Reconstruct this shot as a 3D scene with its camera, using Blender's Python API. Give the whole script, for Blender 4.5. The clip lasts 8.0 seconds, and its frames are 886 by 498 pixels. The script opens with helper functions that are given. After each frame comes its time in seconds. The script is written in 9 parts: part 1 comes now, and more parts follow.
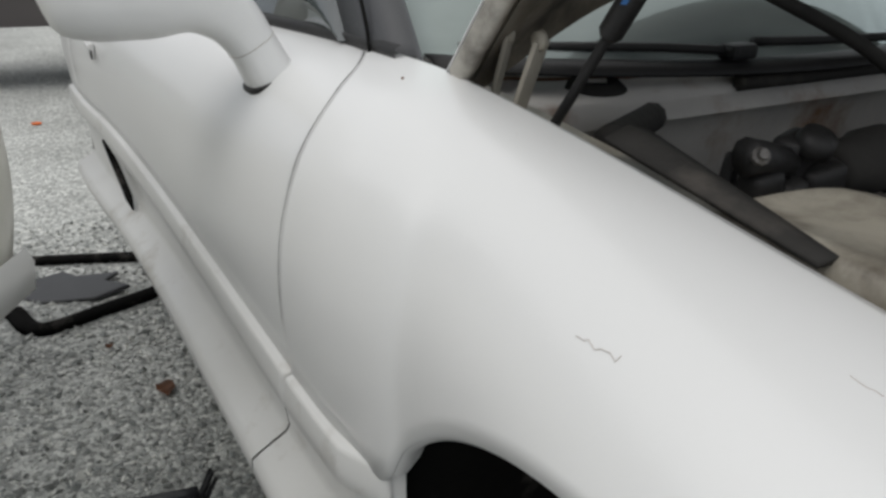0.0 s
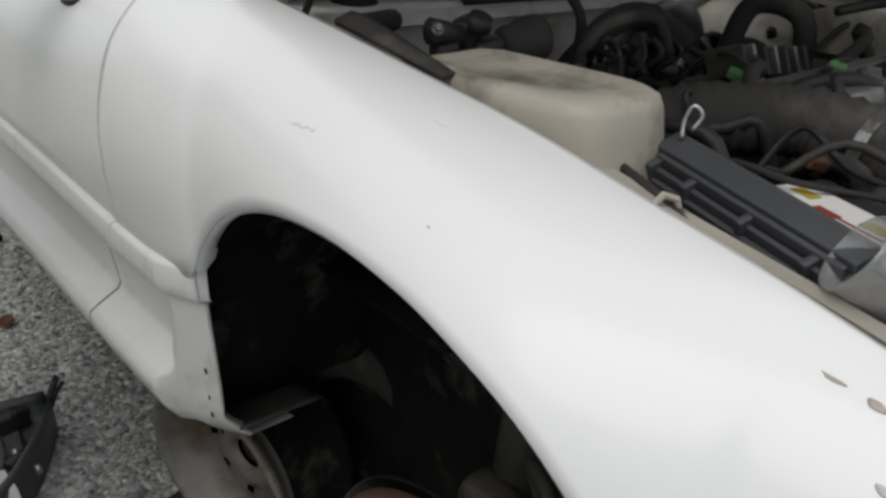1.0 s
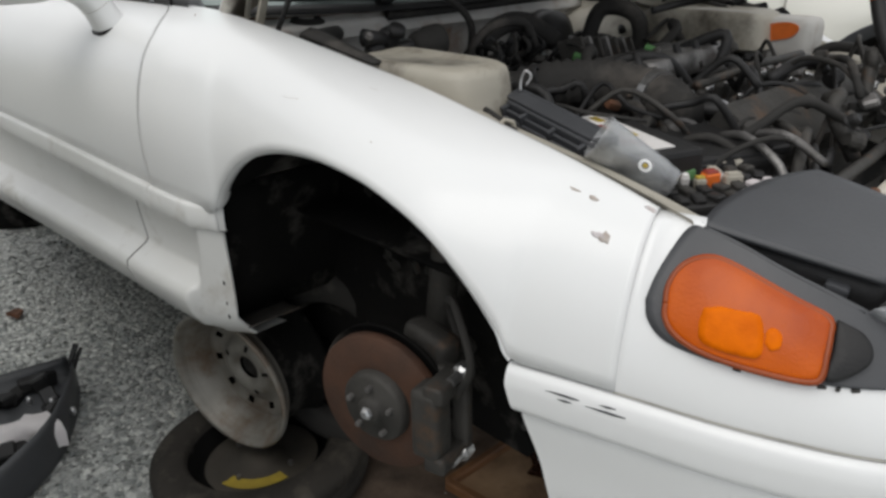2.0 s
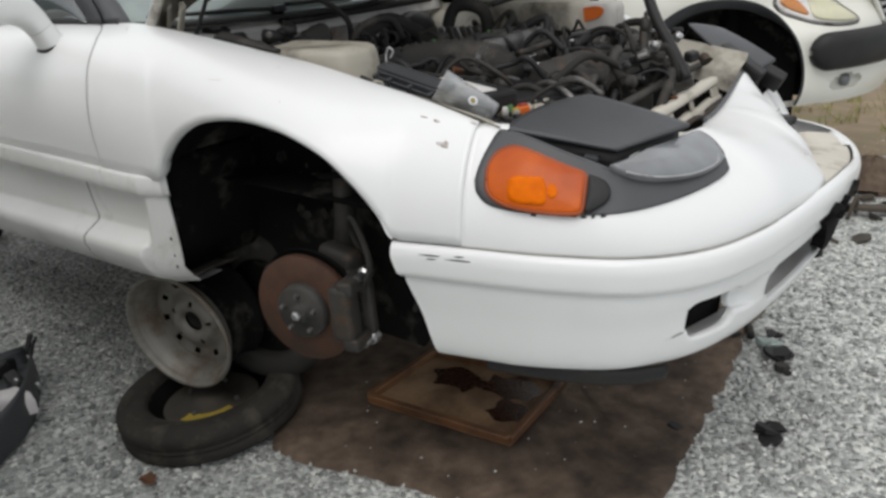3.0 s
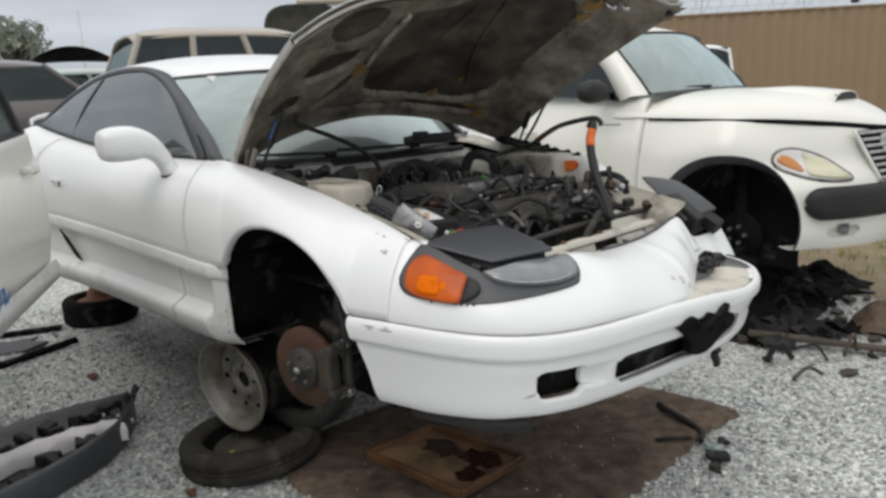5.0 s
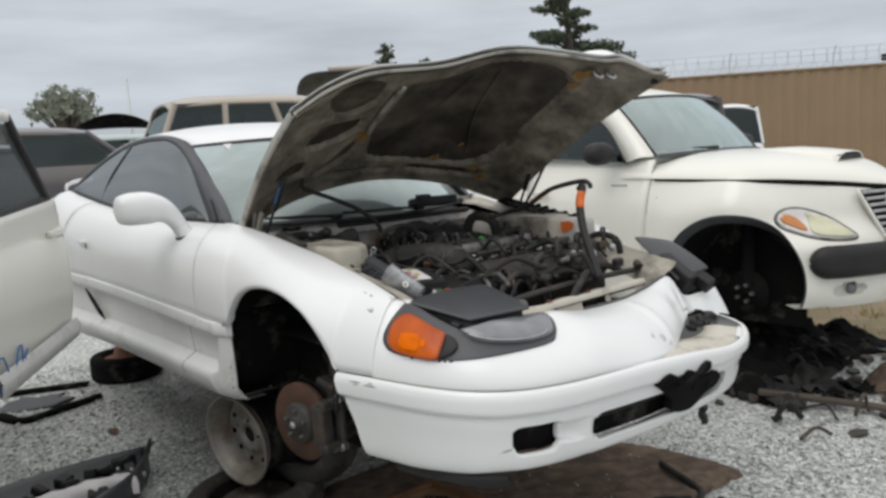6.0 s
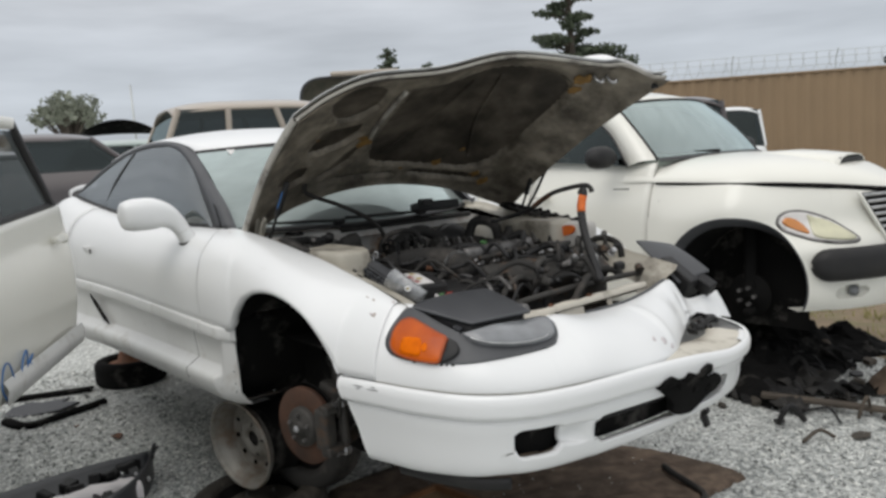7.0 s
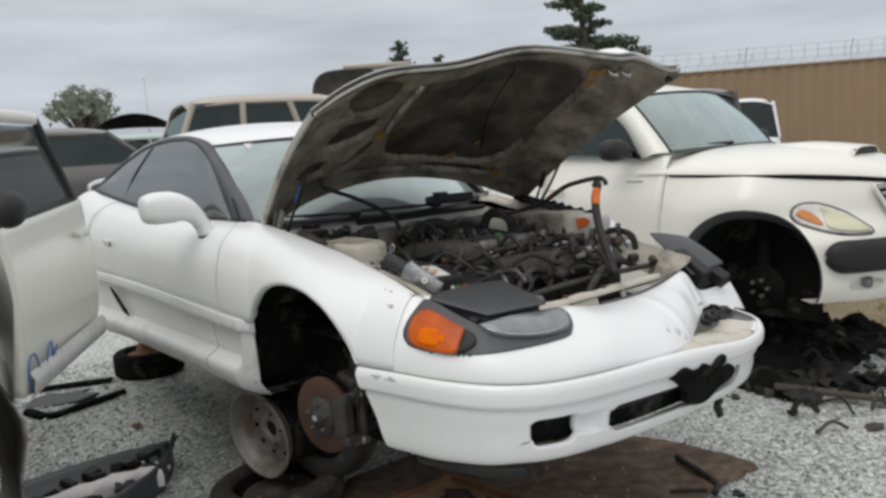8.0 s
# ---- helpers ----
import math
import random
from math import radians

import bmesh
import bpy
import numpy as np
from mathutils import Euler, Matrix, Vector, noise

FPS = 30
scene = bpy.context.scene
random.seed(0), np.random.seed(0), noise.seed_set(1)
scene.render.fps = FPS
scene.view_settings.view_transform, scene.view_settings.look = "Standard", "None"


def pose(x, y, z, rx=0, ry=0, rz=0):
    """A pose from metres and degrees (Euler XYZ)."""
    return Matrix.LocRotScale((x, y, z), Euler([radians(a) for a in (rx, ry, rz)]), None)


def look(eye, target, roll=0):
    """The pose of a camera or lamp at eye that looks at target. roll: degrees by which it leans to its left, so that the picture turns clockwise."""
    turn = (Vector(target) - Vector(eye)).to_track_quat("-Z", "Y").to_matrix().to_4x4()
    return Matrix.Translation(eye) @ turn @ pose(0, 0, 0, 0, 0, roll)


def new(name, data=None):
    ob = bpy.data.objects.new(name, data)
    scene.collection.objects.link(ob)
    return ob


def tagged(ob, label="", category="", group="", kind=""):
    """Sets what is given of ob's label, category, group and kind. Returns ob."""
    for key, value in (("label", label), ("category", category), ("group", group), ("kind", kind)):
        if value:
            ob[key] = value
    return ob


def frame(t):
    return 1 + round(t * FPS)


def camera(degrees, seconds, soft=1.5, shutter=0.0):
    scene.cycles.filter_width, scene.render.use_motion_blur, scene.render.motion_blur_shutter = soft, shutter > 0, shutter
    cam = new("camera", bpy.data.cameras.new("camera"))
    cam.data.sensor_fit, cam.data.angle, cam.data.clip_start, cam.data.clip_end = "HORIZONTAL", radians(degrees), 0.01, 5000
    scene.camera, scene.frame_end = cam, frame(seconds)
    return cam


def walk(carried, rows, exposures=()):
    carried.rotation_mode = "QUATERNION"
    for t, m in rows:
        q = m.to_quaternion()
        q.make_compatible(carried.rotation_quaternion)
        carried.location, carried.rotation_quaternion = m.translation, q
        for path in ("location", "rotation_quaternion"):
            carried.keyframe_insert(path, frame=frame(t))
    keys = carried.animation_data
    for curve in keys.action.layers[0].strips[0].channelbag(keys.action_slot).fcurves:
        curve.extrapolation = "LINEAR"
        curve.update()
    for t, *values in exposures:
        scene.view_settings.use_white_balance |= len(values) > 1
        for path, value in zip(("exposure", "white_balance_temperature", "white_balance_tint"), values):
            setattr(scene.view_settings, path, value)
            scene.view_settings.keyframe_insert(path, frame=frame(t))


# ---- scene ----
cam = camera(59.7, 8.0, 2.9)
PATH = [
    (0, (0.239, -1.081, 1.454), (-1.404, -0.227, 0.696), -0.2),
    (0.5, (0.406, -1.1, 1.422), (-1.162, -0.141, 0.633), 1.2),
    (1, (0.623, -1.175, 1.422), (-0.792, -0.026, 0.597), 1.4),
    (1.2, (0.712, -1.255, 1.416), (-0.654, -0.051, 0.59), 1.3),
    (2.3, (1.208, -1.644, 1.492), (-0.114, -0.354, 0.724), -2.5),
    (2.5, (1.289, -1.736, 1.483), (0.002, -0.407, 0.723), -3.6),
    (3, (1.494, -1.892, 1.462), (0.299, -0.471, 0.72), -4.5),
    (3.5, (1.731, -1.935, 1.452), (0.521, -0.507, 0.747), -3.5),
    (4, (1.908, -1.998, 1.496), (0.587, -0.633, 0.868), -3.0),
    (4.5, (2.143, -2.072, 1.504), (0.727, -0.761, 0.978), -2.9),
    (5, (2.385, -2.041, 1.552), (0.888, -0.779, 1.144), -3.0),
    (5.2, (2.488, -1.989, 1.567), (0.965, -0.746, 1.2), -3.1),
    (6.5, (2.589, -1.978, 1.566), (1.009, -0.775, 1.333), -3.6),
    (7, (2.597, -1.983, 1.569), (1.017, -0.78, 1.326), -3.8),
    (7.5, (2.613, -1.995, 1.565), (1.029, -0.8, 1.315), -3.9),
    (8, (2.618, -2.019, 1.575), (1.022, -0.843, 1.315), -4.0),
]
walk(cam, [(t, look(eye, target, roll)) for t, eye, target, roll in PATH], ((0.0, -0.28), (1.2, -0.2), (2.4, 0.0), (5.0, 0.02), (6.5, -0.05), (8.0, -0.06)))

# ---- light ----
SUN_ELEV, SUN_ROT = 58.0, 200.0
world = bpy.data.worlds.new("overcast_sky")
scene.world = world
world.use_nodes = True
wn, wl = world.node_tree.nodes, world.node_tree.links
wn.clear()
w_out, w_bg, w_mix = wn.new("ShaderNodeOutputWorld"), wn.new("ShaderNodeBackground"), wn.new("ShaderNodeMix")
w_sky, w_cloud, w_ramp = wn.new("ShaderNodeTexSky"), wn.new("ShaderNodeTexNoise"), wn.new("ShaderNodeValToRGB")
w_tc, w_sep, w_map = wn.new("ShaderNodeTexCoord"), wn.new("ShaderNodeSeparateXYZ"), wn.new("ShaderNodeMapping")
w_scale, w_lay = wn.new("ShaderNodeVectorMath"), wn.new("ShaderNodeMix")
w_sky.sky_type, w_sky.sun_disc = "NISHITA", False
w_sky.sun_elevation, w_sky.sun_rotation = radians(SUN_ELEV), radians(SUN_ROT)
w_scale.operation = "SCALE"
w_scale.inputs["Scale"].default_value = 0.12
w_ramp.color_ramp.elements[0].position, w_ramp.color_ramp.elements[0].color = 0.48, (0.50, 0.55, 0.63, 1)
w_ramp.color_ramp.elements[1].position, w_ramp.color_ramp.elements[1].color = 1.0, (1.46, 1.45, 1.43, 1)
mid_el = w_ramp.color_ramp.elements.new(0.60)
mid_el.color = (0.635, 0.655, 0.685, 1)
w_map.inputs["Scale"].default_value = (2.2, 2.2, 14.0)
w_cloud.inputs["Scale"].default_value, w_cloud.inputs["Detail"].default_value = 2.0, 6.0
w_half = wn.new("ShaderNodeMath")
w_half.operation = "MULTIPLY_ADD"
w_half.inputs[1].default_value, w_half.inputs[2].default_value = 0.5, 0.5
w_cl = wn.new("ShaderNodeMapRange")
w_cl.inputs["From Min"].default_value, w_cl.inputs["From Max"].default_value = 0.3, 0.7
w_cl.inputs["To Min"].default_value, w_cl.inputs["To Max"].default_value = 0.86, 1.14
w_mul = wn.new("ShaderNodeVectorMath")
w_mul.operation = "SCALE"
wl.new(w_tc.outputs["Generated"], w_sep.inputs[0])
wl.new(w_sep.outputs["Z"], w_half.inputs[0])
wl.new(w_half.outputs[0], w_ramp.inputs[0])
wl.new(w_tc.outputs["Generated"], w_map.inputs[0])
wl.new(w_map.outputs[0], w_cloud.inputs["Vector"])
wl.new(w_cloud.outputs[0], w_cl.inputs["Value"])
wl.new(w_ramp.outputs[0], w_mul.inputs[0])
wl.new(w_cl.outputs[0], w_mul.inputs["Scale"])
wl.new(w_sky.outputs[0], w_scale.inputs[0])
w_mix.data_type = "RGBA"
w_mix.inputs["Factor"].default_value = 0.88
wl.new(w_scale.outputs[0], w_mix.inputs["A"])
wl.new(w_mul.outputs[0], w_mix.inputs["B"])
wl.new(w_mix.outputs["Result"], w_bg.inputs["Color"])
w_bg.inputs["Strength"].default_value = 1.0
wl.new(w_bg.outputs[0], w_out.inputs[0])

sun_data = bpy.data.lights.new("sun", "SUN")
sun_data.energy, sun_data.angle, sun_data.color = 0.9, radians(40), (1.0, 0.97, 0.93)
sun_ob = new("sun", sun_data)
sun_ob.matrix_world = look((2.0, -4.7, 7.4), (0.2, 0.2, 0.0))


# ---- materials ----
def surface(name, a, b=None, scale=8.0, rough=0.5, metal=0.0, bump=0.0, fine=120.0, coat=0.0, dirt=None, dirt_scale=3.0,
            dirt_amount=0.5, vary=0.0, spread=0.25, spec=0.5):
    """A node material: two colours mixed by coarse noise, fine relief, an optional layer of dirt with a shape of its own."""
    m = bpy.data.materials.new(name)
    m.use_nodes = True
    n, l = m.node_tree.nodes, m.node_tree.links
    p = n["Principled BSDF"]
    b = b or tuple(min(1.0, c * 0.82) for c in a)
    tc = n.new("ShaderNodeTexCoord")
    big, small = n.new("ShaderNodeTexNoise"), n.new("ShaderNodeTexNoise")
    big.inputs["Scale"].default_value, big.inputs["Detail"].default_value = scale, 5.0
    small.inputs["Scale"].default_value, small.inputs["Detail"].default_value = fine, 3.0
    for t in (big, small):
        l.new(tc.outputs["Object"], t.inputs["Vector"])
    rng = n.new("ShaderNodeMapRange")
    rng.inputs["From Min"].default_value, rng.inputs["From Max"].default_value = 0.5 - spread, 0.5 + spread
    l.new(big.outputs[0], rng.inputs["Value"])
    mix = n.new("ShaderNodeMix")
    mix.data_type = "RGBA"
    mix.inputs["A"].default_value, mix.inputs["B"].default_value = (*a, 1), (*b, 1)
    l.new(rng.outputs[0], mix.inputs["Factor"])
    last = mix.outputs["Result"]
    if dirt:
        dn, dr, dm = n.new("ShaderNodeTexNoise"), n.new("ShaderNodeMapRange"), n.new("ShaderNodeMix")
        dn.inputs["Scale"].default_value, dn.inputs["Detail"].default_value, dn.inputs["Roughness"].default_value = dirt_scale, 8.0, 0.65
        dr.inputs["From Min"].default_value, dr.inputs["From Max"].default_value = 0.62 - 0.22 * dirt_amount, 0.72
        dm.data_type = "RGBA"
        l.new(tc.outputs["Object"], dn.inputs["Vector"])
        l.new(dn.outputs[0], dr.inputs["Value"])
        l.new(dr.outputs[0], dm.inputs["Factor"])
        l.new(last, dm.inputs["A"])
        dm.inputs["B"].default_value = (*dirt, 1)
        last = dm.outputs["Result"]
    if vary:
        oi, hv, vr = n.new("ShaderNodeObjectInfo"), n.new("ShaderNodeHueSaturation"), n.new("ShaderNodeMapRange")
        vr.inputs["To Min"].default_value, vr.inputs["To Max"].default_value = 1 - vary, 1 + vary
        l.new(oi.outputs["Random"], vr.inputs["Value"])
        l.new(vr.outputs[0], hv.inputs["Value"])
        l.new(last, hv.inputs["Color"])
        last = hv.outputs["Color"]
    l.new(last, p.inputs["Base Color"])
    rr = n.new("ShaderNodeMapRange")
    rr.inputs["To Min"].default_value, rr.inputs["To Max"].default_value = max(0.02, rough - 0.08), min(1.0, rough + 0.10)
    l.new(small.outputs[0], rr.inputs["Value"])
    l.new(rr.outputs[0], p.inputs["Roughness"])
    p.inputs["Metallic"].default_value = metal
    p.inputs["Coat Weight"].default_value = coat
    p.inputs["Coat Roughness"].default_value = 0.12
    p.inputs["Specular IOR Level"].default_value = spec
    if bump:
        bp = n.new("ShaderNodeBump")
        bp.inputs["Strength"].default_value, bp.inputs["Distance"].default_value = bump, 0.004
        l.new(small.outputs[0], bp.inputs["Height"])
        l.new(bp.outputs[0], p.inputs["Normal"])
    return m


def glass(name, tint, rough=0.02, gloss=0.55, power=2.6, base=0.05, dust=0.0, sheen=(0.82, 0.96, 0.95), grime=(0.50, 0.56, 0.54)):
    """Car glass: a tinted see-through layer under a gloss that grows towards grazing angles."""
    m = bpy.data.materials.new(name)
    m.use_nodes = True
    n, l = m.node_tree.nodes, m.node_tree.links
    n.remove(n["Principled BSDF"])
    tr, gl, mx, lw = n.new("ShaderNodeBsdfTransparent"), n.new("ShaderNodeBsdfGlossy"), n.new("ShaderNodeMixShader"), n.new("ShaderNodeLayerWeight")
    pw, sc = n.new("ShaderNodeMath"), n.new("ShaderNodeMath")
    pw.operation, sc.operation = "POWER", "MULTIPLY_ADD"
    pw.inputs[1].default_value = power
    sc.inputs[1].default_value, sc.inputs[2].default_value = gloss, base
    tr.inputs[0].default_value = (*tint, 1)
    gl.inputs["Color"].default_value = (*sheen, 1)
    gl.inputs["Roughness"].default_value = rough
    lw.inputs["Blend"].default_value = 0.5
    l.new(lw.outputs["Facing"], pw.inputs[0])
    l.new(pw.outputs[0], sc.inputs[0])
    l.new(sc.outputs[0], mx.inputs[0])
    l.new(tr.outputs[0], mx.inputs[1])
    l.new(gl.outputs[0], mx.inputs[2])
    last = mx
    if dust:
        df, dm, dn, dr = n.new("ShaderNodeBsdfDiffuse"), n.new("ShaderNodeMixShader"), n.new("ShaderNodeTexNoise"), n.new("ShaderNodeMapRange")
        df.inputs["Color"].default_value = (*grime, 1)
        dn.inputs["Scale"].default_value, dn.inputs["Detail"].default_value = 4.0, 5.0
        dr.inputs["To Min"].default_value, dr.inputs["To Max"].default_value = dust * 0.5, dust * 1.5
        l.new(dn.outputs[0], dr.inputs["Value"])
        l.new(dr.outputs[0], dm.inputs[0])
        l.new(mx.outputs[0], dm.inputs[1])
        l.new(df.outputs[0], dm.inputs[2])
        last = dm
    l.new(last.outputs[0], n["Material Output"].inputs[0])
    return m


WHITE = surface("white_car_paint", (0.80, 0.805, 0.80), (0.775, 0.782, 0.775), 3.0, 0.34, 0.0, 0.02, 300.0, 0.35)
WHITE_LOW = surface("grimy_white_paint", (0.76, 0.765, 0.755), (0.68, 0.68, 0.66), 4.0, 0.38, 0.0, 0.05, 200.0, 0.3, (0.52, 0.50, 0.46), 6.0, 0.20)
CREAM = surface("cream_white_paint", (0.78, 0.77, 0.70), (0.75, 0.74, 0.67), 3.0, 0.30, 0.0, 0.02, 300.0, 0.5)
BEIGE = surface("grimy_bay_paint", (0.45, 0.42, 0.355), (0.34, 0.315, 0.26), 6.0, 0.5, 0.0, 0.15, 90.0, 0.0, (0.10, 0.085, 0.065), 7.0, 0.55)
# Pocket floors: grime, with the recess shade painted in as a darker tone.
HOODIN = surface("grimy_hood_shade_paint", (0.135, 0.115, 0.09), (0.035, 0.029, 0.021), 6.0, 0.6, 0.0, 0.4, 50.0, 0.0, (0.022, 0.018, 0.013), 5.0, 0.8, spread=0.13)
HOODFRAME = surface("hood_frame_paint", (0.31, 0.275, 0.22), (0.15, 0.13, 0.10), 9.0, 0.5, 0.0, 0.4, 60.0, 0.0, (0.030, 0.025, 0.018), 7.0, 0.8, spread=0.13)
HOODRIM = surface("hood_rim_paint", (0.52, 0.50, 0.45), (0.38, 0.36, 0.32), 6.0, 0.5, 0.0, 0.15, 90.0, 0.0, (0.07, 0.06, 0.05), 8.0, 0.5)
BLACK = surface("black_plastic", (0.016, 0.016, 0.017), (0.026, 0.025, 0.024), 9.0, 0.5, 0.0, 0.2, 220.0, spec=0.3)
GREY = surface("grey_trim_plastic", (0.044, 0.046, 0.050), (0.062, 0.064, 0.069), 6.0, 0.42, 0.0, 0.15, 260.0)
RUBBER = surface("old_rubber", (0.028, 0.027, 0.026), (0.045, 0.043, 0.040), 7.0, 0.85, 0.0, 0.4, 80.0, 0.0, (0.10, 0.09, 0.08), 5.0, 0.35, spec=0.2)
# Near-black liners, rubber and plastic; shade in hollows is put into it too.
SHADE_BLACK = surface("shade_black_liner", (0.007, 0.007, 0.007), (0.012, 0.0116, 0.011), 6.0, 0.95, 0.0, 0.3, 60.0, 0.0, (0.085, 0.08, 0.073), 5.5, 0.28, spec=0.08)
IRON = surface("dirty_iron", (0.07, 0.066, 0.06), (0.035, 0.033, 0.03), 14.0, 0.65, 0.4, 0.5, 120.0, 0.0, (0.12, 0.07, 0.04), 12.0, 0.3)
CASTING = surface("grey_casting", (0.30, 0.29, 0.28), (0.14, 0.135, 0.13), 16.0, 0.5, 0.7, 0.5, 160.0, 0.0, (0.03, 0.028, 0.025), 10.0, 0.6)
ALLOY = surface("bright_alloy", (0.62, 0.62, 0.62), (0.40, 0.40, 0.40), 18.0, 0.3, 0.9, 0.2, 160.0, 0.0, (0.08, 0.075, 0.07), 12.0, 0.4)
RUST = surface("rusted_steel", (0.20, 0.085, 0.04), (0.12, 0.055, 0.03), 12.0, 0.75, 0.2, 0.4, 150.0, 0.0, (0.06, 0.035, 0.025), 9.0, 0.5)
STEEL = surface("wheel_steel", (0.29, 0.277, 0.248), (0.17, 0.162, 0.143), 10.0, 0.45, 0.3, 0.15, 160.0, 0.0, (0.12, 0.065, 0.03), 9.0, 0.65)
SCREEN = glass("windscreen_glass", (0.42, 0.50, 0.48), 0.03, 0.95, 1.6, 0.08, 0.17)
COUPE_SCREEN = glass("coupe_windscreen_glass", (0.22, 0.29, 0.285), 0.03, 1.6, 2.3, 0.06, 0.34)
COUPE_TINT = glass("grey_side_glass", (0.10, 0.11, 0.115), 0.04, 0.45, 2.2, 0.10, 0.10, (0.90, 0.93, 0.96))
TINT = glass("tinted_side_glass", (0.10, 0.11, 0.115), 0.03, 0.40)
# The blend to darker amber paints the lens's inner glow and depth.
AMBER = surface("amber_lens", (0.62, 0.115, 0.0), (0.34, 0.042, 0.0), 9.0, 0.3, 0.0, 0.25, 260.0, 0.15, spec=0.25)
AMBER_IN = surface("amber_reflector_glow", (0.80, 0.17, 0.0), (0.62, 0.115, 0.0), 40.0, 0.45, 0.0, 0.2, 300.0, 0.0, spec=0.08)
CLEAR = surface("hazed_lens", (0.22, 0.23, 0.24), (0.13, 0.135, 0.14), 14.0, 0.18, 0.0, 0.1, 260.0, 0.6)
YELLOWLENS = surface("yellowed_lens", (0.62, 0.60, 0.42), (0.52, 0.50, 0.36), 14.0, 0.2, 0.0, 0.1, 260.0, 0.7)
ORANGE = surface("orange_plastic", (0.80, 0.17, 0.02), (0.60, 0.13, 0.02), 30.0, 0.5, 0.0, 0.1, 200.0)
CHIPPED = surface("bare_primer", (0.50, 0.46, 0.42), (0.34, 0.28, 0.24), 60.0, 0.7, 0.0, 0.3, 200.0)
CHALK = surface("pale_foam", (0.62, 0.58, 0.58), (0.52, 0.48, 0.48), 20.0, 0.8, 0.0, 0.4, 90.0, 0.0, (0.30, 0.27, 0.25), 12.0, 0.3)
FOAM = surface("white_foam", (0.78, 0.74, 0.74), (0.70, 0.66, 0.66), 20.0, 0.8, 0.0, 0.4, 90.0)
LABEL = surface("white_label", (0.72, 0.70, 0.68), (0.62, 0.60, 0.58), 12.0, 0.5, 0.0, 0.05, 200.0, 0.0, (0.3, 0.28, 0.26), 9.0, 0.3)
YELLOW = surface("yellow_mark", (0.46, 0.34, 0.04), (0.33, 0.24, 0.04), 25.0, 0.6, 0.0, 0.1, 200.0)
RED = surface("red_plastic", (0.28, 0.04, 0.028), (0.20, 0.03, 0.022), 25.0, 0.5)
GREENP = surface("green_plastic", (0.10, 0.25, 0.09), (0.08, 0.19, 0.07), 25.0, 0.5)
BLUEP = surface("blue_tape", (0.03, 0.16, 0.42), (0.03, 0.12, 0.32), 25.0, 0.5)
WOOD = surface("oily_plywood", (0.22, 0.105, 0.042), (0.13, 0.055, 0.022), 7.0, 0.6, 0.0, 0.3, 70.0, 0.0, (0.03, 0.014, 0.008), 5.0, 0.75)
# Dark blotches paint oil stains and part of the shade under the car.
MAT = surface("oil_and_shade_carpet", (0.205, 0.148, 0.106), (0.070, 0.048, 0.034), 16.0, 0.95, 0.0, 1.0, 160.0, 0.0, (0.022, 0.015, 0.011), 1.9, 0.85, spread=0.22)
PET = glass("clear_cup_plastic", (0.80, 0.81, 0.81), 0.22, 0.45, 1.3, 0.10, 0.16, (0.9, 0.91, 0.91), (0.74, 0.74, 0.75))
FENCE = surface("tan_metal_fence", (0.27, 0.185, 0.105), (0.24, 0.165, 0.095), 1.0, 0.6, 0.0, 0.1, 30.0)
WIRE = surface("galvanised_wire", (0.55, 0.57, 0.56), (0.45, 0.47, 0.46), 2.0, 0.5, 0.5)
NEEDLE = surface("cypress_foliage", (0.075, 0.095, 0.055), (0.05, 0.066, 0.038), 1.5, 0.8, 0.0, 0.0, 20.0, 0.0, None, 3.0, 0.5, 0.0)
LEAF = surface("pale_tree_foliage", (0.25, 0.27, 0.21), (0.18, 0.195, 0.145), 1.5, 0.8)
BARK = surface("grey_bark", (0.10, 0.08, 0.06), (0.06, 0.05, 0.04), 6.0, 0.9, 0.0, 0.5, 40.0)
TANPAINT = surface("champagne_paint", (0.40, 0.345, 0.285), (0.36, 0.315, 0.26), 2.0, 0.35, 0.1, 0.0, 200.0, 0.4)
DARKPAINT = surface("dark_grey_paint", (0.10, 0.088, 0.088), (0.085, 0.075, 0.075), 2.0, 0.3, 0.3, 0.0, 200.0, 0.5)
GREENPAINT = surface("pale_green_paint", (0.42, 0.49, 0.46), (0.36, 0.43, 0.40), 2.0, 0.3, 0.1, 0.0, 200.0, 0.4)
BEAM = surface("dusty_beam_paint", (0.60, 0.565, 0.49), (0.52, 0.485, 0.41), 7.0, 0.55, 0.0, 0.15, 90.0, 0.0, (0.26, 0.23, 0.18), 8.0, 0.35)
COWL = surface("dusty_cowl_paint", (0.56, 0.54, 0.50), (0.42, 0.41, 0.39), 7.0, 0.6, 0.0, 0.15, 90.0, 0.0, (0.22, 0.12, 0.06), 6.0, 0.45)
OCHRE = surface("ochre_grease", (0.30, 0.17, 0.04), (0.16, 0.09, 0.03), 40.0, 0.6)
MOULD = surface("mouldy_lining", (0.045, 0.05, 0.035), (0.09, 0.08, 0.06), 7.0, 0.85, 0.0, 0.2, 40.0, 0.0, (0.02, 0.018, 0.014), 4.0, 0.6)
DISC = surface("rusted_disc", (0.105, 0.048, 0.027), (0.060, 0.032, 0.021), 12.0, 0.75, 0.2, 0.4, 150.0, 0.0, (0.05, 0.03, 0.022), 9.0, 0.5)
DUSTY = surface("dusty_black_steel", (0.075, 0.064, 0.05), (0.045, 0.04, 0.033), 9.0, 0.8, 0.0, 0.2, 90.0)
AMBER_RIM = surface("amber_edge", (0.30, 0.05, 0.0), (0.24, 0.04, 0.0), 30.0, 0.4)
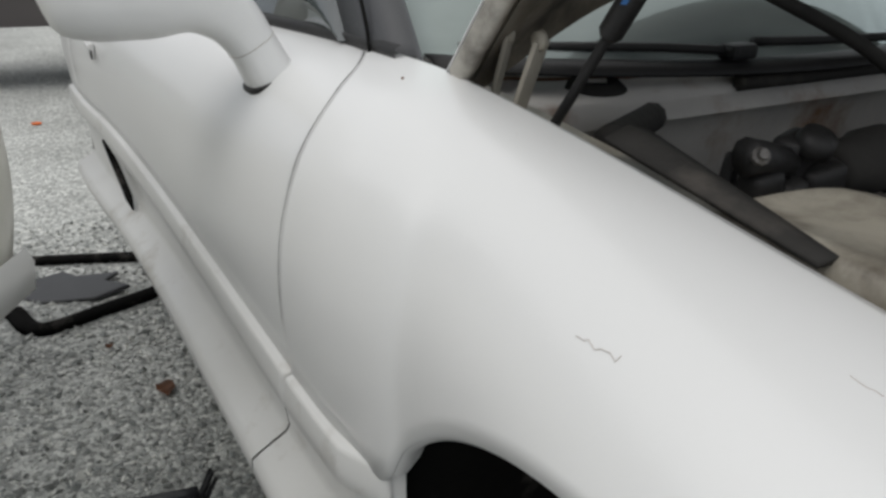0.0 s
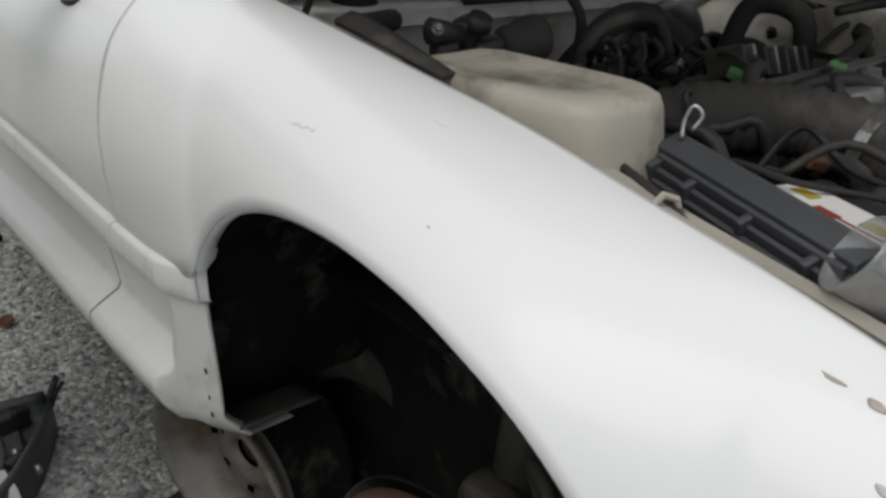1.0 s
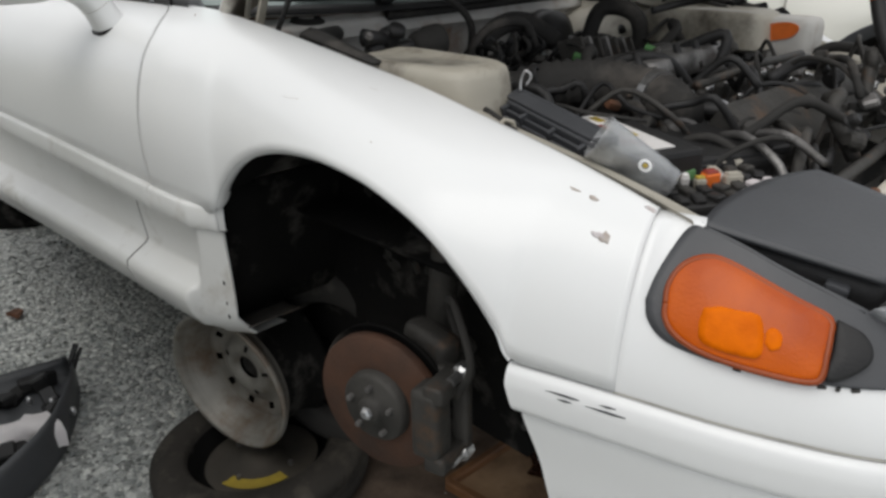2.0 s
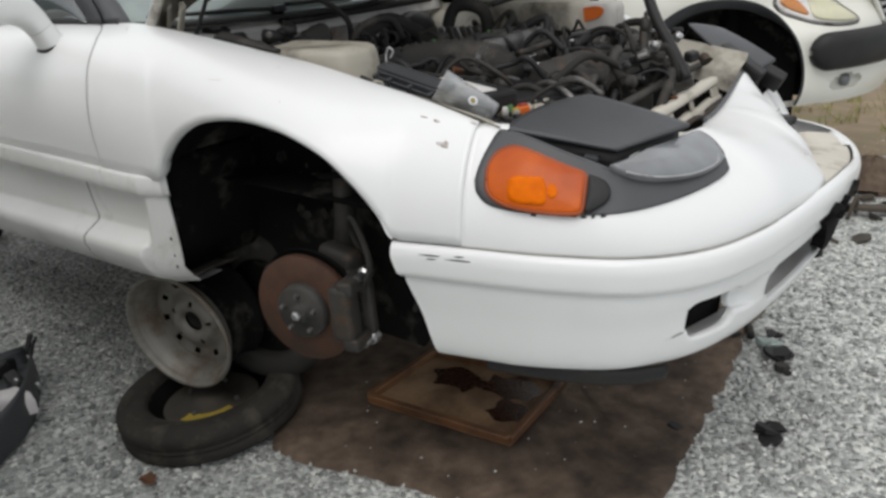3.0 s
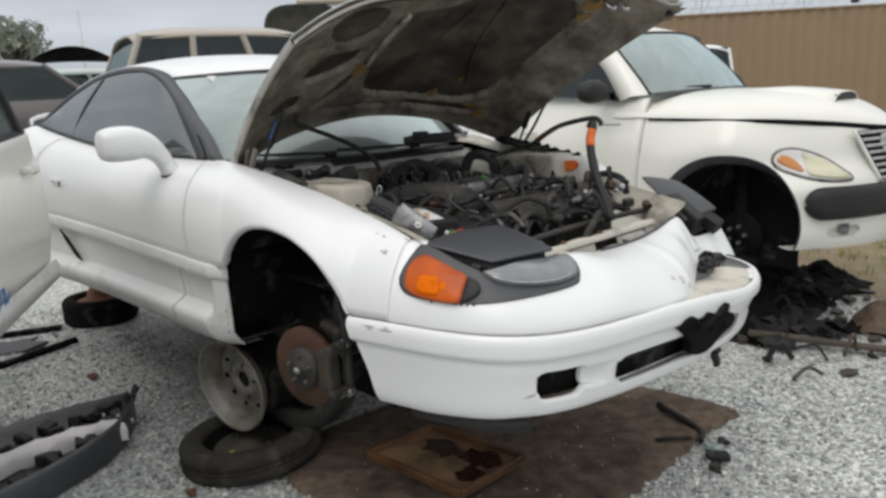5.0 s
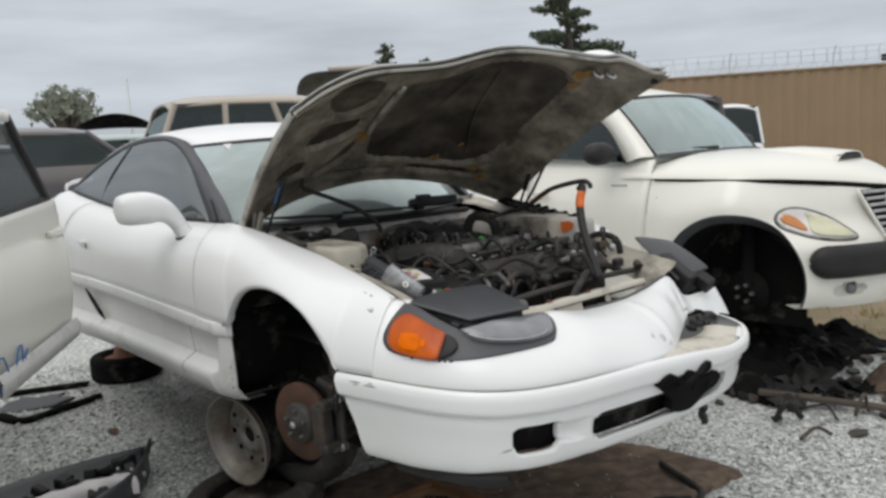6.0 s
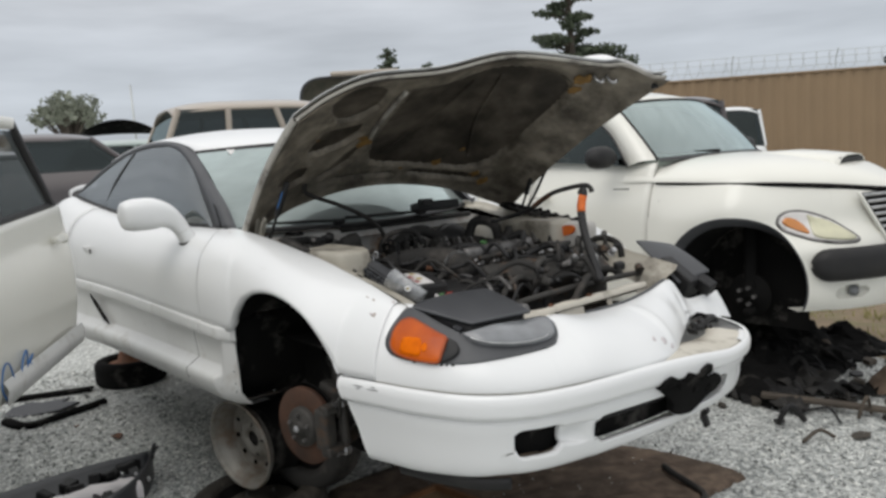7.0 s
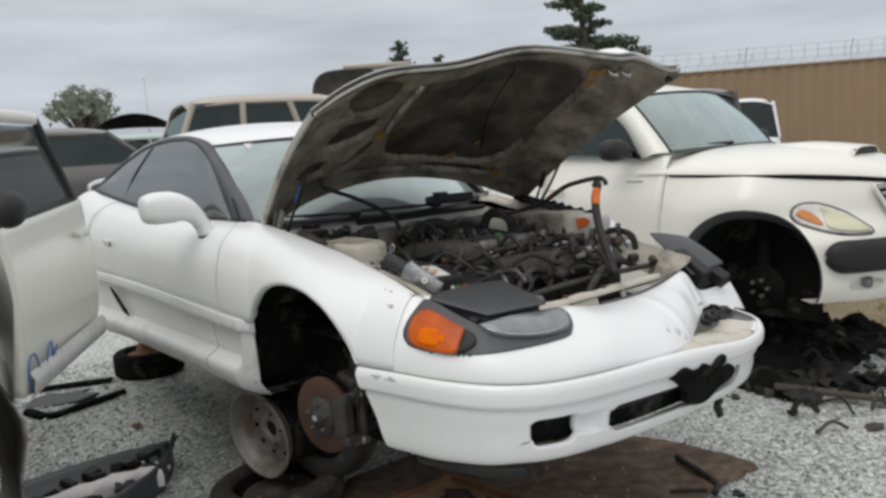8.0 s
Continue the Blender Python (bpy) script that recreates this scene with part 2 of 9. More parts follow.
TREAD = surface("dusty_tyre_rubber", (0.050, 0.045, 0.039), (0.030, 0.028, 0.025), 9.0, 0.9, 0.0, 0.4, 80.0, 0.0, (0.11, 0.097, 0.08), 6.0, 0.5, spec=0.15)
BOARD = surface("oily_board", (0.36, 0.235, 0.135), (0.22, 0.13, 0.065), 9.0, 0.7, 0.0, 0.3, 70.0, 0.0, (0.06, 0.028, 0.014), 4.0, 0.75)
EARTH = surface("bare_earth", (0.27, 0.205, 0.135), (0.16, 0.125, 0.08), 5.0, 0.95, 0.0, 0.8, 60.0, 0.0, (0.16, 0.165, 0.07), 2.2, 0.5)
WEED = surface("yellowing_weeds", (0.20, 0.22, 0.06), (0.32, 0.29, 0.09), 3.0, 0.8)
WAGON_AMBER = surface("faded_amber_lens", (0.60, 0.24, 0.06), (0.50, 0.19, 0.05), 20.0, 0.25, 0.0, 0.1, 260.0, 0.4)
SEAT = surface("grey_upholstery", (0.06, 0.06, 0.062), (0.045, 0.045, 0.047), 5.0, 0.9)


def gravel_material():
    m = bpy.data.materials.new("crushed_gravel")
    m.use_nodes = True
    n, l = m.node_tree.nodes, m.node_tree.links
    p = n["Principled BSDF"]
    tc, vo, no, big = n.new("ShaderNodeTexCoord"), n.new("ShaderNodeTexVoronoi"), n.new("ShaderNodeTexNoise"), n.new("ShaderNodeTexNoise")
    vo.inputs["Scale"].default_value = 62.0
    no.inputs["Scale"].default_value, no.inputs["Detail"].default_value = 240.0, 3.0
    big.inputs["Scale"].default_value, big.inputs["Detail"].default_value = 0.9, 4.0
    for t in (vo, no, big):
        l.new(tc.outputs["Object"], t.inputs["Vector"])
    bw, ramp, dark, mx = n.new("ShaderNodeRGBToBW"), n.new("ShaderNodeValToRGB"), n.new("ShaderNodeMapRange"), n.new("ShaderNodeMix")
    l.new(vo.outputs["Color"], bw.inputs[0])
    l.new(bw.outputs[0], ramp.inputs[0])
    ramp.color_ramp.elements[0].position, ramp.color_ramp.elements[0].color = 0.1, (0.27, 0.275, 0.262, 1)
    ramp.color_ramp.elements[1].position, ramp.color_ramp.elements[1].color = 0.9, (0.82, 0.83, 0.79, 1)
    mid = ramp.color_ramp.elements.new(0.5)
    mid.color = (0.51, 0.525, 0.505, 1)
    dark.inputs["From Min"].default_value, dark.inputs["From Max"].default_value = 0.35, 0.65
    dark.inputs["To Min"].default_value, dark.inputs["To Max"].default_value = 0.85, 1.1
    l.new(big.outputs[0], dark.inputs["Value"])
    sc = n.new("ShaderNodeVectorMath")
    sc.operation = "SCALE"
    l.new(ramp.outputs[0], sc.inputs[0])
    l.new(dark.outputs[0], sc.inputs["Scale"])
    l.new(sc.outputs[0], p.inputs["Base Color"])
    bp = n.new("ShaderNodeBump")
    bp.inputs["Strength"].default_value, bp.inputs["Distance"].default_value = 1.0, 0.012
    inv = n.new("ShaderNodeMath")
    inv.operation = "SUBTRACT"
    inv.inputs[0].default_value = 1.0
    l.new(vo.outputs["Distance"], inv.inputs[1])
    l.new(inv.outputs[0], bp.inputs["Height"])
    l.new(bp.outputs[0], p.inputs["Normal"])
    p.inputs["Roughness"].default_value = 0.85
    return m


def stone_material():
    m = surface("loose_stones", (0.34, 0.35, 0.34), (0.26, 0.27, 0.26), 60.0, 0.8, 0.0, 0.3, 400.0)
    n, l = m.node_tree.nodes, m.node_tree.links
    g, ramp = n.new("ShaderNodeNewGeometry"), n.new("ShaderNodeValToRGB")
    l.new(g.outputs["Random Per Island"], ramp.inputs[0])
    e = ramp.color_ramp.elements
    e[0].position, e[0].color = 0.0, (0.19, 0.195, 0.185, 1)
    e[1].position, e[1].color = 1.0, (0.85, 0.85, 0.80, 1)
    for pos, c in ((0.25, (0.30, 0.315, 0.305, 1)), (0.6, (0.45, 0.465, 0.45, 1)), (0.85, (0.60, 0.61, 0.58, 1))):
        e.new(pos).color = c
    l.new(ramp.outputs[0], n["Principled BSDF"].inputs["Base Color"])
    return m


GRAVEL, STONES = gravel_material(), stone_material()


# ---- building helpers ----
def curve(ctrl, n):
    """n points of a smooth curve through the control points, evenly by chord length."""
    c = np.array(ctrl, float)
    d = np.r_[0, np.cumsum(np.linalg.norm(np.diff(c, axis=0), axis=1) ** 0.5)]
    t = np.linspace(0, d[-1], n)
    ext = np.vstack([2 * c[0] - c[1], c, 2 * c[-1] - c[-2]])
    de = np.r_[-d[1], d, 2 * d[-1] - d[-2]]
    out = []
    for v in t:
        i = min(max(int(np.searchsorted(d, v, side="right")) - 1, 0), len(c) - 2)
        p0, p1, p2, p3 = ext[i:i + 4]
        t0, t1, t2, t3 = de[i:i + 4]
        s, h = (v - t1) / (t2 - t1), t2 - t1
        m1 = (p2 - p0) / (t2 - t0) * h
        m2 = (p3 - p1) / (t3 - t1) * h
        out.append((2 * s**3 - 3 * s**2 + 1) * p1 + (s**3 - 2 * s**2 + s) * m1 + (-2 * s**3 + 3 * s**2) * p2 + (s**3 - s**2) * m2)
    return np.array(out)


def at(ctrl, x):
    """The smooth function through the pairs of ctrl, at x."""
    c = np.array(ctrl, float)
    xs, ys = c[:, 0], c[:, 1]
    sl = np.diff(ys) / np.diff(xs)
    m = np.r_[sl[0], np.where(sl[1:] * sl[:-1] > 0, 2 * sl[1:] * sl[:-1] / (sl[1:] + sl[:-1] + 1e-12), 0), sl[-1]]
    x = float(np.clip(x, xs[0], xs[-1]))
    i = min(max(int(np.searchsorted(xs, x, side="right")) - 1, 0), len(xs) - 2)
    h = xs[i + 1] - xs[i]
    s = (x - xs[i]) / h
    return (2 * s**3 - 3 * s**2 + 1) * ys[i] + (s**3 - 2 * s**2 + s) * h * m[i] + (-2 * s**3 + 3 * s**2) * ys[i + 1] + (s**3 - s**2) * h * m[i + 1]


def part(name, bm, material, parent=None, label="", smooth=False):
    """Links a bmesh as one mesh object, under a thing or a part."""
    me = bpy.data.meshes.new(name)
    if smooth:
        for fc in bm.faces:
            fc.smooth = True
    bm.to_mesh(me)
    bm.free()
    for mt in (material if isinstance(material, (list, tuple)) else [material]):
        me.materials.append(mt)
    ob = new(name, me)
    if parent is not None:
        ob.parent = parent
        ob.matrix_parent_inverse = parent.matrix_basis.inverted() if parent.parent is None else (parent.matrix_basis.inverted() @ parent.matrix_parent_inverse.inverted() @ parent.parent.matrix_basis.inverted())
    if label:
        ob["label"] = label
    return ob


def thing(name, label, category, at_place=(0, 0, 0), group="", kind=""):
    return tagged(new(name), label, category, group, kind) if at_place == (0, 0, 0) else placed(tagged(new(name), label, category, group, kind), at_place)


def placed(ob, p):
    ob.location = p
    return ob


def sheet(bm, p, thick=0.0, inward=None, close=False):
    """A grid of points as quads; with a thickness, a closed shell whose back lies along inward (or the normals)."""
    p = np.asarray(p, float)
    nu, nv = p.shape[:2]
    rows = [[bm.verts.new(p[i, j]) for j in range(nv)] for i in range(nu)]
    iu = nu if close else nu - 1
    for i in range(iu):
        for j in range(nv - 1):
            k = (i + 1) % nu
            bm.faces.new((rows[i][j], rows[k][j], rows[k][j + 1], rows[i][j + 1]))
    if thick:
        if inward is None:
            du, dv = np.gradient(p, axis=0), np.gradient(p, axis=1)
            nn = np.cross(du, dv)
            nn /= np.linalg.norm(nn, axis=2, keepdims=True) + 1e-9
        else:
            nn = np.broadcast_to(np.array(inward, float) / np.linalg.norm(inward), p.shape)
        q = p + nn * thick
        back = [[bm.verts.new(q[i, j]) for j in range(nv)] for i in range(nu)]
        for i in range(iu):
            for j in range(nv - 1):
                k = (i + 1) % nu
                bm.faces.new((back[i][j], back[i][j + 1], back[k][j + 1], back[k][j]))
        for i in range(iu):
            k = (i + 1) % nu
            bm.faces.new((rows[i][0], back[i][0], back[k][0], rows[k][0]))
            bm.faces.new((rows[i][-1], rows[k][-1], back[k][-1], back[i][-1]))
        if not close:
            for j in range(nv - 1):
                bm.faces.new((rows[0][j], rows[0][j + 1], back[0][j + 1], back[0][j]))
                bm.faces.new((rows[-1][j], back[-1][j], back[-1][j + 1], rows[-1][j + 1]))
    return bm


def skin(name, p, material, parent, label="", thick=0.004, inward=None, close=False):
    bm = sheet(bmesh.new(), p, thick, inward, close)
    for e in bm.edges:
        if len(e.link_faces) == 2 and e.calc_face_angle(0.0) > 0.62:
            e.smooth = False
    return part(name, bm, material, parent, label, True)


def ruled(a, b, n=2, bulge=0.0, out=(0, 0, 0), power=1.0):
    """Rows from curve a to curve b, with a bulge in the middle."""
    a, b, o = np.asarray(a, float), np.asarray(b, float), np.array(out, float)
    return np.stack([a + (b - a) * (w**power) + o * bulge * math.sin(math.pi * w) for w in np.linspace(0, 1, n)], 1)


def tube(bm, pts, r, seg=10, caps=True):
    pts = np.asarray(pts, float)
    tang = np.gradient(pts, axis=0)
    tang /= np.linalg.norm(tang, axis=1, keepdims=True) + 1e-9
    ref = np.array((0, 0, 1.0)) if abs(tang[0][2]) < 0.9 else np.array((1.0, 0, 0))
    a = np.cross(tang[0], ref)
    rings = []
    for i, (p, t) in enumerate(zip(pts, tang)):
        a = a - t * (a @ t)
        a /= np.linalg.norm(a) + 1e-9
        b = np.cross(t, a)
        rad = r[i] if hasattr(r, "__len__") else r
        rings.append([bm.verts.new(p + rad * (math.cos(q) * a + math.sin(q) * b)) for q in np.linspace(0, 2 * math.pi, seg, endpoint=False)])
    for r0, r1 in zip(rings, rings[1:]):
        for k in range(seg):
            bm.faces.new((r0[k], r0[(k + 1) % seg], r1[(k + 1) % seg], r1[k]))
    if caps:
        bm.faces.new(rings[0][::-1])
        bm.faces.new(rings[-1])
    return bm


def lathe(bm, prof, m=None, seg=32, turn=360.0):
    """Turns a profile of (radius, height) about z, laid by the matrix m."""
    m = m or Matrix()
    full = turn >= 359.9
    angs = np.linspace(0, radians(turn), seg, endpoint=not full)
    rings = [[bm.verts.new(m @ Vector((r * math.cos(a), r * math.sin(a), h))) for r, h in prof] for a in angs]
    for i in range(len(rings) if full else len(rings) - 1):
        a, b = rings[i], rings[(i + 1) % len(rings)]
        for k in range(len(prof) - 1):
            bm.faces.new((a[k], b[k], b[k + 1], a[k + 1]))
    bmesh.ops.remove_doubles(bm, verts=bm.verts, dist=1e-5)
    return bm


def box(bm, size, m, bevel=0.006, seg=2):
    b2 = bmesh.new()
    bmesh.ops.create_cube(b2, size=1.0, matrix=Matrix.Diagonal((*size, 1)))
    if bevel:
        bmesh.ops.bevel(b2, geom=b2.edges[:], offset=min(bevel, min(size) * 0.45), segments=seg, affect="EDGES", profile=0.6)
    b2.transform(m)
    me = bpy.data.meshes.new("tmp")
    b2.to_mesh(me)
    b2.free()
    bm.from_mesh(me)
    bpy.data.meshes.remove(me)
    return bm


def prism(bm, outline, depth, m, bevel=0.0):
    """A flat outline (x, y) raised by depth along z."""
    b2 = bmesh.new()
    fc = b2.faces.new([b2.verts.new((x, y, 0)) for x, y in outline])
    ex = bmesh.ops.extrude_face_region(b2, geom=[fc])
    bmesh.ops.translate(b2, verts=[v for v in ex["geom"] if isinstance(v, bmesh.types.BMVert)], vec=(0, 0, depth))
    bmesh.ops.recalc_face_normals(b2, faces=b2.faces)
    if bevel:
        bmesh.ops.bevel(b2, geom=b2.edges[:], offset=bevel, segments=1, affect="EDGES")
    b2.transform(m)
    me = bpy.data.meshes.new("tmp")
    b2.to_mesh(me)
    b2.free()
    bm.from_mesh(me)
    bpy.data.meshes.remove(me)
    return bm


def patch(bm, surf, outline, lift=0.004, dome=0.0, rings=7, n=72, sink=0.006):
    """A plate that lies on the surface surf(s, v), inside a closed outline of (s, v) pairs, with a turned-down rim."""
    o = curve([*outline, outline[0]], n + 1)[:-1]
    c = o.mean(0)
    eps = 1e-3

    def lay(q, h):
        p = np.array(surf(*q))
        nn = np.cross(np.array(surf(q[0] + eps, q[1])) - p, np.array(surf(q[0], q[1] + eps)) - p)
        nn /= np.linalg.norm(nn) + 1e-12
        return p + nn * h

    ctr = bm.verts.new(lay(c, lift + dome))
    prev = None
    for k in range(1, rings + 2):
        w = min(k / rings, 1.0)
        h = lift + dome * (1 - w * w) if k <= rings else -sink
        row = [bm.verts.new(lay(c + (q - c) * w, h)) for q in o]
        for i in range(n):
            j = (i + 1) % n
            if prev is None:
                bm.faces.new((ctr, row[i], row[j]))
            else:
                bm.faces.new((prev[i], row[i], row[j], prev[j]))
        prev = row
    return bm


def mirror_y(p, c=0.055):
    q = np.array(p, float).copy()
    q[..., 1] = 2 * c - q[..., 1]
    return q


# ---- ground ----
def build_ground():
    bm = bmesh.new()
    xs = np.r_[-700, -120, -40, -15, np.linspace(-8, 5, 14), 12, 40, 120, 700]
    ys = np.r_[-700, -120, -40, -12, np.linspace(-5, 9, 15), 16, 40, 120, 700]
    p = np.array([[(x, y, 0.0) for y in ys] for x in xs])
    sheet(bm, p)
    ob = part("ground", bm, GRAVEL)
    tagged(ob, "pale grey-green crushed gravel yard reaching the horizon", "ground", kind="structure")


def build_earth():
    """Bare brown earth beyond the wagon's nose, where the gravel has worn away."""
    rows = []
    for a in np.linspace(0, 2 * math.pi, 90, endpoint=False):
        k = 1 + 0.16 * noise.noise((1.6 * math.cos(a), 1.6 * math.sin(a), 3.0)) + 0.08 * noise.noise((6 * math.cos(a), 6 * math.sin(a), 7.0))
        rows.append([(0.75 + 2.2 * k * w * math.cos(a), 4.9 + 1.45 * k * w * math.sin(a), 0.008 + 0.020 * (1 - w) if w < 1 else 0.0) for w in (0.02, 0.4, 0.8, 0.97, 1.0)])
    tagged(part("earth", sheet(bmesh.new(), np.array(rows), close=True), EARTH, None, "", True), "bare brown earth showing through the gravel", "ground", kind="structure")


def build_stones():
    """Loose angular stones over the near part of the yard, joined into one mesh."""
    rng = np.random.default_rng(5)
    spots = []
    for x0, x1, y0, y1, dens in ((-1.9, 1.7, -1.7, -0.55, 2600), (0.55, 2.2, -0.6, 2.3, 2300), (-4.2, -1.9, -1.5, -0.3, 1100),
                                 (-0.3, 2.4, 2.3, 4.2, 900), (-1.9, -0.2, -0.55, 0.2, 900), (2.2, 3.4, 0.5, 3.5, 700), (-1.2, 0.6, 0.8, 2.3, 500)):
        n = int((x1 - x0) * (y1 - y0) * dens)
        spots.append(np.c_[rng.uniform(x0, x1, n), rng.uniform(y0, y1, n)])
    c = np.vstack(spots)
    n = len(c)
    base = np.array([(1, 0, 0), (-1, 0, 0), (0, 1, 0), (0, -1, 0), (0, 0, 1), (0, 0, -1)], float)
    tri = np.array([(0, 2, 4), (2, 1, 4), (1, 3, 4), (3, 0, 4), (2, 0, 5), (1, 2, 5), (3, 1, 5), (0, 3, 5)])
    size = rng.lognormal(math.log(0.0095), 0.35, n).clip(0.004, 0.021)
    ang = rng.uniform(0, 6.283, n)
    v = base[None] * rng.uniform(0.65, 1.15, (n, 6, 1)) * size[:, None, None] * np.array((1.0, 0.8, 0.62))
    v += rng.normal(0, 0.16, (n, 6, 3)) * size[:, None, None]
    ca, sa = np.cos(ang)[:, None], np.sin(ang)[:, None]
    x, y = v[..., 0] * ca - v[..., 1] * sa, v[..., 0] * sa + v[..., 1] * ca
    v = np.stack([x + c[:, :1], y + c[:, 1:], v[..., 2] + size[:, None] * 0.30], -1).reshape(-1, 3)
    f = (tri[None] + 6 * np.arange(n)[:, None, None]).reshape(-1, 3)
    me = bpy.data.meshes.new("gravel_stones")
    me.from_pydata(v.tolist(), [], f.tolist())
    me.materials.append(STONES)
    tagged(new("gravel_stones", me), "loose angular grey and white crushed stones on the yard", "gravel", kind="stuff")


# ---- the white sports coupe ----
MID = 0.055
YS = ((-3.45, -0.90), (-3.1, -0.965), (-2.7, -0.978), (-2.4, -0.965), (-2.0, -0.925), (-1.5, -0.893), (-1.0, -0.872), (-0.6, -0.857), (-0.45, -0.846), (-0.35, -0.828), (-0.2, -0.822))
ZM = ((-3.4, 0.99), (-2.5, 0.982), (-2.0, 0.970), (-1.3, 0.951), (-0.6, 0.932), (-0.2, 0.916))
ZB = ((-3.3, 1.435), (-2.95, 1.452), (-2.72, 1.423), (-2.23, 1.366), (-1.8, 1.330), (-1.3, 1.308), (-0.82, 1.303), (-0.5, 1.300))
YB = ((-3.3, -0.70), (-2.93, -0.785), (-2.5, -0.768), (-2.0, -0.745), (-1.2, -0.70), (-0.82, -0.655), (-0.5, -0.65))


def bulge(w, a):
    return 1 - max(0.0, 1 - w**a) ** 0.5


def side(x, w):
    z0, z1, y0, y1 = at(ZM, x), at(ZB, x), at(YS, x), at(YB, x)
    return (x, y0 + (y1 - y0) * bulge(w, 3.5) - 0.010 * math.sin(math.pi * min(w * 1.3, 1)), z0 + (z1 - z0) * w)


WS = [1 - (1 - q) ** 2.2 for q in np.linspace(0, 1, 22)]
SEAM_LINE = curve([(-0.605, -0.857, 0.932), (-0.600, -0.866, 1.04), (-0.598, -0.858, 1.13), (-0.612, -0.825, 1.215), (-0.66, -0.760, 1.272), (-0.73, -0.700, 1.293), (-0.83, -0.645, 1.303)], 80)


def seam_at(z):
    """The shut line between door and fender at a height."""
    return np.array([np.interp(z, SEAM_LINE[:, 2], SEAM_LINE[:, k]) for k in (0, 1, 2)])


ARCH = ((-0.605, -0.857, 0.932), (-0.50, -0.850, 0.927), (-0.42, -0.838, 0.922), (-0.378, -0.828, 0.918), (-0.342, -0.820, 0.978), (-0.252, -0.820, 1.051), (-0.140, -0.820, 1.096),
        (-0.005, -0.820, 1.112), (0.115, -0.820, 1.103), (0.200, -0.820, 1.083), (0.283, -0.818, 1.048), (0.362, -0.812, 0.986), (0.410, -0.804, 0.930), (0.432, -0.798, 0.888), (0.50, -0.782, 0.884), (0.585, -0.762, 0.884))
FTOP = ((-0.83, -0.645, 1.303), (-0.72, -0.645, 1.302), (-0.59, -0.640, 1.297), (-0.45, -0.622, 1.276), (-0.30, -0.612, 1.254), (-0.12, -0.607, 1.228), (0.05, -0.606, 1.204), (0.22, -0.609, 1.174), (0.40, -0.615, 1.145), (0.52, -0.620, 1.122), (0.604, -0.625, 1.103))


def build_fender(car):
    nu = 110
    low, top = curve(ARCH, nu), curve(FTOP, nu)
    rows = []
    for i in range(nu):
        u = i / (nu - 1)
        b, t = low[i], top[i]
        a = 3.5 - 1.5 * u * u * (3 - 2 * u)
        k = min(1.0, max(0.0, b[0] / 0.45))
        foot = 0.930 - 0.045 * k * k * (3 - 2 * k)
        g0 = bulge(max(0.0, b[2] - foot) / (t[2] - foot), a)
        r = []
        for w in WS:
            z = b[2] + (t[2] - b[2]) * w
            g = (bulge(max(0.0, z - foot) / (t[2] - foot), a) - g0) / (1 - g0)
            p = np.array((b[0] + (t[0] - b[0]) * g, b[1] + (t[1] - b[1]) * g, z))
            r.append(p)
        rows.append(r)
    back = [seam_at(q[2]) - q for q in rows[0]]
    front = [nose_up(NOSE_S, w**1.25) - q for w, q in zip(WS, rows[-1])]
    for i, r in enumerate(rows):
        u = i / (nu - 1)
        pull, join = min(1.0, u / 0.55), max(0.0, (u - 0.62) / 0.38)
        pull, join = 1 - pull * pull * (3 - 2 * pull), join * join * (3 - 2 * join)
        rows[i] = [q + a * pull + b * join for q, a, b in zip(r, back, front)]
    p = np.array(rows)
    fender = skin("front_fender", p, WHITE, car, "glossy white fender with small chips and a wheel arch lip", 0.003, None)
    lip = np.stack([low + np.array((0, d, h)) for d, h in ((0, 0), (0.004, -0.006), (0.016, -0.004), (0.030, 0.010))], 1)
    skin("arch_lip", lip[22:96], WHITE, fender, "", 0.0)
    flange = np.stack([top, top + np.array((0, 0.006, -0.010)), top + np.array((0, 0.022, -0.020)), top + np.array((0, 0.070, -0.027))], 1)
    skin("inner_flange", flange, BEIGE, fender, "dusty bare flange along the bonnet gap", 0.0)
    chips(fender, p)
    gap = SEAM_LINE[2:] + np.array((-0.0026, -0.0006, 0.0004))
    part("door_gap", tube(bmesh.new(), gap, 0.0017, 6), SHADE_BLACK, fender, "thin dark shut line")
    # the far fender is the mirrored panel, lower and pushed in at its front
    q = mirror_y(p)
    k = ((q[..., 0] - 0.1) / 0.5).clip(0, 1)
    q[..., 0] -= 0.16 * k
    q[..., 2] -= 0.03 * k
    skin("front_fender", q[::-1], WHITE, car, "white far fender with its front end pushed back", 0.003, None)
    f2 = mirror_y(flange)
    k = ((f2[..., 0] - 0.1) / 0.5).clip(0, 1)
    f2[..., 0] -= 0.16 * k
    f2[..., 2] -= 0.03 * k
    skin("inner_flange", f2, BEIGE, car, "grimy flange of the far fender", 0.002)


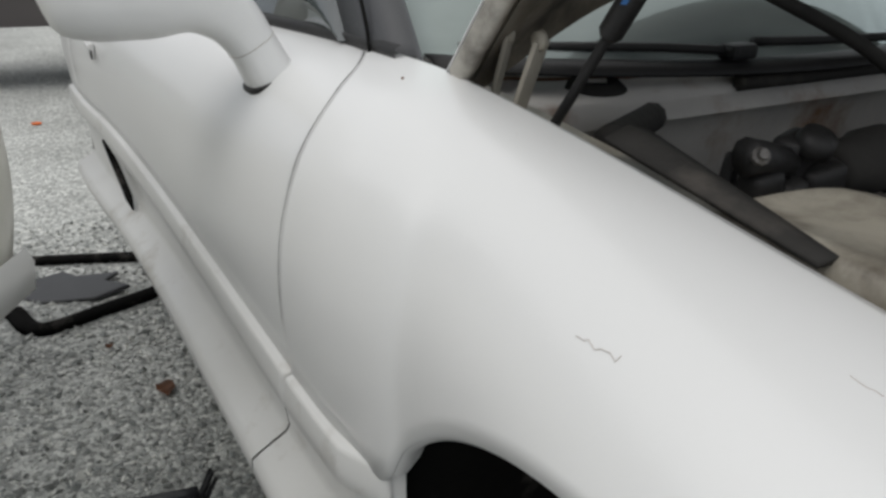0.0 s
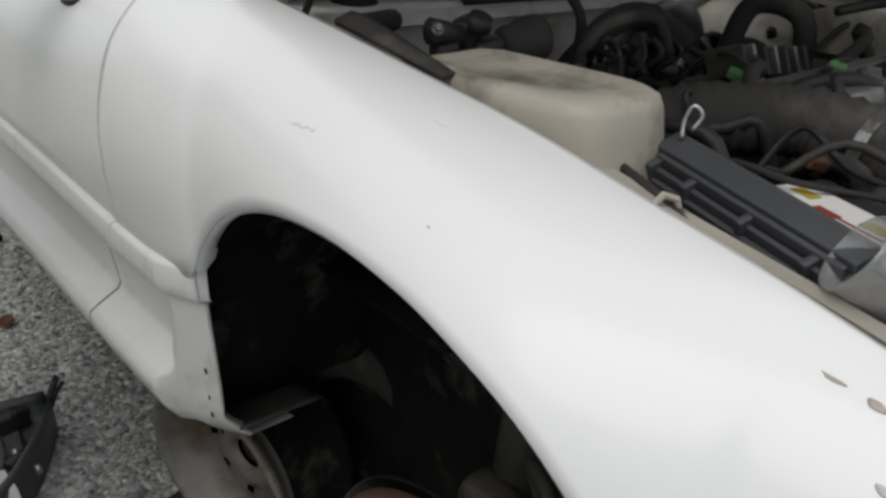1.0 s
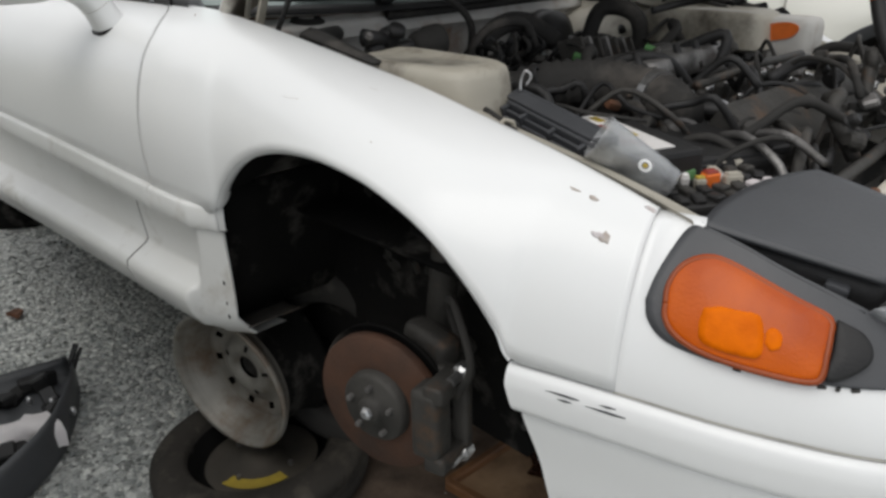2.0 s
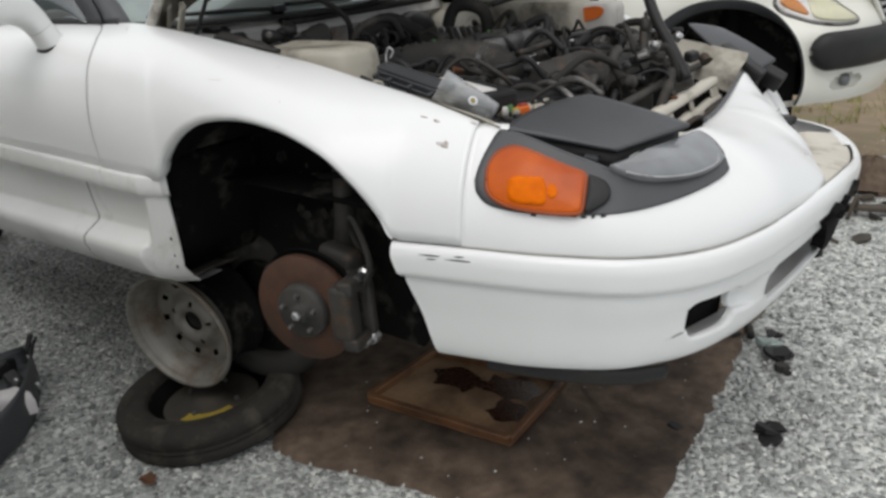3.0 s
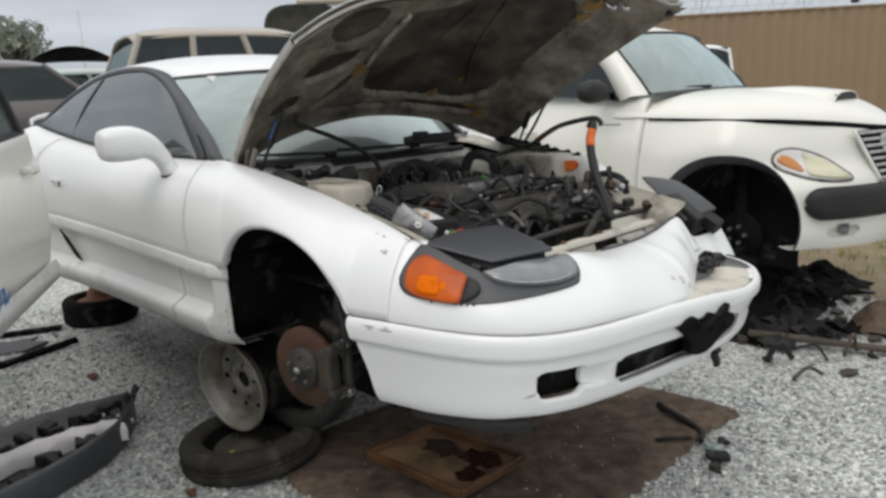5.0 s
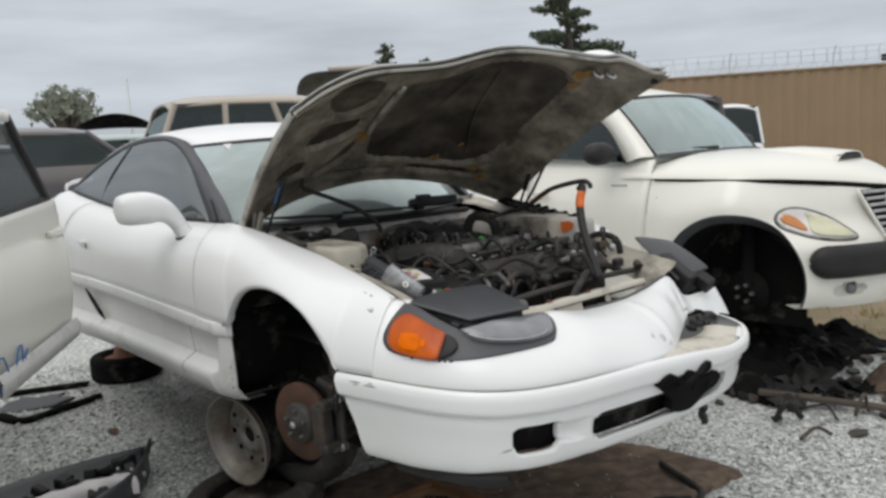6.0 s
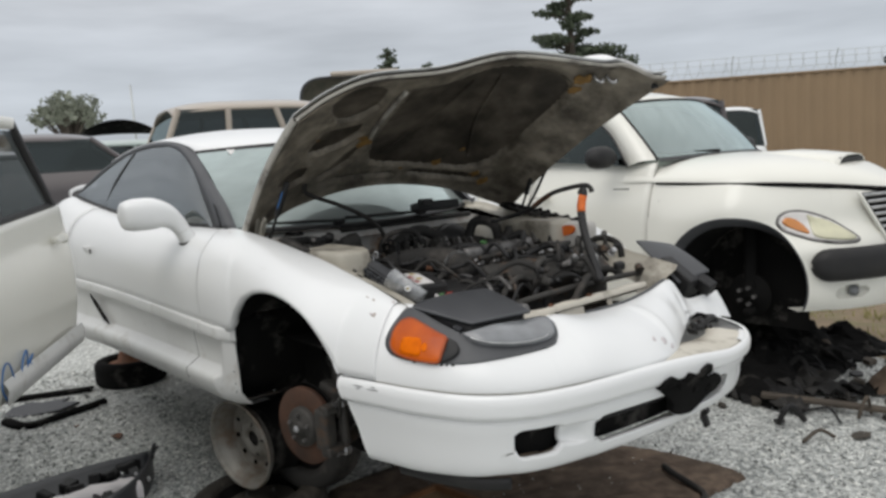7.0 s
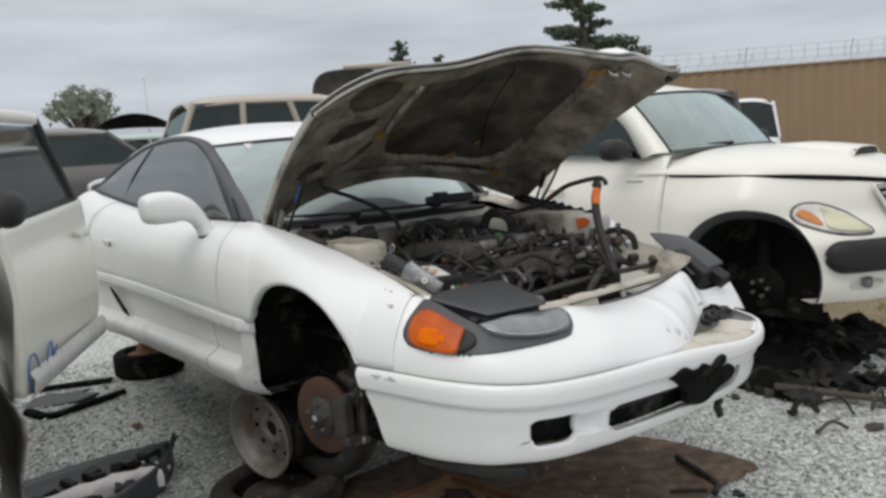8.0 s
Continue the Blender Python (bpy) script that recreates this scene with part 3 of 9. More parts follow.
def chips(fender, p):
    """Scrapes where the paint has gone."""
    rng = random.Random(3)
    nu, nv = p.shape[:2]

    def surf(s, v):
        a, b = min(max(s, 0), 0.9999) * (nu - 1), min(max(v, 0), 0.9999) * (nv - 1)
        i, j = int(a), int(b)
        a, b = a - i, b - j
        return (p[i, j] * (1 - a) + p[i + 1, j] * a) * (1 - b) + (p[i, j + 1] * (1 - a) + p[i + 1, j + 1] * a) * b

    def find(x, y, z):
        d = np.linalg.norm(p - np.array((x, y, z)), axis=2)
        i, j = np.unravel_index(d.argmin(), d.shape)
        return i / (nu - 1), j / (nv - 1)

    for x, y, z, ds, dv, mt in ((0.520, -0.712, 1.086, 0.008, 0.040, CHIPPED), (0.510, -0.714, 1.086, 0.010, 0.018, CHALK), (0.482, -0.682, 1.150, 0.008, 0.018, CHIPPED), (0.445, -0.69, 1.155, 0.010, 0.008, CHIPPED), (0.570, -0.636, 1.105, 0.016, 0.05, CHIPPED), (0.555, -0.640, 1.108, 0.022, 0.03, CHALK),
                                (-0.60, -0.70, 1.289, 0.003, 0.008, RUST), (0.12, -0.80, 1.17, 0.002, 0.004, CHIPPED)):
        s, v = find(x, y, z)
        o = [(s + ds * math.cos(a) * rng.uniform(0.5, 1.1), v + dv * math.sin(a) * rng.uniform(0.5, 1.1)) for a in np.linspace(0, 6.283, 9, endpoint=False)]
        part("paint_chip", patch(bmesh.new(), surf, o, 0.0037, 0.0, 2, 18, 0.0), mt, fender, "scraped paint chip", True)
    for x, y, z, n in ((-0.150, -0.77, 1.195, 8), (-0.40, -0.66, 1.262, 6), (0.0, -0.68, 1.205, 5)):
        s, v = find(x, y, z)
        pts = []
        for k in range(n):
            pts.append(np.array(surf(s + 0.004 * k + rng.uniform(-1, 1) * 0.002, v + rng.uniform(-1, 1) * 0.022)) + np.array((0, -0.0026, 0.0026)))
        part("scratch", tube(bmesh.new(), pts, 0.0003, 4), CHIPPED, fender, "fine dark scratch in the paint")


def build_sides(car):
    """Doors, quarter panels, mouldings, cladding and sills, on both sides."""
    rear_x = -2.40
    for far in (False, True):
        m = mirror_y if far else (lambda q: np.array(q, float))
        flip = (lambda q: q[::-1]) if far else (lambda q: q)
        n = 40
        rows = []
        for i in range(n):
            u = i / (n - 1)
            r = []
            for j, w in enumerate(WS):
                sm = seam_at(0.932 + (1.303 - 0.932) * w)
                x0 = sm[0] - 0.005
                x = x0 + (rear_x - 0.06 * math.sin(math.pi * w) - x0) * u
                q = np.array(side(x, w))
                r.append(q * min(1, u * 6) + (sm + np.array((-0.005, 0, 0))) * (1 - min(1, u * 6)))
            rows.append(r)
        door = skin("door", flip(m(rows)), WHITE, car, "white door with a body-coloured mirror and tinted glass", 0.003, None)
        rows = []
        for k, x in enumerate(np.r_[rear_x - 0.006, np.linspace(rear_x - 0.10, -3.40, 40)]):
            arch = 0.79 + math.sqrt(max(0.0, 0.36**2 - (x + 2.98) ** 2))
            w0 = max(0.0, (arch - at(ZM, x)) / (at(ZB, x) - at(ZM, x)))
            rows.append([side(x + (-0.06 * math.sin(math.pi * w) if k == 0 else 0), w0 + (1 - w0) * w) for w in WS])
        skin("quarter_panel", flip(m(rows)), WHITE, car, "", 0.003, None)
        # protective moulding along the flank
        for x0, x1, own in ((-0.376, -0.602, car), (-0.608, rear_x, door), (rear_x - 0.006, -2.66, car)):
            rows = []
            for x in sorted({x0, x0 - 0.004, *np.linspace(x0 - 0.02, x1, 30), *(q for q in (-0.440, -0.445, -0.450) if x1 < q < x0)}, reverse=True):
                y, z = at(YS, x), at(ZM, x)
                k = 0.75 if abs(x - x0) < 0.0015 else 0.0
                face = ((0.006, 0.005), (-0.010, 0.002), (-0.0125, 0.0), (-0.0140, -0.005), (-0.0165, -0.028), (-0.0150, -0.046), (-0.0125, -0.050), (-0.009, -0.052), (0.010, -0.056))
                rows.append([(x, y + d * (1 - k) + 0.010 * k + 0.30 * max(0.0, x + 0.445), z + h) for d, h in face])
            skin("side_moulding", flip(m(rows)), WHITE_LOW, own, "raised white rubbing strip", 0.0)
        # lower cladding and sill
        def skirt_row(x):
            y, z = at(YS, x), at(ZM, x)
            row = [(0.012, z - 0.052), (0.018, z - 0.060), (0.024, z - 0.12), (0.032, 0.757), (0.026, 0.746), (-0.016, 0.722), (-0.030, 0.712), (-0.032, 0.690), (-0.016, 0.650), (0.008, 0.615), (0.05, 0.590), (0.16, 0.592)]
            out = []
            for b, c in row:
                # a flat end plate turns in towards the wheel arch along a line that leans back to the sill
                e = x + 0.447 + 0.115 * (0.90 - c)
                k = min(1.0, max(0.0, e / 0.010))
                flat = -0.004 + 0.34 * max(0.0, e) + (max(0.0, 0.64 - c) * 0.9)
                out.append((x - 0.016 * max(0.0, (x + 0.46) / 0.08) * max(0.0, (0.70 - c) / 0.11), y + b * (1 - k) + max(flat, b if c < 0.593 else -9) * k, c))
            return out
        for x0, x1, own in ((-0.382, -0.752, car), (-0.757, -2.68, car)):
            skin("side_skirt", flip(m([skirt_row(x) for x in sorted({*np.linspace(x0, x1, 36), *(q for q in np.arange(-0.495, -0.425, 0.0035) if x1 < q < x0)}, reverse=True)])), WHITE_LOW, own, "grimy white side skirt with a stepped sill", 0.0)
        # turned-in lip of the skirt at the wheel arch
        edge = np.array([(-0.380, -0.826, 0.920), (-0.378, -0.828, 0.910), (-0.378, -0.826, 0.872)] + skirt_row(-0.382)[1:11])
        lipd = [edge, edge + np.array((0.002, 0.004, 0)), edge + np.array((-0.004, 0.008, 0.002)), edge + np.array((-0.03, 0.010, 0.002))]
        skin("skirt_lip", flip(m(np.stack(lipd, 1))), WHITE_LOW, car, "chipped white lip at the wheel arch", 0.0)
        for z in (0.862, 0.800, 0.742, 0.690, 0.655):
            q = skirt_row(-0.398)
            y = float(np.interp(-z, [-r[2] for r in q], [r[1] for r in q]))
            part("paint_chip", lathe(bmesh.new(), ((0, 0.0010), (0.0035, 0.0010), (0.006, 0.0)), Matrix.Translation(m(np.array([(-0.398 - 0.012 * (z * 31 % 1), y - 0.001, z)]))[0]) @ pose(0, 0, 0, 90 if not far else -90, 0, 0), 7), BLACK, car, "dark chip in the paint")
        # near-black shell added for the shade behind the gaps
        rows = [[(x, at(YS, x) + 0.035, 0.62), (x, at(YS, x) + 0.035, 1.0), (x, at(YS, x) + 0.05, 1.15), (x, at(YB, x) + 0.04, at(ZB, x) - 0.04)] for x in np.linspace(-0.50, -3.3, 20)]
        skin("inner_shell", flip(m(rows)), SHADE_BLACK, car, "", 0.0)
        # handle in its recess
        slot = curve([(-2.145, at(YS, -2.14) - 0.006, 0.905), (-2.10, at(YS, -2.10) + 0.006, 0.85), (-2.03, at(YS, -2.03) + 0.012, 0.79), (-1.94, at(YS, -1.94) + 0.010, 0.752)], 16)
        part("door_slot", tube(bmesh.new(), m(slot), np.interp(np.linspace(0, 1, 16), (0, 0.3, 0.8, 1), (0.004, 0.011, 0.011, 0.003)).tolist(), 8), SHADE_BLACK, door, "dark slot at the foot of the door", True)
        h = np.array(side(-2.13, 0.50))
        hm = Matrix.Translation(m(h))
        hb = bmesh.new()
        box(hb, (0.150, 0.010, 0.042), hm, 0.005)
        hd = part("handle_cup", hb, WHITE_LOW, door, "recessed pull handle", True)
        hb = bmesh.new()
        box(hb, (0.12, 0.010, 0.016), hm @ Matrix.Translation((0, 0.005 if far else -0.005, 0.006)), 0.004)
        part("handle", hb, WHITE, hd)
        lk = bmesh.new()
        lathe(lk, ((0, 0), (0.012, 0), (0.012, 0.004), (0.0, 0.005)), hm @ Matrix.Translation((0.105, 0.004 if far else -0.004, -0.004)) @ pose(0, 0, 0, -90 if far else 90, 0, 0), 16)
        part("keyhole", lk, BLACK, door)
        build_mirror(door, m, far)


def build_mirror(door, m, far):
    """Body-coloured door mirror: a rounded head that sweeps down into its foot in one piece."""
    path = curve([(-1.068, 1.390), (-1.048, 1.391), (-0.99, 1.394), (-0.92, 1.392), (-0.868, 1.378), (-0.825, 1.345), (-0.797, 1.305), (-0.776, 1.262)], 34)
    keys = (0.0, 0.06, 0.20, 0.40, 0.56, 0.72, 0.86, 1.0)
    s = np.linspace(0, 1, 34)
    tall = np.interp(s, keys, (0.006, 0.056, 0.072, 0.072, 0.056, 0.040, 0.034, 0.037))
    deep = np.interp(s, keys, (0.006, 0.050, 0.072, 0.074, 0.066, 0.052, 0.046, 0.050))
    for _ in range(2):
        tall[1:-1], deep[1:-1] = (tall[:-2] + 2 * tall[1:-1] + tall[2:]) / 4, (deep[:-2] + 2 * deep[1:-1] + deep[2:]) / 4
    tang = np.gradient(path, axis=0)
    tang /= np.linalg.norm(tang, axis=1, keepdims=True)
    rows = []
    for i, (y, z) in enumerate(path):
        nrm = np.array((-tang[i][1], tang[i][0]))
        r = []
        for a in np.linspace(0, 2 * math.pi, 25):
            ca, sa = math.cos(a), math.sin(a)
            ex, ez = abs(ca) ** 0.75 * (1 if ca > 0 else -1), abs(sa) ** 0.75 * (1 if sa > 0 else -1)
            r.append((-0.905 + deep[i] * ex * (1.0 if ex > 0 else 0.85), y + nrm[0] * tall[i] * ez, z + nrm[1] * tall[i] * ez))
        rows.append(r)
    bm = sheet(bmesh.new(), m(rows))
    bmesh.ops.remove_doubles(bm, verts=bm.verts, dist=1e-5)
    bmesh.ops.recalc_face_normals(bm, faces=bm.faces)
    body = part("door_mirror", bm, WHITE, door, "rounded white mirror housing", True)
    ring = [np.array(q) + np.array((0, 0.0015, -0.004)) for q in rows[-1]]
    part("mirror_gasket", tube(bmesh.new(), m(ring), 0.0055, 8), BLACK, body, "thin black rubber gasket", True)
    seam = [np.array(q) for q in rows[-6]]
    part("mirror_seam", tube(bmesh.new(), m(seam), 0.0007, 5), HOODRIM, body, "", True)
    bm = bmesh.new()
    box(bm, (0.004, 0.17, 0.10), Matrix.Translation(m(np.array((-0.970, -0.955, 1.397)))), 0.0)
    part("mirror_glass", bm, ALLOY, body)


def glass_top(x):
    """Upper edge of the side glass: y and z at x."""
    return at([(a, b) for a, b, c in GLASS[::-1]], x), at([(a, c) for a, b, c in GLASS[::-1]], x)


RAIL = ((-0.68, -0.640, 1.305), (-0.804, -0.62, 1.400), (-0.995, -0.59, 1.490), (-1.183, -0.56, 1.582), (-1.361, -0.535, 1.668), (-1.475, -0.545, 1.706), (-1.676, -0.555, 1.734), (-1.95, -0.56, 1.742),
        (-2.234, -0.578, 1.726), (-2.50, -0.605, 1.683), (-2.74, -0.655, 1.610), (-2.86, -0.725, 1.530), (-2.93, -0.785, 1.456))
GLASS = ((-0.862, -0.664, 1.303), (-1.03, -0.638, 1.438), (-1.205, -0.608, 1.567), (-1.41, -0.583, 1.659), (-1.60, -0.570, 1.702), (-1.75, -0.570, 1.711), (-1.95, -0.574, 1.713),
         (-2.225, -0.594, 1.697), (-2.475, -0.622, 1.653), (-2.70, -0.672, 1.582), (-2.81, -0.735, 1.508), (-2.872, -0.782, 1.452))


def build_cabin(car):
    rail = curve(RAIL, 90)
    inner = curve(GLASS, 90)
    xs = np.r_[np.linspace(-0.866, -1.60, 26), np.linspace(-1.65, -2.868, 34)]
    belt = np.array([(x, at(YB, x), at(ZB, x) + 0.002) for x in xs])
    head = np.array([(x, *glass_top(x)) for x in xs])
    head[:, 2] = np.maximum(head[:, 2], belt[:, 2] + 0.002)
    for far in (False, True):
        m = mirror_y if far else (lambda q: np.array(q, float))
        g = skin("side_window", m(ruled(belt, head, 7, 0.018, (0, -1, 0))), COUPE_TINT, car, "dark tinted side glass", 0.0)
        # broad dark front pillar that runs on as the surround of the glass
        rows = []
        for a, b in zip(rail, inner):
            mid = (a + b) / 2 + np.array((0.004, -0.010, 0.004))
            rows.append([a + np.array((0.0, 0.012, -0.012)), a, mid, b + np.array((0, -0.002, 0)), b + np.array((0, 0.010, 0.0))])
        skin("window_surround", m(rows), GREY, car, "dull black pillar and window surround", 0.0)
        low = np.array([(x, at(YB, x) - 0.006, at(ZB, x) + 0.001) for x in np.linspace(-0.70, -2.92, 60)])
        seal = [[p + np.array((0, dy, dz)) for dy, dz in ((0.004, -0.006), (-0.004, -0.002), (-0.004, 0.012), (0.006, 0.016))] for p in low]
        skin("belt_seal", m(seal), BLACK, g, "black rubber belt seal", 0.0)
        b0, b1 = np.array((-2.36, at(YB, -2.36) + 0.004, at(ZB, -2.36))), np.array((-2.19, -0.596, 1.700))
        bar = curve([b0, (b0 + b1) / 2 + np.array((0, -0.020, 0.0)), b1], 10)
        skin("door_pillar", m([[p + np.array((0.012, 0, 0)), p + np.array((0, -0.005, 0)), p + np.array((-0.014, 0, 0))] for p in bar]), GREY, car, "", 0.003, (0, 1, 0))
        part("sail_joint", tube(bmesh.new(), m(curve([(-0.775, -0.668, 1.300), (-0.79, -0.663, 1.325), (-0.835, -0.655, 1.375), (-0.88, -0.648, 1.41)], 12)), 0.0028, 6), SHADE_BLACK, car, "", True)
    # roof skin, crowned in the middle
    edge = np.array([p for p in rail if -2.62 < p[0] < -1.34])
    crown = curve([(-1.055, 1.684), (-1.3, 1.738), (-1.6, 1.776), (-1.9, 1.797), (-2.2, 1.789), (-2.5, 1.752), (-2.78, 1.68)], len(edge))
    rows = []
    for e, c in zip(edge, crown):
        rows.append([(e[0] + (c[0] - e[0]) * (1 - w * w), MID + (MID - e[1]) * w, e[2] + 0.004 + (c[1] - e[2]) * (1 - abs(w) ** 2.4)) for w in np.linspace(-1, 1, 27)])
    skin("roof", rows, WHITE, car, "white roof panel", 0.004, (0, 0, -1))
    # windscreen
    top = np.array(rows[0]) + np.array((0.006, 0, -0.010))
    base = np.array([(-0.745 + 0.155 * (1 - w * w), MID + 0.672 * w, 1.298 - 0.020 * (1 - w * w)) for w in np.linspace(-1, 1, 27)])
    wind = skin("windscreen", ruled(base, top, 9, 0.030, (0.6, 0, 0.8)), COUPE_SCREEN, car, "pale reflecting windscreen", 0.0)
    rows2 = [[p + np.array((0.030, 0, -0.030)), p + np.array((0.016, 0, -0.006)), p + np.array((-0.004, 0, 0.009))] for p in top]
    skin("windscreen_seal", rows2, BLACK, wind, "thin black seal under the roof edge", 0.0)
    part("inspection_sticker", sheet(bmesh.new(), [[(-1.205 + 0.05 * v, -0.43 + 0.05 * u + 0.02 * v, 1.665 - 0.045 * v) for v in (0, 0.5, 1)] for u in (0, 0.5, 1)]), LABEL, wind, "pale paper sticker on the glass")
    # rear hatch glass and tail
    back = np.array(rows[-1])
    tail = np.array([(-3.25 - 0.08 * (1 - w * w), MID + 0.66 * w, 1.42) for w in np.linspace(-1, 1, 27)])
    skin("rear_window", ruled(back, tail, 9, 0.04, (-0.3, 0, 1)), TINT, car, "dark rear hatch glass", 0.0)
    deck = np.array([(-3.46, MID + 0.66 * w, 1.37) for w in np.linspace(-1, 1, 27)])
    skin("rear_deck", ruled(tail, deck, 4), WHITE, car, "", 0.003, (0, 0, -1))
    low = np.array([(-3.52, MID + 0.90 * w * (1 - 0.05 * abs(w)), 0.62) for w in np.linspace(-1, 1, 27)])
    skin("rear_bumper", ruled(deck, low, 6, 0.05, (-1, 0, 0)), WHITE_LOW, car, "", 0.003, (1, 0, 0))
    bm = bmesh.new()
    wing = curve([(-3.34, -0.72, 1.40), (-3.42, -0.69, 1.475), (-3.46, -0.50, 1.50), (-3.47, 0.055, 1.505), (-3.46, 0.61, 1.50), (-3.42, 0.80, 1.475), (-3.34, 0.83, 1.40)], 30)
    prof = [(0.0, 0.0), (0.07, 0.012), (0.11, 0.018), (0.0, 0.03)]
    sheet(bm, [[(p[0] - a, p[1], p[2] + b) for a, b in prof + prof[:1]] for p in wing])
    part("rear_spoiler", bm, WHITE, car, "white hoop rear spoiler", True)
    # dark cabin: floor, dash, steering wheel and two front seats
    bm = bmesh.new()
    sheet(bm, [[(x, y, 0.72) for y in (-0.80, 0.91)] for x in (-0.55, -3.3)], 0.02, (0, 0, -1))
    part("cabin_floor", bm, SHADE_BLACK, car)
    bm = bmesh.new()
    sheet(bm, [[(-0.62, MID + 0.60 * w, 0.9), (-0.66, MID + 0.60 * w, 1.22), (-0.95, MID + 0.60 * w, 1.275 - 0.03 * w * w), (-1.08, MID + 0.58 * w, 1.20), (-1.02, MID + 0.58 * w, 0.95)] for w in np.linspace(-1, 1, 13)])
    part("dashboard", bm, SEAT, car, "dark dashboard", True)
    ring = Matrix.Translation((-1.20, -0.31, 1.20)) @ pose(0, 0, 0, 0, -62, 0)
    part("steering_wheel", tube(bmesh.new(), [tuple(ring @ Vector((0.185 * math.cos(a), 0.185 * math.sin(a), 0))) for a in np.linspace(0, 2 * math.pi, 40)], 0.014, 8), BLACK, car, "black steering wheel", True)
    for y in (-0.34, 0.45):
        bm = bmesh.new()
        box(bm, (0.50, 0.50, 0.16), Matrix.Translation((-1.55, y, 0.92)), 0.06, 3)
        box(bm, (0.15, 0.48, 0.62), Matrix.Translation((-1.88, y, 1.22)) @ pose(0, 0, 0, 0, -18, 0), 0.06, 3)
        box(bm, (0.10, 0.26, 0.17), Matrix.Translation((-2.00, y, 1.56)) @ pose(0, 0, 0, 0, -14, 0), 0.04, 3)
        part("front_seat", bm, SEAT, car, "dark grey cloth seat", True)


PLAN_R = [(0.430, -0.806), (0.585, -0.768), (0.760, -0.722), (0.915, -0.650), (1.015, -0.535), (1.072, -0.375), (1.098, -0.190), (1.110, 0.055)]
PLAN = curve(PLAN_R + [(x, 2 * MID - y) for x, y in PLAN_R[-2::-1]], 241)
LOWER = ((0.0, 0.150, 0.588), (0.03, 0.092, 0.583), (0.07, 0.066, 0.592), (0.14, 0.052, 0.625), (0.30, 0.040, 0.70), (0.62, 0.028, 0.782), (0.68, 0.030, 0.793), (0.70, 0.018, 0.798), (0.75, 0.006, 0.812), (0.86, 0.004, 0.845), (0.94, 0.010, 0.868), (0.97, 0.020, 0.876), (1.0, 0.026, 0.877))


PLAN_T = np.gradient(PLAN, axis=0)
for _ in range(4):
    PLAN_T[1:-1] = (PLAN_T[:-2] + PLAN_T[1:-1] * 2 + PLAN_T[2:]) / 4
PLAN_T = PLAN_T / np.linalg.norm(PLAN_T, axis=1, keepdims=True)


def plan(s):
    a = min(max(s, 0.0), 0.99999) * (len(PLAN) - 1)
    i = int(a)
    p = PLAN[i] + (PLAN[i + 1] - PLAN[i]) * (a - i)
    t = PLAN_T[i] + (PLAN_T[i + 1] - PLAN_T[i]) * (a - i)
    t = t / np.linalg.norm(t)
    return p, np.array((t[1], -t[0]))


def nose_low(s, v):
    p, n = plan(s + 0.030 * max(0.0, 1 - s / 0.07) * max(0.0, 1 - v * 1.15))
    d = at([(a, b) for a, b, c in LOWER], v)
    z = at([(a, c) for a, b, c in LOWER], v)
    q = p - n * d
    return np.array((q[0], q[1], z))


def nose_up(s, w):
    p, n = plan(s)
    f = min(1.0, max(0.0, (min(s, 1 - s) - 0.085) / 0.26))
    f = f * f * (3 - 2 * f)
    far = min(1.0, max(0.0, (s - 0.58) / 0.20))
    zt, it = 1.105 - 0.065 * f, 0.150 + 0.065 * f
    zt, it = zt + (0.955 - zt) * far, it + (0.20 - it) * far
    w = max(w, 0.0)
    k = min(1.0, max(0.0, (0.085 - s) / 0.03))
    k = k * k * (3 - 2 * k)
    q = p - n * (0.020 + (it - 0.020) * (w**1.4 * (1 - k) + bulge(min(w, 1.0) ** 0.8, 2.0) * k))
    return np.array((q[0], q[1], 0.882 + (zt - 0.882) * w**0.8))


def s_at_y(y):
    i = int(np.argmin(abs(PLAN[:, 1] - y)))
    return i / (len(PLAN) - 1)


def s_at_x(x):
    return float(np.interp(x, PLAN[:120, 0], np.arange(120))) / (len(PLAN) - 1)


NOSE_S = s_at_x(0.588)


def droop(p, s, v):
    """The bumper sags towards its far end, and its far corner is pushed out."""
    sag = at(((-9, 0.0), (-0.75, 0.0), (-0.45, 0.009), (-0.2, 0.010), (0.0, 0.016), (0.2, 0.032), (0.35, 0.052), (0.5, 0.070), (0.62, 0.074), (0.8, 0.060)), p[1])
    c = min(1.0, max(0.0, (s - 0.66) / 0.12))
    lift = 0.024 * min(1.0, max(0.0, (s - 0.10) / 0.14)) * max(0.0, 1 - v / 0.5)
    return p + np.array((0.0, 0.034 * c, lift - sag * v**1.2))


nose_rows = []


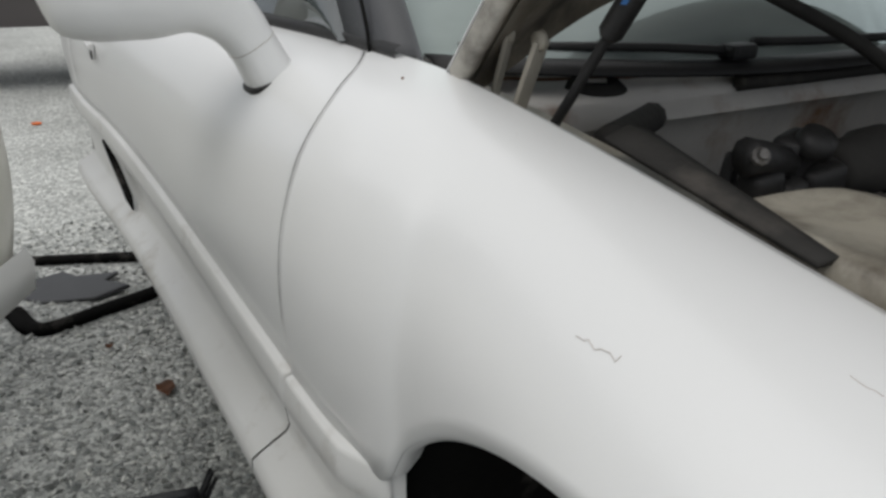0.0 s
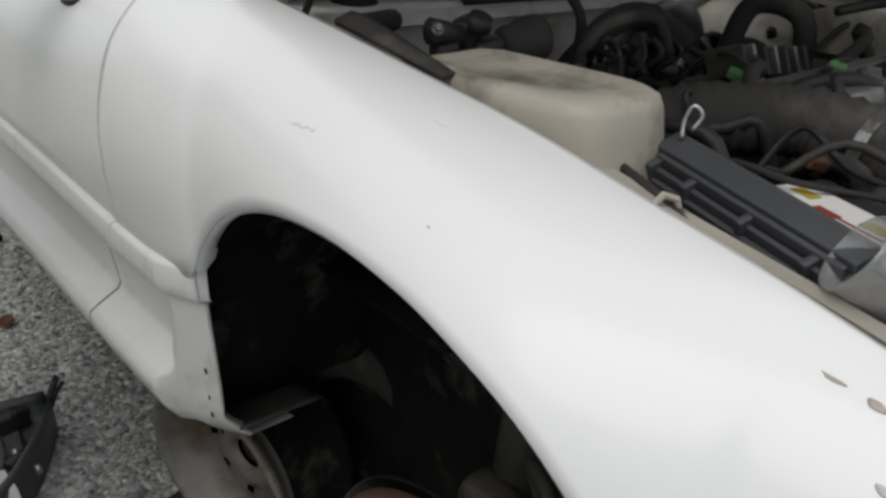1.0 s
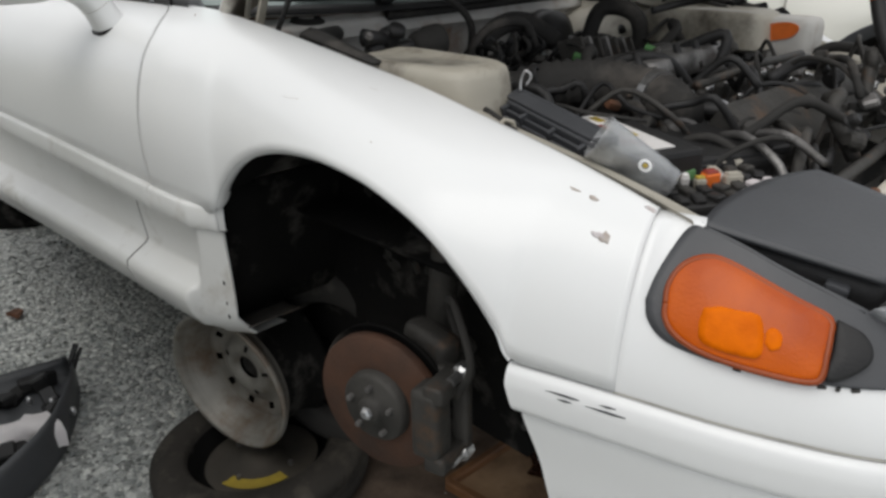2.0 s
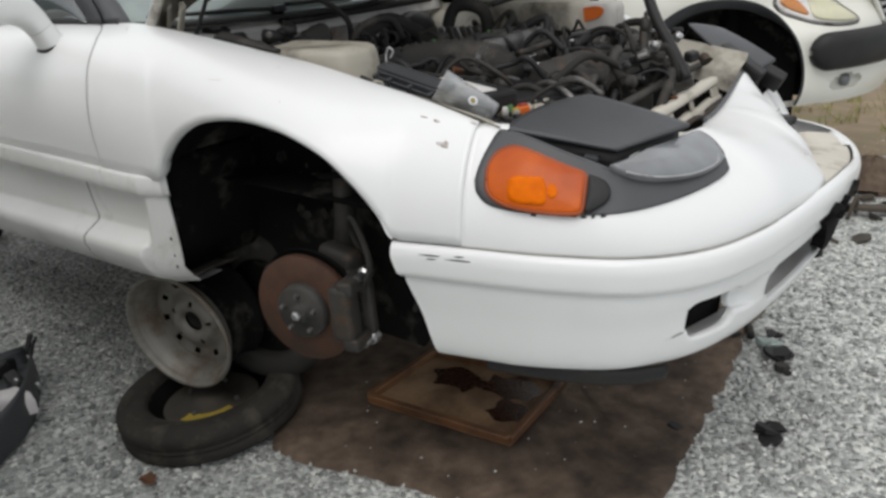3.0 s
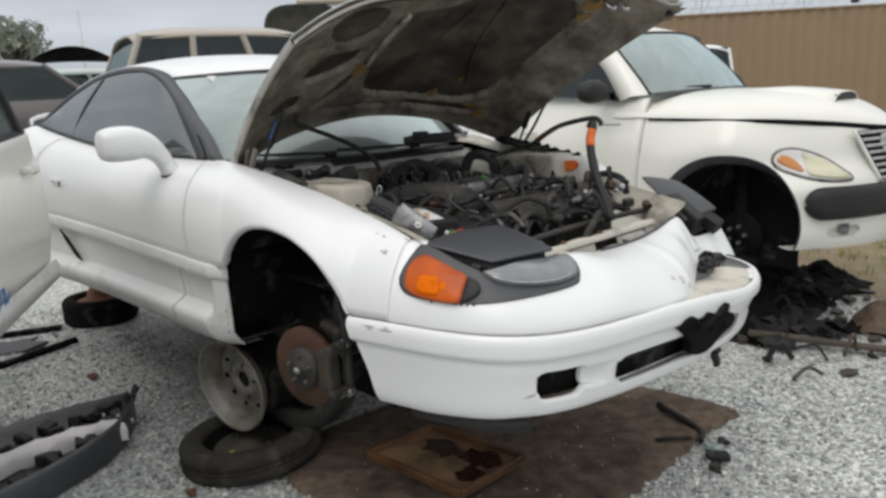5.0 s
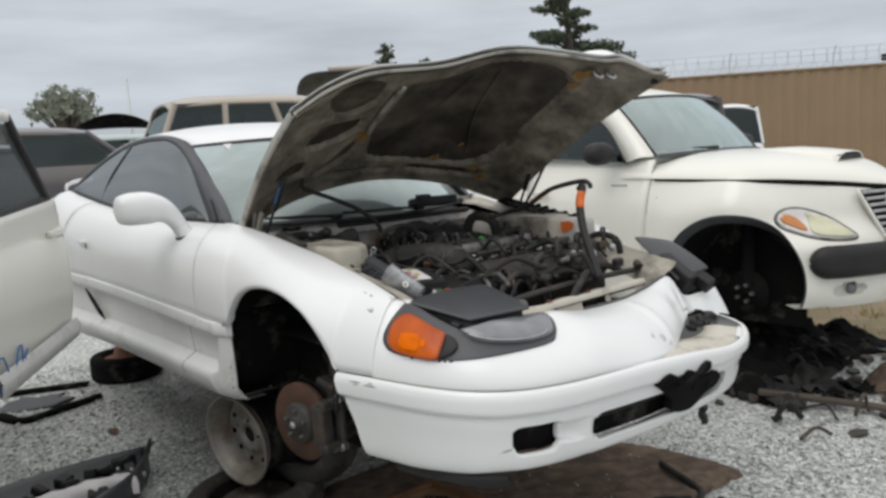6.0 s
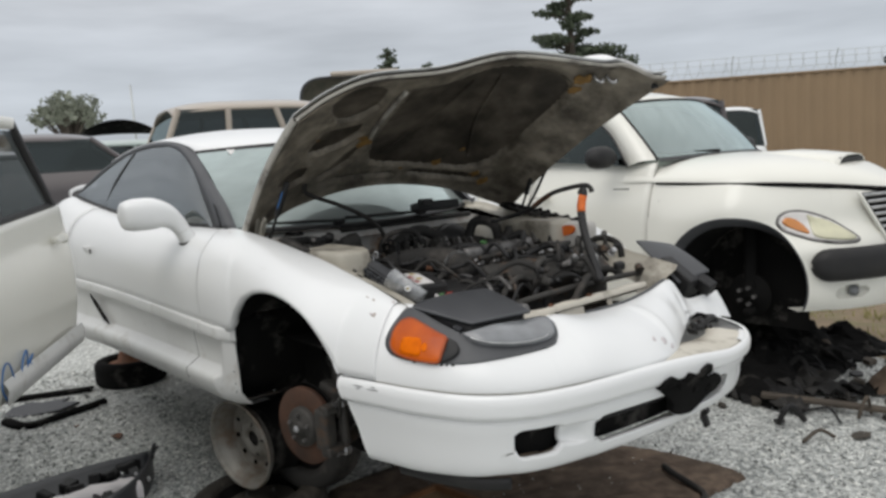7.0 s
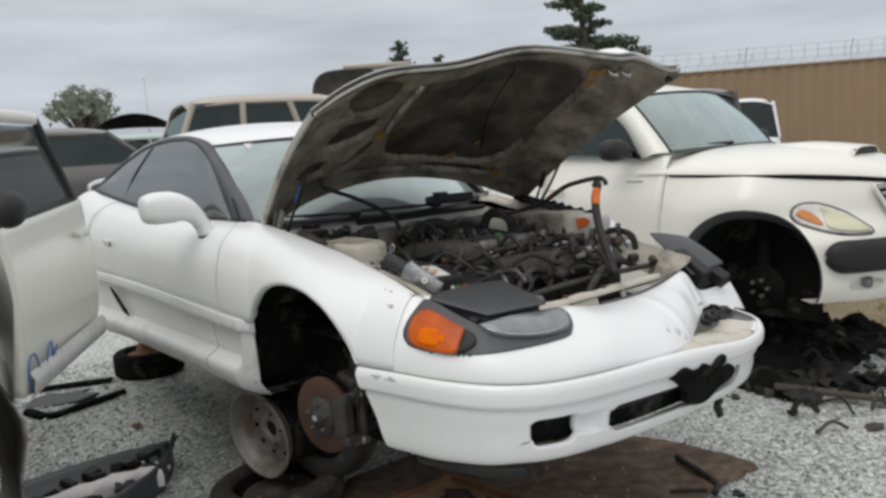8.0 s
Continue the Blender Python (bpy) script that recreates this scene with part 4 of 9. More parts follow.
def build_nose(car):
    # lower bumper with strip, fog-lamp openings and the centre intake
    holes = [(0.2660, 0.3380, 0.1900, 0.5150), (0.3840, 0.6480, 0.1650, 0.4700), (0.6960, 0.7600, 0.2150, 0.4450)]
    ss = sorted({*np.linspace(0, 1, 141).round(4), *[h[0] for h in holes], *[h[1] for h in holes]})
    vs = sorted({*np.linspace(0, 0.16, 7).round(4), *np.linspace(0.16, 0.62, 16).round(4), *np.linspace(0.62, 1.0, 20).round(4), *[h[2] for h in holes], *[h[3] for h in holes]})

    def eased(s, v):
        """Rounds the corners of the openings by easing the grid round them."""
        for a, b, c, d in holes:
            hs, hv = (b - a) / 2, (d - c) / 2
            rs = hv * 0.30
            X, Y = (s - (a + b) / 2) / hs, (v - (c + d) / 2) / hv
            ex, ey = max(0.0, abs(X) - 1) * hs / rs, max(0.0, abs(Y) - 1) * 1.0
            if ex < 1 and ey < 1:
                wt = (1 - ex) * (1 - ey)
                ux, uy = min(abs(X), 1.0), min(abs(Y), 1.0)
                q = max(0.0, 1 - (1 - ux) * hs / (hv * 0.12)) if hs > hv * 0.12 else ux
                cut = 1 - (1 - math.sqrt(max(0.0, 1 - 0.62 * q**3))) * uy**3 * wt
                v = (c + d) / 2 + Y * hv * cut
                s = (a + b) / 2 + X * hs * (1 - 0.05 * uy**4 * wt * min(1.0, ux**6))
        return s, v

    bm = bmesh.new()
    grid = {}
    for i, s in enumerate(ss):
        for j, v in enumerate(vs):
            e = eased(s, v)
            p = droop(nose_low(*e), *e)
            scoop = 0.034 * max(0.0, 1 - abs(s - 0.344) / 0.034) * max(0.0, 1 - abs((v - 0.35) / 0.18) ** 3)
            p = p + np.array((-scoop, 0.0, 0.0))
            grid[i, j] = bm.verts.new(p)
    for i in range(len(ss) - 1):
        for j in range(len(vs) - 1):
            sc, vc = (ss[i] + ss[i + 1]) / 2, (vs[j] + vs[j + 1]) / 2
            if any(a < sc < b and c < vc < d for a, b, c, d in holes):
                continue
            if 0.80 < sc < 0.86 and 0.30 < vc < 0.55 and (sc - 0.8) * 8 > vc - 0.3:
                continue
            bm.faces.new((grid[i, j], grid[i + 1, j], grid[i + 1, j + 1], grid[i, j + 1]))
    ring = {grid[i, j] for i, s in enumerate(ss) for j, v in enumerate(vs) if any(a - 1e-6 <= s <= b + 1e-6 and c - 1e-6 <= v <= d + 1e-6 for a, b, c, d in holes)}
    loose = [e for e in bm.edges if e.is_boundary and all(v in ring for v in e.verts)]
    for depth, pull in ((0.004, 0.02), (0.010, 0.01)):
        ex = bmesh.ops.extrude_edge_only(bm, edges=loose)
        for v in (g for g in ex["geom"] if isinstance(g, bmesh.types.BMVert)):
            v.co += Vector((-depth, 0.0, 0.0)) + Vector((0, 0, (0.70 - v.co.z) * pull))
        loose = [g for g in ex["geom"] if isinstance(g, bmesh.types.BMEdge) and g.is_boundary]
    bmesh.ops.delete(bm, geom=[v for v in bm.verts if not v.link_faces], context="VERTS")
    bumper = part("front_bumper", bm, WHITE, car, "white bumper cover, cracked and torn at the far corner", True)
    # black backing sheets paint the shade inside the openings
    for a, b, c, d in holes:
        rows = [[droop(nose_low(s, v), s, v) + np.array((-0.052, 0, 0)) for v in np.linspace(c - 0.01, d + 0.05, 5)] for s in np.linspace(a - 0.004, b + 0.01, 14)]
        skin("opening_shade", rows, SHADE_BLACK, bumper, "black sheet for the shade inside the opening", 0.0)
    # slats and broken number-plate bracket in the centre intake
    for v in (0.34, 0.42):
        bm = bmesh.new()
        tube(bm, [droop(nose_low(s, v), s, v) + np.array((-0.040, 0, 0)) for s in np.linspace(0.400, 0.650, 20)], 0.006, 6)
        part("intake_slat", bm, BLACK, bumper)
    rng = random.Random(8)
    low = lambda a, b: droop(nose_low(a, b), a, b)
    o = [(0.500, 0.42), (0.484, 0.62), (0.482, 0.76), (0.492, 0.81), (0.498, 0.74), (0.515, 0.70), (0.530, 0.77), (0.548, 0.72), (0.556, 0.80), (0.570, 0.82), (0.573, 0.60), (0.585, 0.55), (0.600, 0.60), (0.614, 0.42), (0.606, 0.28), (0.580, 0.24), (0.545, 0.16), (0.515, 0.22), (0.506, 0.30)]
    bm = patch(bmesh.new(), low, [(x + rng.uniform(-0.003, 0.003), y + rng.uniform(-0.02, 0.02)) for x, y in o], 0.014, 0.004, 6, 90, 0.016)
    for x, y in ((0.515, 0.60), (0.545, 0.45), (0.575, 0.38), (0.560, 0.66)):
        box(bm, (0.020, 0.030, 0.022), Matrix.Translation(low(x, y) + np.array((0.014, 0, 0))) @ pose(0, 0, 0, rng.uniform(-30, 30), 20, rng.uniform(-40, 40)), 0.004, 1)
    part("plate_bracket", bm, SHADE_BLACK, bumper, "broken black plate bracket")
    bm = bmesh.new()
    tube(bm, curve([(1.02, 0.36, 0.60), (1.00, 0.365, 0.575), (1.01, 0.37, 0.54), (0.99, 0.38, 0.525)], 8), [0.012, 0.014, 0.012, 0.016, 0.014, 0.012, 0.009, 0.004], 7)
    part("torn_flap", bm, BLACK, bumper)
    # scuffs on the strip
    for sa, sb, v0 in ((0.028, 0.050, 0.905), (0.054, 0.078, 0.890), (0.036, 0.046, 0.880), (0.062, 0.072, 0.915)):
        o = [(sa, v0), ((sa + sb) / 2, v0 + 0.006), (sb, v0 + 0.003), (sb - 0.004, v0 - 0.003), ((sa + sb) / 2, v0 - 0.004)]
        part("scuff", patch(bmesh.new(), nose_low, o, 0.0012, 0, 2, 18, 0), GREY, bumper, "dark scuff streak", True)
    # black air-dam lip under the bumper
    lip = []
    for s in np.linspace(0.075, 0.262, 40):
        q, n = nose_low(s, 0.0), plan(s)[1]
        lip.append([q + np.array((n[0] * d, n[1] * d, h)) for d, h in ((0.066, 0.006), (0.072, -0.010), (0.062, -0.034), (-0.02, -0.040))])
    skin("air_dam", lip, BLACK, bumper, "scraped black lip below the bumper", 0.004, (-1, 0, 0))
    # upper fascia: sound on the near side, pushed in, folded and torn on the far side
    sag = lambda s: -float(droop(np.array((0.0, plan(s)[0][1], 0.0)), s, 1.0)[2])
    rows = []
    s0, sj, s1 = s_at_x(0.5862), s_at_y(-0.30), s_at_y(0.20)
    for s in np.linspace(s0, sj, 60):
        cap = 0.58 if 0.098 < s < 0.33 else 1.0
        rows.append([nose_up(s, w) - np.array((0, 0, sag(s) * (1 - w) ** 2)) for w in np.linspace(0, cap, 20)])
    e0, e1 = nose_up(sj, 0.0) - np.array((0, 0, sag(sj))), nose_up(sj, 1.0)
    foot = curve([e0, nose_up(s_at_y(-0.20), 0.0) - np.array((0, 0, 0.010)), nose_up(s_at_y(-0.09), 0.0) + np.array((-0.001, 0, -0.018)), (1.076, 0.05, 0.856), (1.040, 0.16, 0.846), (0.955, 0.31, 0.856), (0.880, 0.44, 0.858), (0.805, 0.58, 0.866), (0.765, 0.68, 0.850), (0.760, 0.80, 0.826), (0.738, 0.97, 0.795)], 70)
    head = curve([e1, (0.862, -0.20, 1.028), (0.815, -0.08, 1.000), (0.785, 0.04, 0.986), (0.768, 0.14, 0.980), (0.735, 0.30, 0.975), (0.705, 0.46, 0.985), (0.685, 0.600, 1.006), (0.690, 0.640, 0.985), (0.708, 0.685, 0.920), (0.690, 0.82, 0.905), (0.665, 0.98, 0.900)], 70)
    rng = random.Random(4)
    for i in range(1, 70):
        u = i / 69
        k = min(1.0, u / 0.22)
        k = k * k * (3 - 2 * k)
        a, b = foot[i], head[i]
        if a[1] > 0.44:
            a = a + np.array((0.0, rng.uniform(-0.006, 0.006), rng.uniform(-0.006, 0.010)))
        crease = math.exp(-(((a[1] + b[1]) / 2 - 0.22) / 0.016) ** 2)
        r = []
        for w in np.linspace(0, 1, 20):
            p = a + (b - a) * w + np.array((0.028, 0.0, 0.040)) * (4 * w * (1 - w)) * (1 - 0.35 * u) * (1 - 0.92 * min(1.0, max(0.0, (b[1] - 0.42) / 0.2))) + np.array((0.012, 0.0, 0.010)) * crease * math.sin(math.pi * w)
            sq = sj + (s1 - sj) * u
            q = nose_up(sq, w) - np.array((0, 0, sag(sq) * (1 - w) ** 2))
            r.append(q * (1 - k) + p * k)
        rows.append(r)
    nose_rows.extend(np.array(r) for r in rows)
    up = skin("nose_panel", rows, WHITE, car, "white nose panel, folded and torn on the far side", 0.003, (-0.5, 0, -0.8))
    part("bumper_gap", tube(bmesh.new(), [nose_up(s, 0.0) + np.array((0.0, 0.0, -0.003 - sag(s))) for s in np.linspace(s0, sj, 60)], 0.0012, 6), HOODRIM, up, "thin grey joint above the bumper")
    for u, w, sz in ((0.34, 0.20, 0.020), (0.29, 0.26, 0.012), (0.37, 0.10, 0.014)):
        q = np.array(rows)[60:]

        def fold(a, b):
            i, j = min(max(a, 0), 0.999) * (len(q) - 1), min(max(b, 0), 0.999) * 19
            return q[int(i), int(j)] + (q[int(i) + 1, int(j)] - q[int(i), int(j)]) * (i % 1) + (q[int(i), int(j) + 1] - q[int(i), int(j)]) * (j % 1)
        o = [(u + sz * math.cos(a) * rng.uniform(0.5, 1.1), w + 3 * sz * math.sin(a) * rng.uniform(0.5, 1.1)) for a in np.linspace(0, 6.283, 8, endpoint=False)]
        part("crease_crack", patch(bmesh.new(), fold, o, 0.001, 0, 2, 16, 0), CHALK, up, "cracked paint", True)
    # bare reinforcement beam that shows in the tear, and the bumper's turned-in far edge
    rows, rim = [], []
    for s in np.linspace(s_at_y(-0.05), 0.765, 30):
        p = droop(nose_low(s, 1.0), s, 1.0)
        n = plan(s)[1]
        n = np.array((n[0], n[1], 0.0))
        rows.append([p - n * d + np.array((0, 0, h)) for d, h in ((0.010, -0.05), (0.006, -0.006), (0.012, 0.0), (0.090, 0.012), (0.140, 0.010), (0.150, -0.05))])
        if s > 0.70:
            rim.append([p + n * 0.002 + np.array((0, 0, -0.004)), p - n * 0.004 + np.array((0, 0, 0.005)), p - n * 0.018 + np.array((0, 0, 0.007)), p - n * 0.024 + np.array((0, 0, 0.0))])
    skin("bumper_beam", rows, BEAM, car, "dusty beige reinforcement beam", 0.003, (-1, 0, 0))
    skin("bumper_flange", rim, WHITE, bumper, "turned-in white edge of the torn corner", 0.002, (0, 0, -1))
    for k in range(7):
        bm = bmesh.new()
        c = Vector((0.835 - 0.008 * k, 0.55 + 0.032 * k, 0.828 + rng.uniform(-0.006, 0.008)))
        box(bm, (rng.uniform(0.03, 0.06), rng.uniform(0.03, 0.06), rng.uniform(0.012, 0.026)), Matrix.Translation(c) @ pose(0, 0, 0, rng.uniform(-30, 30), rng.uniform(-30, 30), rng.uniform(0, 90)), 0.004, 1)
        part("torn_edge", bm, BLACK, car, "shredded black plastic at the tear")


def build_headlamp(car):
    lamp = part("headlamp_surround", patch(bmesh.new(), nose_up, [(0.0755, 0.49), (0.077, 0.62), (0.081, 0.78), (0.0875, 0.93), (0.094, 0.935), (0.136, 0.815), (0.186, 0.655), (0.205, 0.70), (0.248, 0.86), (0.30, 0.93), (0.355, 0.965), (0.370, 0.92), (0.366, 0.75), (0.354, 0.60), (0.340, 0.52), (0.278, 0.43), (0.206, 0.31), (0.168, 0.268), (0.131, 0.255), (0.110, 0.258), (0.090, 0.292), (0.079, 0.38)], 0.004, 0.0, 26, 170, 0.006), GREY, car, "dark grey headlamp surround", True)
    amber = [(0.0865, 0.49), (0.0855, 0.58), (0.088, 0.68), (0.094, 0.75), (0.104, 0.785), (0.116, 0.765), (0.134, 0.71), (0.152, 0.65), (0.167, 0.60), (0.1685, 0.52), (0.168, 0.42), (0.1665, 0.30), (0.160, 0.272), (0.144, 0.268), (0.122, 0.278), (0.106, 0.30), (0.094, 0.35), (0.088, 0.42)]
    edge = [np.array(nose_up(a, b)) + np.array((0.004, -0.011, 0.004)) for a, b in curve([*amber, amber[0]], 90)]
    part("lens_edge", tube(bmesh.new(), edge, 0.0045, 6), AMBER_RIM, lamp, "dark moulded lens edge", True)
    part("indicator_lens", patch(bmesh.new(), nose_up, amber, 0.014, 0.006, 12, 80, 0.004), AMBER, lamp, "glossy amber turn-signal lens", True)
    dark = [(0.1705, 0.59), (0.184, 0.545), (0.190, 0.45), (0.184, 0.36), (0.1695, 0.285), (0.1705, 0.44)]
    part("indicator_end", patch(bmesh.new(), nose_up, dark, 0.013, 0.003, 6, 40, 0.002), BLACK, lamp, "", True)
    part("fog_lens", patch(bmesh.new(), nose_up, [(0.188, 0.67), (0.215, 0.755), (0.248, 0.85), (0.300, 0.92), (0.352, 0.945), (0.363, 0.88), (0.357, 0.72), (0.345, 0.62), (0.310, 0.57), (0.250, 0.56), (0.220, 0.58), (0.196, 0.635)], 0.017, 0.010, 16, 90, 0.004), CLEAR, lamp, "hazed clear lamp lens", True)
    # Brighter patches on the lens paint the glow of reflector and bulb.
    for label, o in (("brighter patch on the lens for its reflector and inner glow", [(0.106, 0.50), (0.118, 0.535), (0.131, 0.54), (0.1355, 0.50), (0.138, 0.40), (0.136, 0.32), (0.122, 0.315), (0.110, 0.33), (0.106, 0.40)]), ("bright patch on the lens for the bulb and its glow", [(0.1385, 0.40), (0.1385, 0.46), (0.142, 0.48), (0.146, 0.45), (0.146, 0.39), (0.142, 0.37)])):
        part("lens_glow", patch(bmesh.new(), nose_up, o, 0.0196, 0.002, 4, 40, 0.002), AMBER_IN, lamp, label, True)
    part("lens_rim", tube(bmesh.new(), [np.array(nose_up(a, b)) + np.array((0.012, -0.012, 0.012)) for a, b in curve([(0.205, 0.625), (0.225, 0.598), (0.255, 0.583), (0.300, 0.590), (0.334, 0.625), (0.348, 0.70)], 40)], 0.0022, 6), ALLOY, lamp, "pale moulded edge of the lens", True)
    bar = [nose_up(a, b) for a, b in ((0.094, 0.93), (0.115, 0.875), (0.136, 0.81), (0.160, 0.735), (0.186, 0.655))]
    part("surround_edge", tube(bmesh.new(), curve(np.array(bar) + np.array((0.0, 0, 0.002)), 24), 0.0035, 8), GREY, lamp, "", True)
    rng = random.Random(2)
    bm = bmesh.new()
    for k in range(9):
        p = nose_up(0.120 + 0.008 * k, 0.262 + rng.uniform(-0.018, 0.012))
        box(bm, (0.010, 0.004, 0.004), Matrix.Translation(p) @ pose(0, 0, 0, 0, 0, rng.uniform(0, 90)), 0.0)
    part("scraped_edge", bm, IRON, lamp, "scraped paint along the lower edge")
    # the half-raised lid and the black well under it
    def lid(a, b, c, d, dome, label, own, back=0.0):
        a, b, c, d = map(np.array, (a, b, c, d))
        rows = []
        for u0 in np.linspace(-1, 1, 21):
            r = []
            for w0 in np.linspace(-1, 1, 21):
                u, w = 0.5 + 0.5 * u0 * math.sqrt(1 - 0.05 * w0**4), 0.5 + 0.5 * w0 * math.sqrt(1 - 0.05 * u0**4)
                u -= back * 4 * w * (1 - w) * (1 - u) ** 2
                lo, hi = a + (b - a) * u, d + (c - d) * u
                r.append(lo + (hi - lo) * w + np.array((0, 0, dome * 4 * u * (1 - u) * (0.3 + w) + dome * 3 * w * (1 - w))))
            rows.append(r)
        return skin("headlamp_lid", rows, GREY, own, label, 0.008, (0, 0, -1))
    corners = ((0.610, -0.618, 1.099), (0.828, -0.548, 1.060), (0.903, -0.368, 1.076), (0.640, -0.318, 1.114))
    lid(*corners, 0.002, "flat dark grey pop-up lamp lid, half raised", car, 0.10)
    ctr = np.mean(corners, 0)
    rim = [np.array(c) + (ctr - np.array(c)) * k for c, k in zip(corners, (0.16, 0.10, 0.14, 0.10))]
    rows = []
    for a, b in zip(rim, rim[1:] + rim[:1]):
        for w in np.linspace(0, 1, 8, endpoint=False):
            p = a + (b - a) * w
            rows.append([p + np.array((0, 0, -0.010)), p + np.array((0, 0, -0.040)), ctr * np.array((1, 1, 0)) + (p - ctr) * np.array((0.93, 0.93, 0)) + np.array((0, 0, 0.985))])
    well = skin("headlamp_pod", rows, BLACK, car, "black lamp pod under the lid", 0.004, None, True)
    for k, (x, y) in enumerate(((0.700, -0.575), (0.775, -0.560), (0.845, -0.43))):
        part("pod_bracket", box(bmesh.new(), (0.030, 0.020, 0.035), Matrix.Translation((x, y, 1.028)) @ pose(0, 0, 0, 8, 10, 14 + 30 * (k == 2)), 0.005, 2), GREY, well)
    bm = bmesh.new()
    lathe(bm, ((0.0, 0.012), (0.05, 0.0), (0.062, -0.03), (0.0, -0.05)), Matrix.Translation((0.838, -0.485, 1.020)) @ pose(0, 0, 0, 0, 75, -20), 20)
    part("sealed_beam", bm, ALLOY, well, "", True)
    far = lid((0.455, 0.70, 1.145), (0.655, 0.72, 0.970), (0.700, 0.880, 1.005), (0.500, 0.900, 1.105), 0.004, "dark grey lamp lid, tilted out of place", car)
    bm = bmesh.new()
    box(bm, (0.17, 0.14, 0.10), Matrix.Translation((0.60, 0.80, 0.985)) @ pose(0, 0, 0, 0, 35, 5), 0.012)
    box(bm, (0.10, 0.05, 0.06), Matrix.Translation((0.69, 0.84, 0.955)) @ pose(0, 0, 0, 20, 30, 5), 0.008)
    part("headlamp_pod", bm, BLACK, car, "broken black lamp pod of the far side")


def build_hood(car):
    nu, nv = 101, 61
    rear = curve([(-0.595, -0.645, 1.296), (-0.645, -0.35, 1.412), (-0.635, 0.05, 1.474), (-0.565, 0.45, 1.427), (-0.42, 0.745, 1.300)], nu)
    front = curve([(-0.005, -0.650, 1.752), (0.085, -0.545, 1.830), (0.160, -0.408, 1.882), (0.205, -0.113, 1.908), (0.265, 0.204, 1.966), (0.430, 0.500, 1.918), (0.640, 0.705, 1.846)], nu)
    down = np.array((0.616, 0, -0.788))
    top = np.stack([rear + (front - rear) * v - down * (0.035 * math.sin(math.pi * v)) for v in np.linspace(0, 1, nv)], 1)
    # a dent near the far front corner lifts a fold of the outer skin
    us, vs = np.linspace(0, 1, nu), np.linspace(0, 1, nv)
    fold = np.exp(-(((us - 0.90) / 0.035) ** 2))[:, None] * np.exp(-(((vs - 1.0) / 0.10) ** 2))[None] - 0.8 * np.exp(-(((us - 0.955) / 0.03) ** 2))[:, None] * np.exp(-(((vs - 1.0) / 0.12) ** 2))[None]
    top = top - down * (0.028 * fold)[..., None]
    hood = skin("hood", top, WHITE, car, "raised white bonnet, bent, with a grimy ribbed inner side", 0.002, down)

    def pt(u, v, h):
        a, b = min(max(u, 0), 1) * (nu - 1), min(max(v, 0), 1) * (nv - 1)
        i, j = min(int(a), nu - 2), min(int(b), nv - 2)
        a, b = a - i, b - j
        q = (top[i, j] * (1 - a) + top[i + 1, j] * a) * (1 - b) + (top[i, j + 1] * (1 - a) + top[i + 1, j + 1] * a) * b
        return q + down * h

    # The panel's darker tone carries the shade inside the frame's pockets.
    skin("inner_panel", [[pt(u, v, 0.011) for v in np.linspace(0.012, 0.988, 40)] for u in np.linspace(0.008, 0.992, 60)], HOODIN, hood, "grimy inner panel, darkened for the shade in the pockets", 0.0)
    # pressed frame with pockets: the pockets are closed outlines over the width u and the length v
    pockets = [
        curve([(0.405, 0.86), (0.48, 0.86), (0.56, 0.885), (0.64, 0.92), (0.72, 0.92), (0.79, 0.885), (0.845, 0.80), (0.855, 0.60), (0.85, 0.40), (0.83, 0.25), (0.78, 0.17), (0.69, 0.145), (0.56, 0.15), (0.45, 0.20), (0.415, 0.34), (0.41, 0.60), (0.405, 0.86)], 72),
        curve([(0.17, 0.88), (0.23, 0.945), (0.30, 0.92), (0.345, 0.86), (0.345, 0.72), (0.29, 0.64), (0.225, 0.70), (0.17, 0.88)], 40),
        curve([(0.215, 0.60), (0.29, 0.585), (0.335, 0.60), (0.345, 0.50), (0.29, 0.42), (0.20, 0.42), (0.185, 0.50), (0.215, 0.60)], 36),
        curve([(0.27, 0.20), (0.31, 0.26), (0.365, 0.39), (0.385, 0.39), (0.375, 0.28), (0.33, 0.20), (0.285, 0.165), (0.27, 0.20)], 30),
        curve([(0.34, 0.150), (0.42, 0.115), (0.54, 0.100), (0.54, 0.066), (0.42, 0.075), (0.33, 0.110), (0.34, 0.150)], 30),
        curve([(0.10, 0.30), (0.15, 0.34), (0.22, 0.30), (0.22, 0.21), (0.12, 0.22), (0.10, 0.30)], 24),
        curve([(0.61, 0.108), (0.70, 0.110), (0.80, 0.130), (0.845, 0.150), (0.84, 0.10), (0.72, 0.070), (0.61, 0.070), (0.61, 0.108)], 30)]

    def depth_in(u, v):
        """How far a spot lies inside a pocket (positive) or outside all of them."""
        best = -9.0
        for o in pockets:
            d = np.linalg.norm((o - (u, v)) * (1.4, 1.0), axis=1).min()
            x, y = o[:-1], o[1:]
            hit = (x[:, 1] > v) != (y[:, 1] > v)
            cross = x[hit, 0] + (v - x[hit, 1]) / (y[hit, 1] - x[hit, 1]) * (y[hit, 0] - x[hit, 0])
            best = max(best, d if (cross > u).sum() % 2 else -d)
        return best

    bm = bmesh.new()
    grid, inside = [], []
